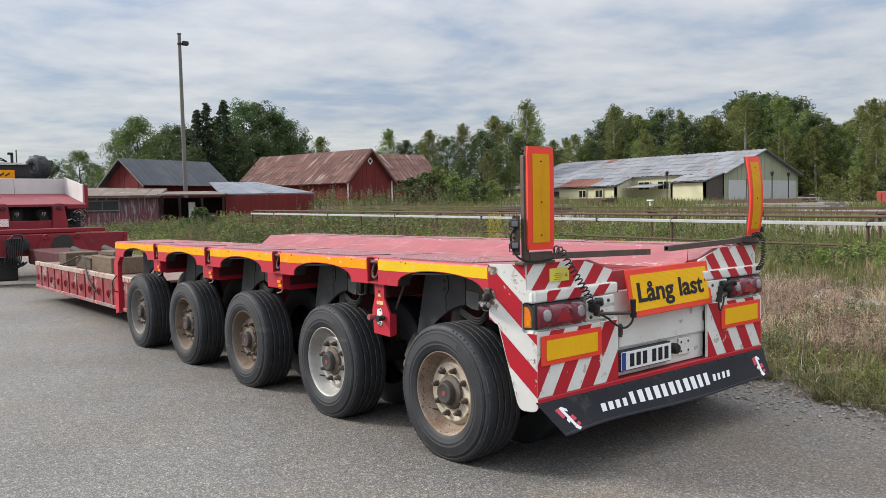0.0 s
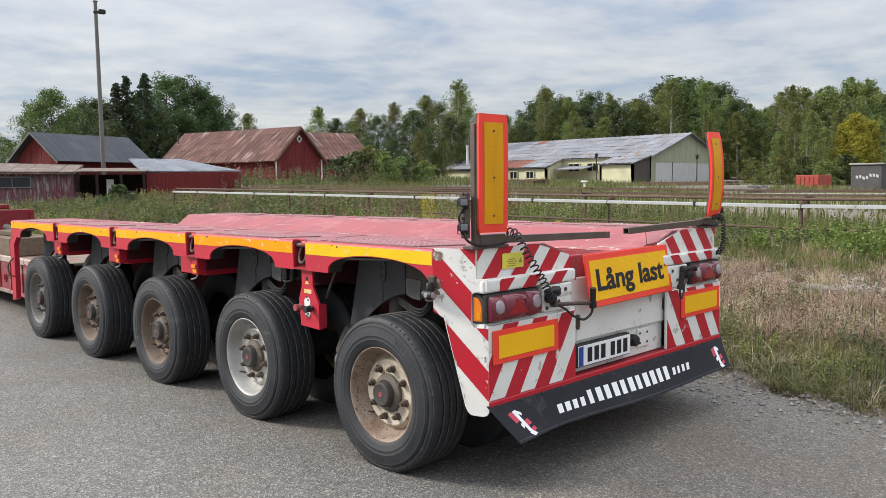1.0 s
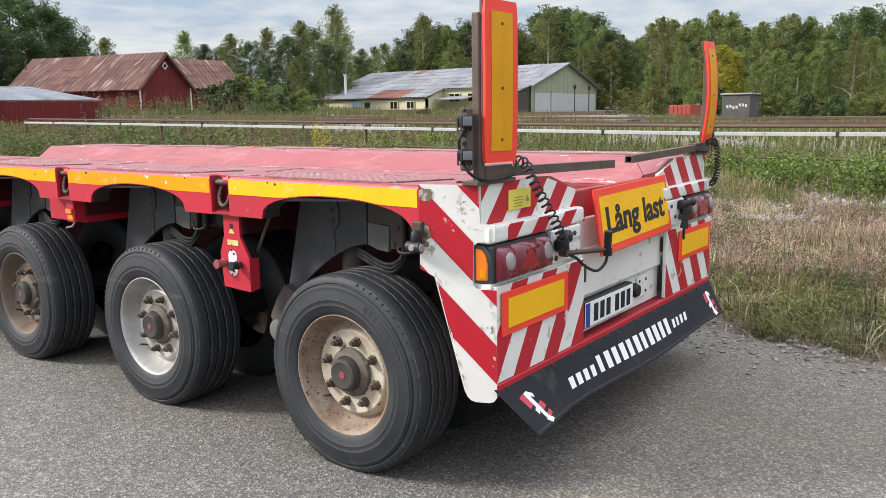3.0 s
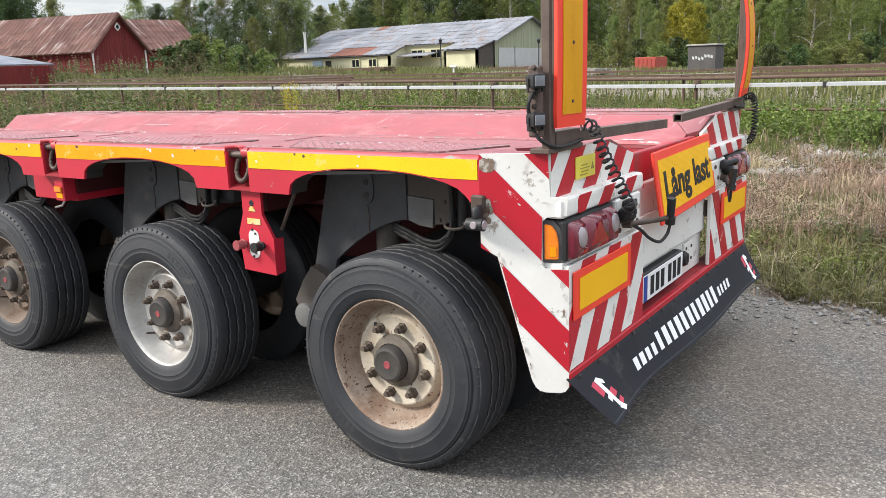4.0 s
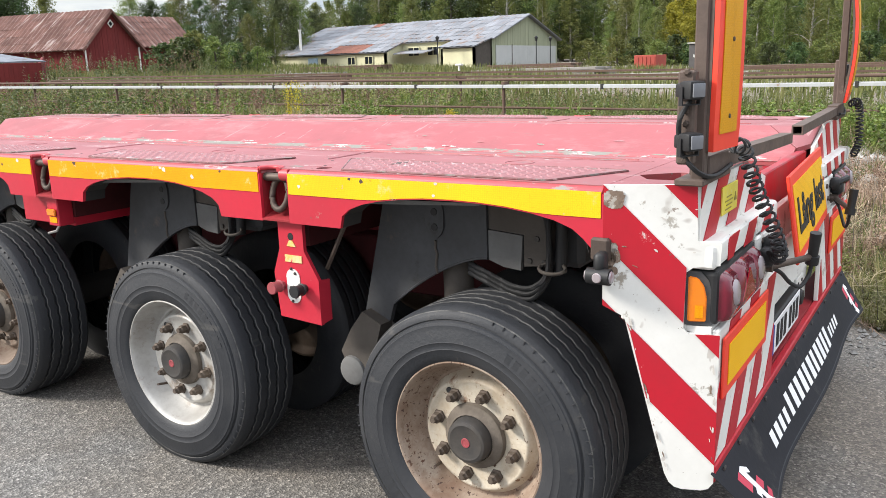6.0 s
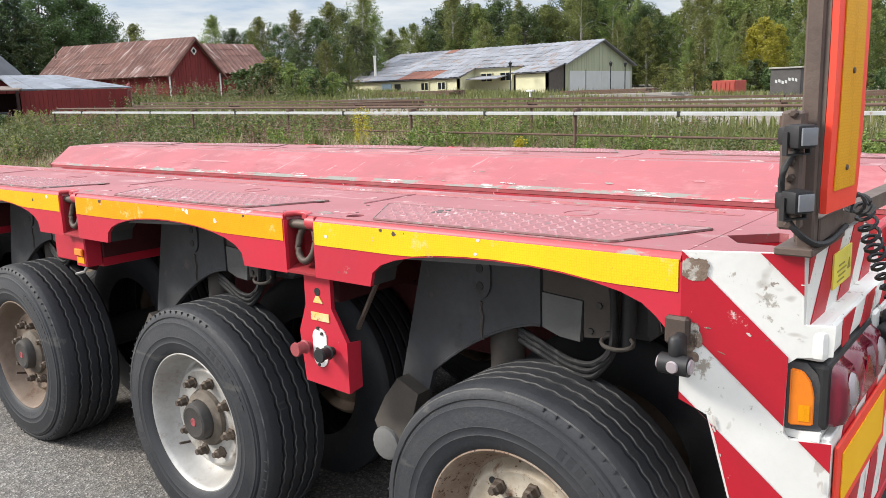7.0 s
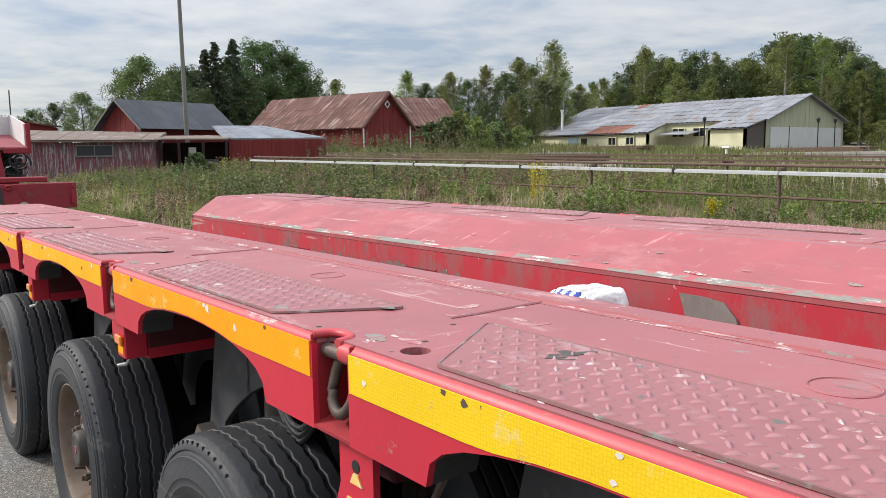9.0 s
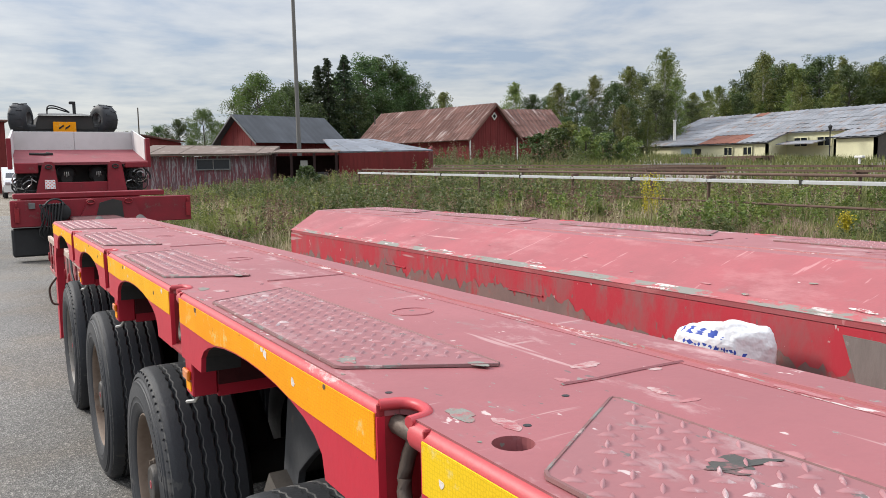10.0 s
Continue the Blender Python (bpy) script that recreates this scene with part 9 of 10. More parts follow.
part("body", bm, surface("dark_grey_kiosk", (0.10, 0.095, 0.092), (0.06, 0.056, 0.056), rough=0.85, scale=1.5), kio)
bm = bm_new()
box(bm, (49.1, 12.75, kz + 1.86), (51.1, 14.7, kz + 1.96), 0.02)
part("roof", bm, concrete, kio)
rg = random.Random(12)
for k in range(7):
    bm = bm_new()
    yy, z = 13.05 + 0.19 * k, kz + 1.05 + rg.uniform(-0.1, 0.15)
    slab(bm, [(49.195, yy, z), (49.195, yy + 0.13, z + 0.05), (49.195, yy + 0.13, z + 0.22), (49.195, yy, z + 0.17)], (-0.004, 0, 0))
    part("scribble_bar", bm, grey_gate, kio, "white paint bar")

# ---- fence, rails and stacks ----
rusty = surface("rusty_pipe", (0.125, 0.08, 0.06), (0.08, 0.05, 0.038), rough=0.85, scale=6, fine=40, bump=0.2)
white_rail = surface("chipped_white_rail", (0.45, 0.46, 0.46), (0.33, 0.33, 0.33), rough=0.6, scale=3, fine=30, wear=(0.28, 0.2, 0.15), wear_at=0.62, wear_scale=3)
FXX = 11.45


def rail_z(y):
    return 1.065 + 0.0115 * max(0.0, y - 3)


fence = thing("rail_fence", (FXX, 9.0, 0.3), "pipe fence with a chipped white rail and rusty posts", "fence")
posts = [-12.9 + 3.96 * k for k in range(11)]
for y in posts:
    bm = bm_new()
    rod(bm, (FXX, y, ground_z(FXX, y) - 0.2), (FXX, y, rail_z(y) + 0.02), 0.032, 8)
    box(bm, (FXX - 0.03, y - 0.04, rail_z(y) + 0.02), (FXX + 0.15, y + 0.04, rail_z(y) + 0.10), 0.006)
    part("post", bm, rusty, fence, smooth=50)
for k, y in enumerate(posts[:-1]):
    y2 = posts[k + 1]
    bm = bm_new()
    a, b = Vector((FXX - 0.045, y, rail_z(y))), Vector((FXX - 0.045, y2 - 0.02, rail_z(y2)))
    slab(bm, [a + Vector((0, 0, -0.016)), b + Vector((0, 0, -0.016)), b + Vector((0, 0, 0.03)), a + Vector((0, 0, 0.03))], (-0.03, 0, 0))
    slab(bm, [a + Vector((0, 0, 0.03)), b + Vector((0, 0, 0.03)), b + Vector((0.10, 0, 0.03)), a + Vector((0.10, 0, 0.03))], (0, 0, 0.012))
    part("white_rail", bm, white_rail, fence, "chipped white rail")
    bm = bm_new()
    rod(bm, (FXX, y, rail_z(y) - 0.38), (FXX, y2, rail_z(y2) - 0.38), 0.021, 7)
    part("lower_rail", bm, rusty, fence, smooth=50)
    bm = bm_new()
    rod(bm, (FXX + 0.12, y, rail_z(y) + 0.13), (FXX + 0.12, y2, rail_z(y2) + 0.13), 0.027, 9)
    part("top_pipe", bm, rusty, fence, "thick rusty top pipe", smooth=50)
    bm = bm_new()
    ym = y + 1.98
    box(bm, (FXX - 0.085, ym - 0.025, rail_z(ym) - 0.04), (FXX - 0.04, ym + 0.025, rail_z(ym) + 0.055), 0.006)
    part("clamp", bm, dark_metal, fence)
for yb in (2.97,):
    bm = bm_new()
    rod(bm, (FXX - 0.05, yb - 0.05, 0.62), (FXX - 0.25, yb - 0.62, 0.36), 0.03, 7)
    rod(bm, (FXX - 0.05, yb + 0.02, 0.62), (FXX - 0.16, yb + 0.12, 0.36), 0.022, 7)
    part("stay", bm, white_rail, fence, "pale fallen stay")
pipes = thing("rusty_pipe_rail", (16.1, 9.0, 0.4), "pair of long rusty steel beams on low stands behind the fence", "pipe rail")
for zz_, xx in ((0.10, 16.0), (0.20, 16.3)):
    for k in range(7):
        bm = bm_new()
        ya, yb = -14 + 6.2 * k, -14 + 6.2 * (k + 1) - 0.02
        za, zb = rail_z(ya) + zz_, rail_z(yb) + zz_
        slab(bm, [(xx - 0.06, ya, za - 0.024), (xx + 0.06, ya, za - 0.024), (xx + 0.06, ya, za + 0.024), (xx - 0.06, ya, za + 0.024)], (0, yb - ya, zb - za))
        part("beam", bm, rusty, pipes)
for k in range(8):
    ya = -14 + 6.2 * k
    bm = bm_new()
    rod(bm, (16.15, ya, ground_z(16, ya) - 0.2), (16.15, ya, rail_z(ya) + 0.06), 0.035, 8)
    box(bm, (15.92, ya - 0.04, rail_z(ya) + 0.03), (16.38, ya + 0.04, rail_z(ya) + 0.075), 0.005)
    part("stand", bm, rusty, pipes)
bm = bm_new()
rod(bm, (16.1, 10.8, rail_z(10.8) + 0.25), (16.1, 10.8, rail_z(10.8) + 0.40), 0.03, 6)
box(bm, (16.05, 10.7, rail_z(10.8) + 0.38), (16.15, 10.9, rail_z(10.8) + 0.43), 0.01)
part("cap", bm, white_trim, pipes)

slab_grey = surface("grey_weathered_slabs", (0.26, 0.245, 0.225), (0.19, 0.17, 0.15), rough=0.9, scale=1.5, spread=0.2)


def stack(x, y, lx, ly, n, hgt, mat, label, name, turn=0.0):
    z0 = ground_z(x, y)
    root = thing(name, (x, y, z0), label, "stack", "stacks on the far ground")
    rg = random.Random(int(x * 7 + y))
    R = Matrix.Rotation(turn, 4, "Z")
    for k in range(n):
        bm = bm_new()
        zz0 = z0 + k * hgt
        for j in range(3):
            wx = lx / 3
            cx = x - lx / 2 + wx * (j + 0.5)
            box(bm, (cx - wx * 0.47, y - ly / 2 + rg.uniform(-0.3, 0.3), zz0), (cx + wx * 0.47, y + ly / 2 + rg.uniform(-0.3, 0.3), zz0 + hgt * 0.92), 0.01)
        bmesh.ops.rotate(bm, cent=(x, y, 0), matrix=R.to_3x3(), verts=bm.verts[:])
        part("layer", bm, mat, root)
    return root


stack(44.0, 22.5, 2.2, 9.0, 3, 0.16, slab_grey, "low stack of long grey concrete slabs", "slab_stack")
stack(41.0, 14.0, 2.0, 10.0, 2, 0.16, slab_grey, "low stack of long grey concrete slabs", "slab_stack")
stack(52.0, 27.0, 2.0, 7.0, 3, 0.18, rusty, "stack of rusty steel beams", "beam_stack")
stack(50.0, 6.0, 2.0, 12.0, 3, 0.18, rusty, "stack of rusty steel beams", "beam_stack")
stack(34.0, 34.5, 1.6, 7.0, 2, 0.15, slab_grey, "low stack of long grey boards", "board_stack", 0.9)
stack(30.0, 30.0, 1.5, 6.0, 2, 0.14, rusty, "stack of rusty steel beams", "beam_stack", 0.7)
stack(46.0, 40.0, 1.5, 8.0, 3, 0.17, rusty, "stack of rusty steel beams", "beam_stack")
slab_p = surface("pale_rubble", (0.30, 0.275, 0.24), (0.19, 0.175, 0.15), rough=0.95, scale=3, fine=30, bump=0.4, wear=(0.12, 0.105, 0.08), wear_at=0.55, wear_scale=4, wear_soft=0.1)
# low concrete kerb and rubble in the dry grass
for k, (y, ln) in enumerate(((-7.2, 1.6), (-5.4, 1.1), (-4.1, 1.7), (-2.2, 1.3), (-0.75, 1.15), (0.48, 0.75))):
    bm = bm_new()
    zk = ground_z(7.3, y + ln / 2)
    box(bm, (7.12, y, zk - 0.2), (7.46, y + ln, zk + 0.085), 0.03, Matrix.Rotation(0.05 * (k % 3 - 1), 4, "Z"))
    solo("kerb_stone", bm, slab_p, "broken pale concrete kerb stone in the dry grass", "kerb stone", "kerb stones", origin=(7.3, y + ln / 2, zk))
for k, (y, ln) in enumerate(((-1.9, 1.05), (-0.75, 0.8))):
    bm = bm_new()
    zk = ground_z(4.9, y + ln / 2)
    box(bm, (4.82, y, zk + 0.03), (4.97, y + ln, zk + 0.105), 0.012, Matrix.Rotation(0.06 - 0.1 * k, 4, "Z"))
    solo("plank", bm, slab_p, "pale weathered plank lying in the dry grass", "plank", "planks", origin=(4.9, y + ln / 2, zk))
for x, y, sx, sy in ((5.3, -0.6, 0.42, 0.22), (7.2, -1.9, 0.5, 0.3), (7.4, 1.0, 0.35, 0.2), (4.9, -2.4, 0.3, 0.16), (7.9, -0.7, 0.5, 0.25), (7.6, 2.4, 0.4, 0.2), (5.6, -1.2, 0.25, 0.15)):
    bm = bm_new()
    zk = ground_z(x, y)
    box(bm, (x - sx / 2, y - sy / 2, zk - 0.06), (x + sx / 2, y + sy / 2, zk + 0.07), 0.03, Matrix.Rotation(x * 3.1, 4, "Z"))
    solo("rubble_slab", bm, slab_p, "pale broken concrete slab lying in dry grass", "rubble", "rubble slabs", origin=(x, y, zk))


# ---- grass and weeds ----
def blades(name, pts, heights, widths, mat, label, rng, lean=0.35):
    """Many grass blades as one mesh: each a bent, tapering strip."""
    n = len(pts)
    a = rng.uniform(0, 2 * math.pi, n)
    d = np.stack([np.cos(a), np.sin(a), np.zeros(n)], 1)
    s = np.stack([-np.sin(a), np.cos(a), np.zeros(n)], 1)
    h, w = heights[:, None], widths[:, None]
    bend = np.abs(rng.normal(0, lean, n))[:, None] * h
    up = np.array([[0, 0, 1.0]])
    v0, v1 = pts - s * w / 2, pts + s * w / 2
    m = pts + up * h * 0.55 + d * bend * 0.35
    v2, v3 = m - s * w * 0.4, m + s * w * 0.4
    v4 = pts + up * (h * (1 - 0.25 * np.clip(bend / np.maximum(h, 1e-3), 0, 1))) + d * bend
    v = np.stack([v0, v1, v2, v3, v4], 1).reshape(-1, 3)
    i = np.arange(n)[:, None] * 5
    f = np.concatenate([np.concatenate([i, i + 1, i + 3], 1), np.concatenate([i, i + 3, i + 2], 1), np.concatenate([i + 2, i + 3, i + 4], 1)])
    me = bpy.data.meshes.new(name)
    me.vertices.add(len(v))
    me.vertices.foreach_set("co", v.astype(np.float32).ravel())
    me.loops.add(len(f) * 3)
    me.loops.foreach_set("vertex_index", f.astype(np.int32).ravel())
    me.polygons.add(len(f))
    me.polygons.foreach_set("loop_start", np.arange(len(f), dtype=np.int32) * 3)
    me.update(calc_edges=True)
    me.materials.append(mat)
    return tagged(new(name, me), label, "grass", kind="stuff")


dry = foliage("dry_grass", [(0.324, 0.252, 0.156), (0.432, 0.348, 0.228), (0.156, 0.126, 0.072), (0.552, 0.468, 0.324), (0.18, 0.18, 0.066), (0.336, 0.228, 0.15)], 0.8, 0.02)
dry_red = foliage("reddish_dry_weeds", [(0.299, 0.196, 0.138), (0.437, 0.31, 0.224), (0.172, 0.121, 0.0805), (0.552, 0.425, 0.322)], 0.8, 0.02)
green_g = foliage("green_grass", [(0.085, 0.105, 0.028), (0.13, 0.155, 0.036), (0.205, 0.205, 0.07), (0.06, 0.082, 0.02), (0.15, 0.145, 0.048)], 0.7, 0.04)
weed_g = foliage("green_weeds", [(0.0582, 0.0829, 0.0235), (0.0952, 0.121, 0.0347), (0.151, 0.157, 0.056)], 0.6, 0.04)
weed_bright = foliage("bright_green_weeds", [(0.075, 0.118, 0.02), (0.125, 0.185, 0.034), (0.215, 0.27, 0.055)], 0.6, 0.04)
golden = foliage("goldenrod", [(0.40, 0.34, 0.015), (0.50, 0.42, 0.02), (0.26, 0.26, 0.03)], 0.7, 0.05)
rust_weed = foliage("rust_brown_weeds", [(0.13, 0.075, 0.05), (0.20, 0.12, 0.08), (0.10, 0.07, 0.045), (0.26, 0.17, 0.115)], 0.8, 0.02)
lime_weed = foliage("yellow_green_weeds", [(0.163, 0.194, 0.045), (0.237, 0.263, 0.0688), (0.106, 0.138, 0.0325)], 0.7, 0.02)
grng = np.random.RandomState(9)


def scatter(n, x0, x1, y0, y1, patch=0.0, seed=1.0, thresh=0.0):
    """Random places on the rough ground, thinned in patches."""
    x = grng.uniform(x0, x1, n)
    y = grng.uniform(y0, y1, n)
    if patch:
        f = np.sin(x / patch + seed) * np.sin(y / patch * 1.3 + 2 * seed) + 0.6 * np.sin(x / patch * 2.3 - y / patch * 1.9 + seed)
        k = f + grng.uniform(-0.5, 0.5, n) > thresh
        x, y = x[k], y[k]
    k = x > edge_x(y) + 0.12 + 0.5 * grng.uniform(0, 1, len(x)) ** 2
    x, y = x[k], y[k]
    return np.stack([x, y, gz(x, y) - 0.01], 1)


def tufts(n, per, x0, x1, y0, y1, patch, seed, thresh):
    """Places in dense little clumps."""
    c = scatter(n, x0, x1, y0, y1, patch, seed, thresh)
    q = np.repeat(c, per, axis=0)
    q[:, :2] += grng.normal(0, 0.035, (len(q), 2))
    q[:, 2] = gz(q[:, 0], q[:, 1]) - 0.01
    return q[q[:, 0] > edge_x(q[:, 1]) + 0.06]


def tone(x, y):
    """How far a place lies from the asphalt, made uneven in patches: sorts the plants into bands."""
    f = 0.9 * np.sin(x * 1.9 + 1.1 * np.sin(y * 1.3)) * np.sin(y * 1.7 + 0.8) + 0.6 * np.sin(x * 4.3 - y * 3.1) * np.sin(y * 4.9 + 2) + 0.35 * np.sin(x * 9.1 + y * 7.3) * np.sin(y * 10.3 - x * 3)
    return x - edge_x(y) + f


def band(n, lo, hi, y0=-5.0, y1=9.0, per=1, gap=0.0, size=0.035):
    """Places in one band, in clumps of `per`; gap thins them to islands."""
    x, y = grng.uniform(2.9, 11.3, n), grng.uniform(y0, y1, n)
    t = tone(x, y) + grng.normal(0, 0.15, n)
    k = (t > lo) & (t < hi) & (np.sin(x * 5.7 + 3 * np.sin(y * 2.1)) * np.sin(y * 6.1 + x * 1.7) > gap - 1)
    x, y = np.repeat(x[k], per), np.repeat(y[k], per)
    if per > 1:
        x, y = x + grng.normal(0, size, len(x)), y + grng.normal(0, size, len(x))
    k = x > edge_x(y) + 0.14 + 0.22 * np.sin(y * 5.1) * np.sin(y * 2.3 + 1)
    x, y = x[k], y[k]
    return np.stack([x, y, gz(x, y) - 0.01], 1)


straw = foliage("straw_grass", [(0.408, 0.336, 0.204), (0.564, 0.48, 0.318), (0.288, 0.234, 0.132)], 0.8, 0.02)
olive = foliage("olive_grass", [(0.144, 0.149, 0.046), (0.207, 0.196, 0.069), (0.0978, 0.109, 0.0322), (0.287, 0.241, 0.109)], 0.8, 0.02)
p = band(90000, -2, 6.5, gap=0.35)
blades("short_dry_grass", p, grng.uniform(0.02, 0.09, len(p)), grng.uniform(0.003, 0.008, len(p)), dry, "short dry grass and litter beside the asphalt", grng, 1.2)
p = band(15000, -0.9, 1.9, per=24, gap=0.72, size=0.045)
blades("olive_grass", p, grng.uniform(0.04, 0.22, len(p)) * grng.uniform(0.5, 1, len(p)), grng.uniform(0.005, 0.012, len(p)), olive, "olive green grass tufts beside the asphalt", grng, 1.4)
p = band(8000, 0.7, 3.4, per=18, gap=0.9, size=0.06)
blades("straw_grass", p, grng.uniform(0.06, 0.30, len(p)) * grng.uniform(0.4, 1, len(p)), grng.uniform(0.004, 0.009, len(p)), straw, "pale straw tufts bent over", grng, 1.7)
p = band(9000, 1.0, 2.5, per=14, gap=0.7)
blades("green_grass", p, grng.uniform(0.06, 0.26, len(p)), grng.uniform(0.005, 0.011, len(p)), green_g, "tufts of green grass among dry grass", grng, 0.5)
p = band(9000, 2.0, 4.4, per=12, gap=1.0)
blades("dry_weeds", p, grng.uniform(0.08, 0.34, len(p)), grng.uniform(0.004, 0.009, len(p)), dry_red, "reddish dry weed stalks", grng, 1.1)
p = band(3000, -0.6, 3.0, per=5, gap=0.9)
blades("dark_stalks", p, grng.uniform(0.15, 0.5, len(p)), grng.uniform(0.004, 0.007, len(p)), bark, "thin dark dead stalks", grng, 0.8)
p = band(60000, -2.5, 9.0)
p = p[p[:, 0] < edge_x(p[:, 1]) + 0.42 + 0.15 * np.sin(p[:, 1] * 3.3)]
p = np.concatenate([p, p + grng.normal(0, 0.06, p.shape) * [1, 1, 0], p + grng.normal(0, 0.08, p.shape) * [1, 1, 0]])
blades("verge_litter", p, grng.uniform(0.015, 0.06, len(p)), grng.uniform(0.004, 0.009, len(p)), dry_red, "dead brown litter along the asphalt edge", grng, 2.6)
p = band(14000, 4.6, 9.0, per=10, gap=0.8)
blades("bank_grass", p, grng.uniform(0.05, 0.22, len(p)), grng.uniform(0.004, 0.010, len(p)), green_g, "low green grass towards the fence", grng, 0.6)
p = tufts(5200, 20, 3.0, 10.5, 8.5, 16.0, 0.55, 1.0, -0.25)
blades("dry_grass", p, grng.uniform(0.06, 0.30, len(p)) * grng.uniform(0.5, 1.1, len(p)), grng.uniform(0.004, 0.010, len(p)), dry, "dry straw-coloured grass beside the asphalt", grng, 0.75)
p = scatter(90000, 8.0, 18.0, -10.0, 34.0, 1.6, 0.6, -0.9)
p = p[(p[:, 0] > 12.4) | (p[:, 1] > 17) | (grng.uniform(0, 1, len(p)) < 0.05)]
blades("meadow_grass", p, grng.uniform(0.15, 0.5, len(p)), grng.uniform(0.006, 0.014, len(p)), green_g, "tall green meadow grass along the fence", grng, 0.4)
p = scatter(60000, 3.2, 22.0, 12.0, 44.0, 1.6, 1.7, -0.8)
blades("far_meadow_grass", p, grng.uniform(0.10, 0.36, len(p)), grng.uniform(0.010, 0.022, len(p)), green_g, "green meadow grass in front of the sheds", grng, 0.4)
p = scatter(40000, 18.0, 58.0, -10.0, 60.0, 4.0, 1.2, -0.4)
blades("distant_grass", p, grng.uniform(0.25, 0.7, len(p)), grng.uniform(0.03, 0.07, len(p)), green_g, "rough distant grass", grng, 0.4)


def weeds(name, pts, hmin, hmax, per, leaf, mat, label):
    """Upright leafy weeds as one mesh of small leaves round their stems."""
    n = len(pts)
    hh = grng.uniform(hmin, hmax, n)
    t = grng.uniform(0.08, 1.0, (n, per))
    spread = 0.16 * (1.1 - t) * hh[:, None] + 0.02
    a = grng.uniform(0, 2 * math.pi, (n, per))
    r = spread * np.sqrt(grng.uniform(0, 1, (n, per)))
    c = np.stack([pts[:, 0:1] + r * np.cos(a), pts[:, 1:2] + r * np.sin(a), pts[:, 2:3] + t * hh[:, None]], -1).reshape(-1, 3)
    m = leaf_mesh(name, c, leaf * grng.uniform(0.6, 1.4, len(c)), grng)
    m.materials.append(mat)
    return tagged(new(name, m), label, "weeds", kind="stuff")


p = band(2600, 0.9, 2.4, gap=0.75)
weeds("low_weeds", p, 0.06, 0.28, 36, 0.022, weed_g, "low leafy weeds among the dry grass")
p = band(3600, 2.0, 4.6, gap=0.95)
weeds("seeding_weeds", p, 0.12, 0.42, 44, 0.018, dry_red, "reddish seeding weeds among the dry grass")
p = band(800, 6.0, 8.4, gap=1.1)
weeds("bank_weeds", p, 0.10, 0.30, 60, 0.035, weed_bright, "bright green leafy weeds below the fence")
p = scatter(380, 11.6, 13.5, -8.0, 10.0, 0.8, 0.3, 0.2)
weeds("fence_weeds", p, 0.25, 0.5, 60, 0.045, weed_bright, "bright green leafy weeds at the fence")
p = scatter(3000, 7.5, 17.0, -10.0, 34.0, 1.8, 2.7, -0.3)
p = p[(p[:, 0] > 12.4) | (p[:, 1] > 17)]
weeds("green_weeds", p, 0.25, 0.66, 44, 0.042, weed_g, "leafy green weeds along the fence")
p = scatter(1300, 3.6, 20.0, 12.0, 42.0, 1.8, 0.9, 0.0)
weeds("yard_weeds", p, 0.25, 0.7, 40, 0.06, weed_g, "leafy green weeds in front of the sheds")
p = scatter(1500, 5.0, 18.0, 5.0, 40.0, 1.2, 4.0, 0.2)
weeds("brown_weeds", p, 0.35, 0.8, 40, 0.035, rust_weed, "tall reddish-brown seeding weeds")
p = scatter(260, 20.0, 36.0, 38.0, 54.0, 1.6, 5.0, 0.1)
weeds("seeding_barn_weeds", p, 0.9, 1.9, 46, 0.07, rust_weed, "tall reddish seeding weeds in front of the barn")
p = scatter(500, 18.0, 34.0, 34.0, 54.0, 2.2, 2.0, 0.0)
weeds("barn_weeds", p, 0.6, 1.5, 46, 0.11, weed_g, "tall weeds in front of the barn")
GOLD = ((10.7, 11.6, 0.95), (10.6, 7.55, 0.42))
for x, y, h in GOLD:
    q = np.stack([x + grng.normal(0, 0.09 * h, 16), y + grng.normal(0, 0.09 * h, 16), np.zeros(16)], 1)
    q[:, 2] = gz(q[:, 0], q[:, 1])
    n0 = len(q)
    hh = grng.uniform(0.7, 1.05, n0) * h
    t = grng.uniform(0.05, 1, (n0, 60))
    rr = np.where(t > 0.6, 0.06, 0.03) * (0.45 + 0.55 * h)
    a = grng.uniform(0, 2 * math.pi, (n0, 60))
    c = np.stack([q[:, 0:1] + rr * np.cos(a), q[:, 1:2] + rr * np.sin(a), q[:, 2:3] + t * hh[:, None]], -1).reshape(-1, 3)
    m = leaf_mesh("goldenrod_plant", c, 0.036 * grng.uniform(0.5, 1.4, len(c)), grng)
    m.transform(Matrix.Translation((x, y, ground_z(x, y))).inverted())
    m.materials.append(golden)
    ob = new("goldenrod_plant", m)
    ob.location = (x, y, ground_z(x, y))
    tagged(ob, "clump of yellow flowering goldenrod by the fence", "plant", "goldenrod clumps")

# loose stones along the edge of the asphalt and in bare patches
stone = foliage("loose_stones", [(0.30, 0.285, 0.26), (0.40, 0.385, 0.355), (0.24, 0.225, 0.205), (0.55, 0.535, 0.50)], 0.9, 0.0)
n = 22000
y = grng.uniform(-6, 12, n)
x = edge_x(y) + grng.normal(-0.02, 0.30, n)
k = grng.uniform(0, 1, n) < 0.42
x[k] += np.where(grng.uniform(0, 1, k.sum()) < 0.6, grng.uniform(3.6, 6.5, k.sum()), grng.uniform(0, 5, k.sum()))
z = np.where(x < edge_x(y), 0.0, np.maximum(gz(x, y), -0.03))
sz = 0.0045 + 0.019 * grng.uniform(0, 1, n) ** 4
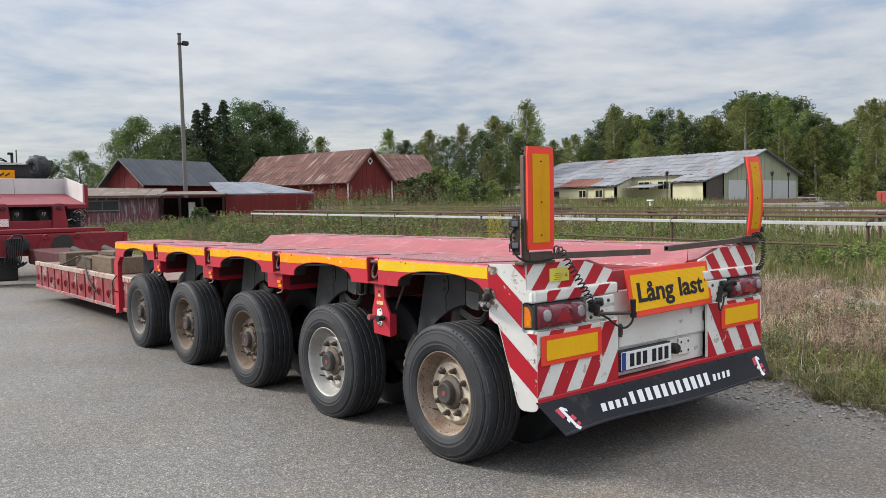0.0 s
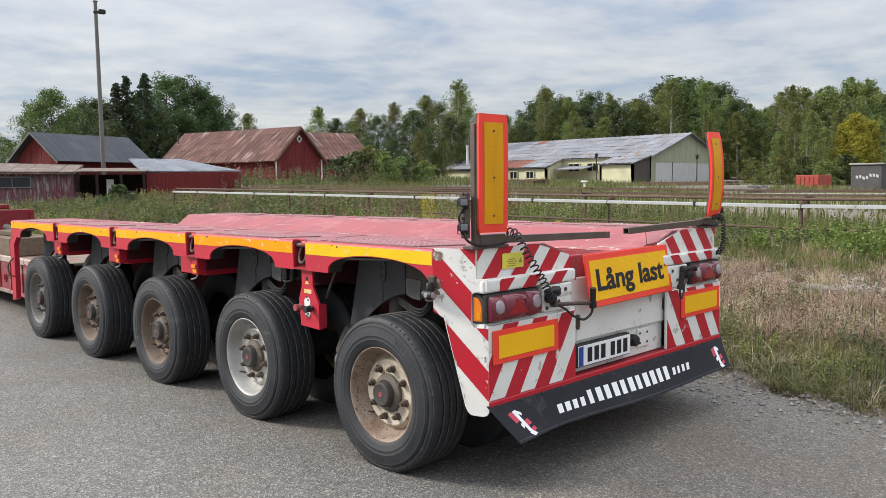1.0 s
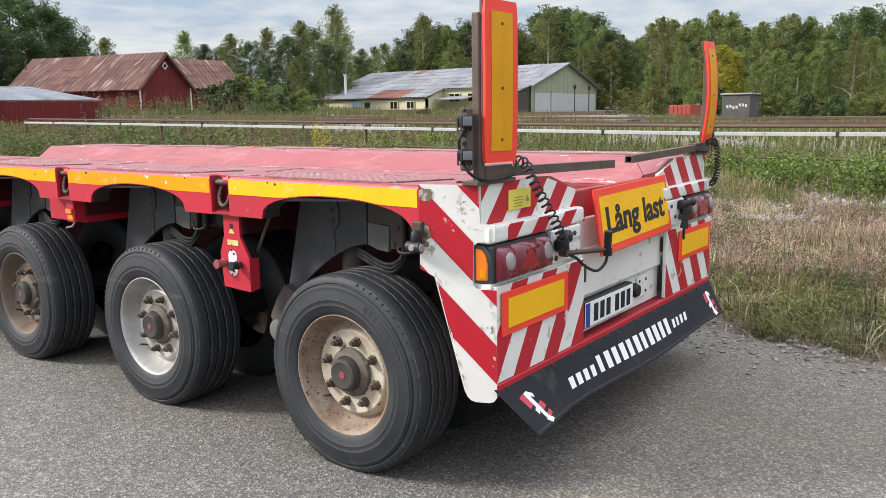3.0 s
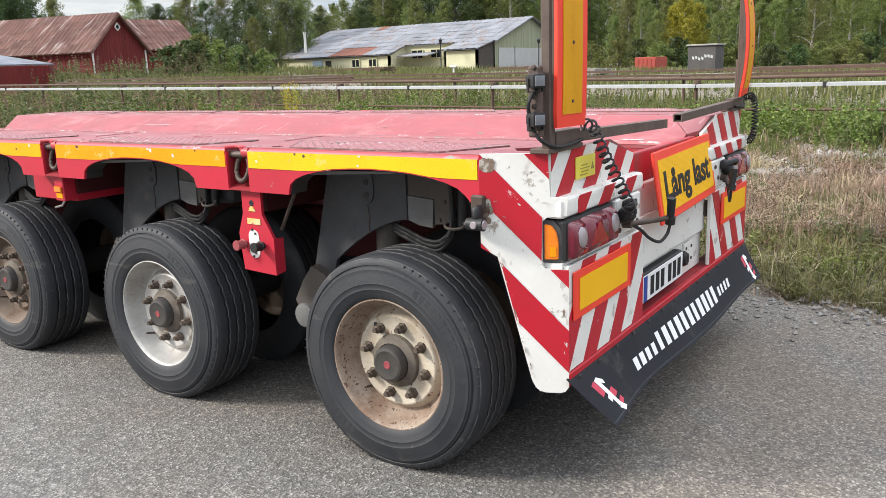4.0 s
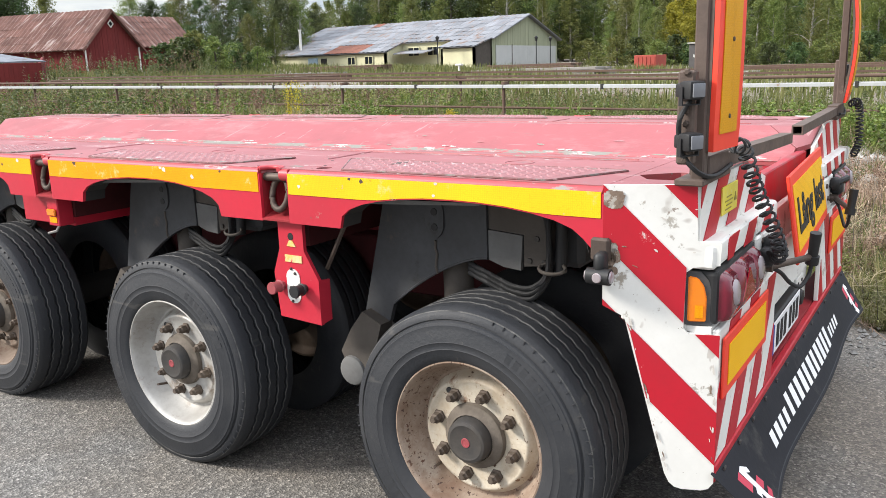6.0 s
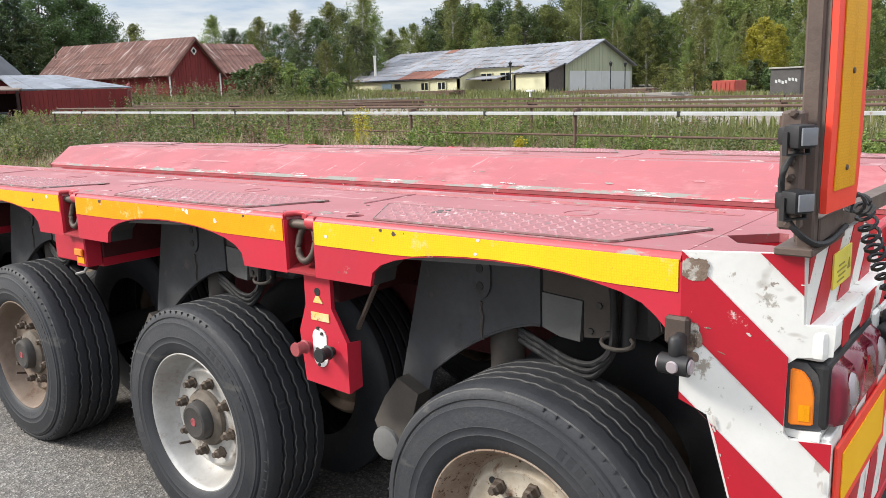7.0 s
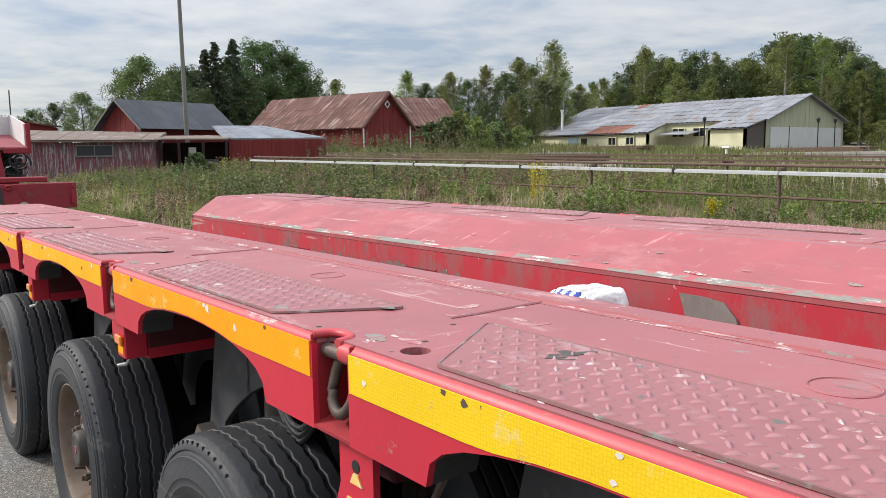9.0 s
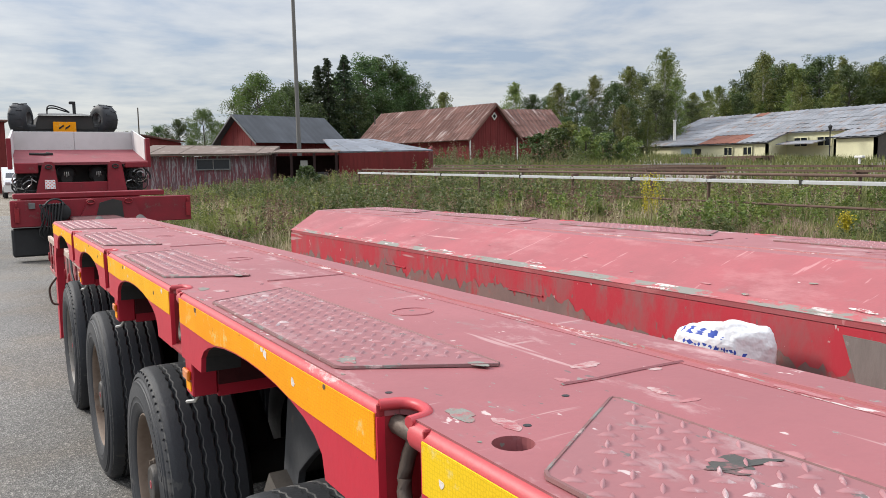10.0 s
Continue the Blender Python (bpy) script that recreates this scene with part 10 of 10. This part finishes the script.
oct_v = np.array([(1, 0, 0), (0, 1, 0), (-1, 0, 0), (0, -1, 0), (0, 0, 0.75), (0, 0, -0.6)], float)
oct_f = np.array([(0, 1, 4), (1, 2, 4), (2, 3, 4), (3, 0, 4), (1, 0, 5), (2, 1, 5), (3, 2, 5), (0, 3, 5)])
jit = grng.uniform(0.6, 1.3, (n, 6, 1))
V = np.stack([x, y, z + sz * 0.3], 1)[:, None, :] + oct_v[None] * jit * sz[:, None, None]
F = (np.arange(n)[:, None, None] * 6 + oct_f[None]).reshape(-1, 3)
me = bpy.data.meshes.new("loose_stones")
me.from_pydata(V.reshape(-1, 3).tolist(), [], F.tolist())
me.materials.append(stone)
tagged(new("loose_stones", me), "loose grey stones along the asphalt edge", "stones", kind="stuff")

# clumps that stand out: rust-brown seeding weeds and green bushes between asphalt and fence, tall mixed weeds on the meadow


def clumps(name, spots, hmin, hmax, leaf, mat, label, per=46):
    q = []
    for x, y, n, r in spots:
        q.append(np.stack([x + grng.normal(0, r, n), y + grng.normal(0, r, n), np.zeros(n)], 1))
    q = np.concatenate(q)
    q = q[q[:, 0] > edge_x(q[:, 1]) + 0.15]
    q[:, 2] = gz(q[:, 0], q[:, 1]) - 0.01
    return weeds(name, q, hmin, hmax, per, leaf, mat, label)


clumps("rust_weeds", [(4.4, -0.6, 40, 0.25), (5.1, 0.7, 60, 0.35), (5.8, -1.6, 50, 0.3), (6.3, 1.9, 50, 0.35), (4.9, 2.6, 40, 0.3), (6.9, 0.3, 40, 0.3), (6.2, -3.0, 40, 0.3), (5.4, 4.4, 50, 0.4), (6.6, 6.0, 50, 0.4)], 0.2, 0.5, 0.017, rust_weed, "rust-brown seeding weeds")
spots = [(float(grng.uniform(3.9, 7.6)), float(grng.uniform(-4.5, 9)), int(grng.randint(14, 46)), float(grng.uniform(0.10, 0.30))) for _ in range(46)]
clumps("brown_clumps", spots, 0.12, 0.40, 0.016, rust_weed, "brown seeding weeds among the dry grass")
spots = [(float(grng.uniform(3.5, 6.4)), float(grng.uniform(-4.5, 9)), int(grng.randint(14, 40)), float(grng.uniform(0.10, 0.25))) for _ in range(34)]
clumps("dark_green_clumps", spots, 0.08, 0.28, 0.020, weed_g, "dark green weeds among the dry grass")
clumps("fence_bushes", [(10.2, 1.2, 26, 0.22), (10.6, -0.6, 30, 0.25), (9.6, 0.3, 16, 0.18), (10.4, -2.4, 26, 0.3), (10.8, 5.2, 12, 0.2), (10.0, -4.2, 20, 0.25), (9.7, 1.4, 40, 0.28), (10.6, 1.7, 46, 0.34), (10.8, 0.2, 60, 0.42), (10.7, -1.2, 60, 0.45), (10.9, 2.7, 30, 0.3), (10.9, -2.9, 60, 0.45)], 0.20, 0.55, 0.045, weed_bright, "bright green bushes at the fence")
clumps("lime_weeds", [(3.7, -1.5, 30, 0.14), (4.0, 0.4, 30, 0.15), (3.8, 1.9, 30, 0.15), (4.6, -2.6, 40, 0.2), (7.7, -1.2, 30, 0.2), (4.1, 3.8, 30, 0.2), (3.6, -0.4, 34, 0.16), (4.4, 1.2, 30, 0.2), (3.9, -3.2, 40, 0.25), (5.0, -0.9, 30, 0.2), (3.6, 3.0, 30, 0.18), (4.3, -1.8, 36, 0.2), (4.9, 1.8, 30, 0.2)], 0.06, 0.24, 0.020, lime_weed, "yellow-green weeds by the asphalt")
spots = [(float(grng.uniform(4.2, 17)), float(grng.uniform(11, 40)), 26, 0.5) for _ in range(46)]
clumps("meadow_rust_weeds", spots, 0.3, 0.95, 0.05, rust_weed, "rust-brown weeds on the meadow", 40)
spots = [(float(grng.uniform(4.0, 17)), float(grng.uniform(10, 40)), 30, 0.6) for _ in range(60)]
clumps("meadow_lime_weeds", spots, 0.25, 0.75, 0.05, lime_weed, "yellow-green weeds on the meadow", 40)
p = tufts(2600, 12, 3.6, 18.0, 10.0, 40.0, 1.3, 2.9, 0.1)
blades("meadow_straw", p, grng.uniform(0.2, 0.6, len(p)), grng.uniform(0.008, 0.016, len(p)), straw, "pale straw stalks on the meadow", grng, 0.5)

# broken stone and rubble on the bare strip before the fence
n = 6400
y = grng.uniform(-6, 9, n)
x = np.where(grng.uniform(0, 1, n) < 0.5, 7.7, 9.2) + grng.normal(0, 0.45, n) + 0.3 * np.sin(y * 1.3)
k = np.arange(n) > 2400
x[k], y[k] = grng.uniform(7.7, 9.3, k.sum()), grng.uniform(-6, 0.8, k.sum())
sz = 0.012 + 0.06 * grng.uniform(0, 1, n) ** 3
jit = grng.uniform(0.55, 1.35, (n, 6, 1))
V = np.stack([x, y, gz(x, y) + sz * 0.25], 1)[:, None, :] + oct_v[None] * jit * sz[:, None, None]
F = (np.arange(n)[:, None, None] * 6 + oct_f[None]).reshape(-1, 3)
me = bpy.data.meshes.new("rubble_stones")
me.from_pydata(V.reshape(-1, 3).tolist(), [], F.tolist())
me.materials.append(stone)
tagged(new("rubble_stones", me), "pale broken stones before the fence", "stones", kind="stuff")
p = scatter(26000, 8.6, 11.4, -7.0, 12.0, 0.7, 1.4, -0.1)
blades("fence_straw", p, grng.uniform(0.08, 0.30, len(p)), grng.uniform(0.005, 0.011, len(p)), olive, "olive and straw grass below the fence", grng, 0.6)
p = tufts(700, 12, 8.8, 13.5, -7.0, 12.0, 0.8, 4.9, 0.1)
blades("fence_stalks", p, grng.uniform(0.15, 0.36, len(p)), grng.uniform(0.005, 0.010, len(p)), dry_red, "brown stalks along the fence", grng, 0.4)

# larger tufts and bushy plants that break up the strip between asphalt and fence and the meadow beyond
def tussocks(name, spots, mat, label, hmin, hmax, width, per=70, lean=0.9):
    """Dense tussocks of arching blades, each about a spot (x, y, radius)."""
    q, hh = [], []
    for x, y, r in spots:
        if 7.6 < x < 9.4 and y < 0.9:      # the bare ballast strip
            continue
        n = int(per * (r / 0.15) ** 1.5)
        q.append(np.stack([x + grng.normal(0, r * 0.5, n), y + grng.normal(0, r * 0.5, n), np.zeros(n)], 1))
        hh.append(grng.uniform(0.55, 1.0, n) * grng.uniform(hmin, hmax))
    q, hh = np.concatenate(q), np.concatenate(hh)
    k = q[:, 0] > edge_x(q[:, 1]) + 0.10
    q, hh = q[k], hh[k]
    q[:, 2] = gz(q[:, 0], q[:, 1]) - 0.01
    return blades(name, q, hh, width * grng.uniform(0.6, 1.3, len(q)), mat, label, grng, lean)


def spread_spots(n, x0, x1, y0, y1, r0, r1):
    return [(float(grng.uniform(x0, x1)), float(grng.uniform(y0, y1)), float(grng.uniform(r0, r1))) for _ in range(n)]


tussocks("verge_tussocks", spread_spots(120, 3.2, 5.0, -5, 9, 0.10, 0.26), olive, "olive grass tussocks along the verge", 0.10, 0.28, 0.011, 90, 1.1)
tussocks("straw_tussocks", spread_spots(90, 4.2, 7.4, -5, 9, 0.10, 0.28), straw, "pale straw tussocks bent to the ground", 0.14, 0.36, 0.010, 70, 1.5)
tussocks("tan_tussocks", spread_spots(150, 4.4, 8.2, -5, 9, 0.10, 0.30), dry_red, "tan dry grass tussocks", 0.16, 0.42, 0.010, 70, 0.8)
tussocks("green_tussocks", spread_spots(70, 3.6, 6.6, -5, 9, 0.10, 0.26), weed_g, "dark green grass tussocks", 0.12, 0.30, 0.012, 80, 1.0)
spots = [(x, y, int(40 * r / 0.2), r) for x, y, r in spread_spots(15, 9.2, 11.6, -7, 12, 0.10, 0.26)]
clumps("bank_bushes", spots, 0.15, 0.42, 0.042, weed_bright, "bright green leafy bushes below the fence", 50)
spots = [(x, y, int(34 * r / 0.2), r) for x, y, r in spread_spots(26, 8.8, 11.6, -7, 14, 0.10, 0.28)]
clumps("bank_dark_weeds", spots, 0.15, 0.38, 0.036, weed_g, "dark green leafy weeds below the fence", 50)
spots = [(x, y, int(36 * r / 0.3), r) for x, y, r in spread_spots(40, 9.5, 16.5, 8, 34, 0.15, 0.45)]
clumps("meadow_bushes", spots, 0.2, 0.6, 0.055, weed_bright, "leafy green plants on the meadow by the fence", 46)
spots = [(x, y, int(30 * r / 0.3), r) for x, y, r in spread_spots(40, 6.5, 14.0, 14, 34, 0.2, 0.5)]
clumps("meadow_dark_bushes", spots, 0.35, 0.9, 0.06, weed_g, "dark green leafy plants on the meadow", 46)
tussocks("meadow_tussocks", spread_spots(260, 4.5, 16.0, 10, 36, 0.2, 0.55), lime_weed, "yellow-green grass tussocks on the meadow", 0.20, 0.55, 0.018, 26, 0.7)
tussocks("bank_tan_tussocks", spread_spots(170, 8.4, 12.5, -7, 14, 0.14, 0.34), dry_red, "tan seeding grass below the fence", 0.14, 0.36, 0.012, 34, 0.5)
tussocks("bank_olive_tussocks", spread_spots(150, 8.4, 13.5, -7, 14, 0.14, 0.34), lime_weed, "yellow-green grass below the fence", 0.12, 0.32, 0.013, 40, 0.6)
tussocks("meadow_tan_tussocks", spread_spots(110, 4.5, 16.0, 10, 36, 0.2, 0.5), dry, "tan seeding grass on the meadow", 0.30, 0.70, 0.015, 22, 0.5)
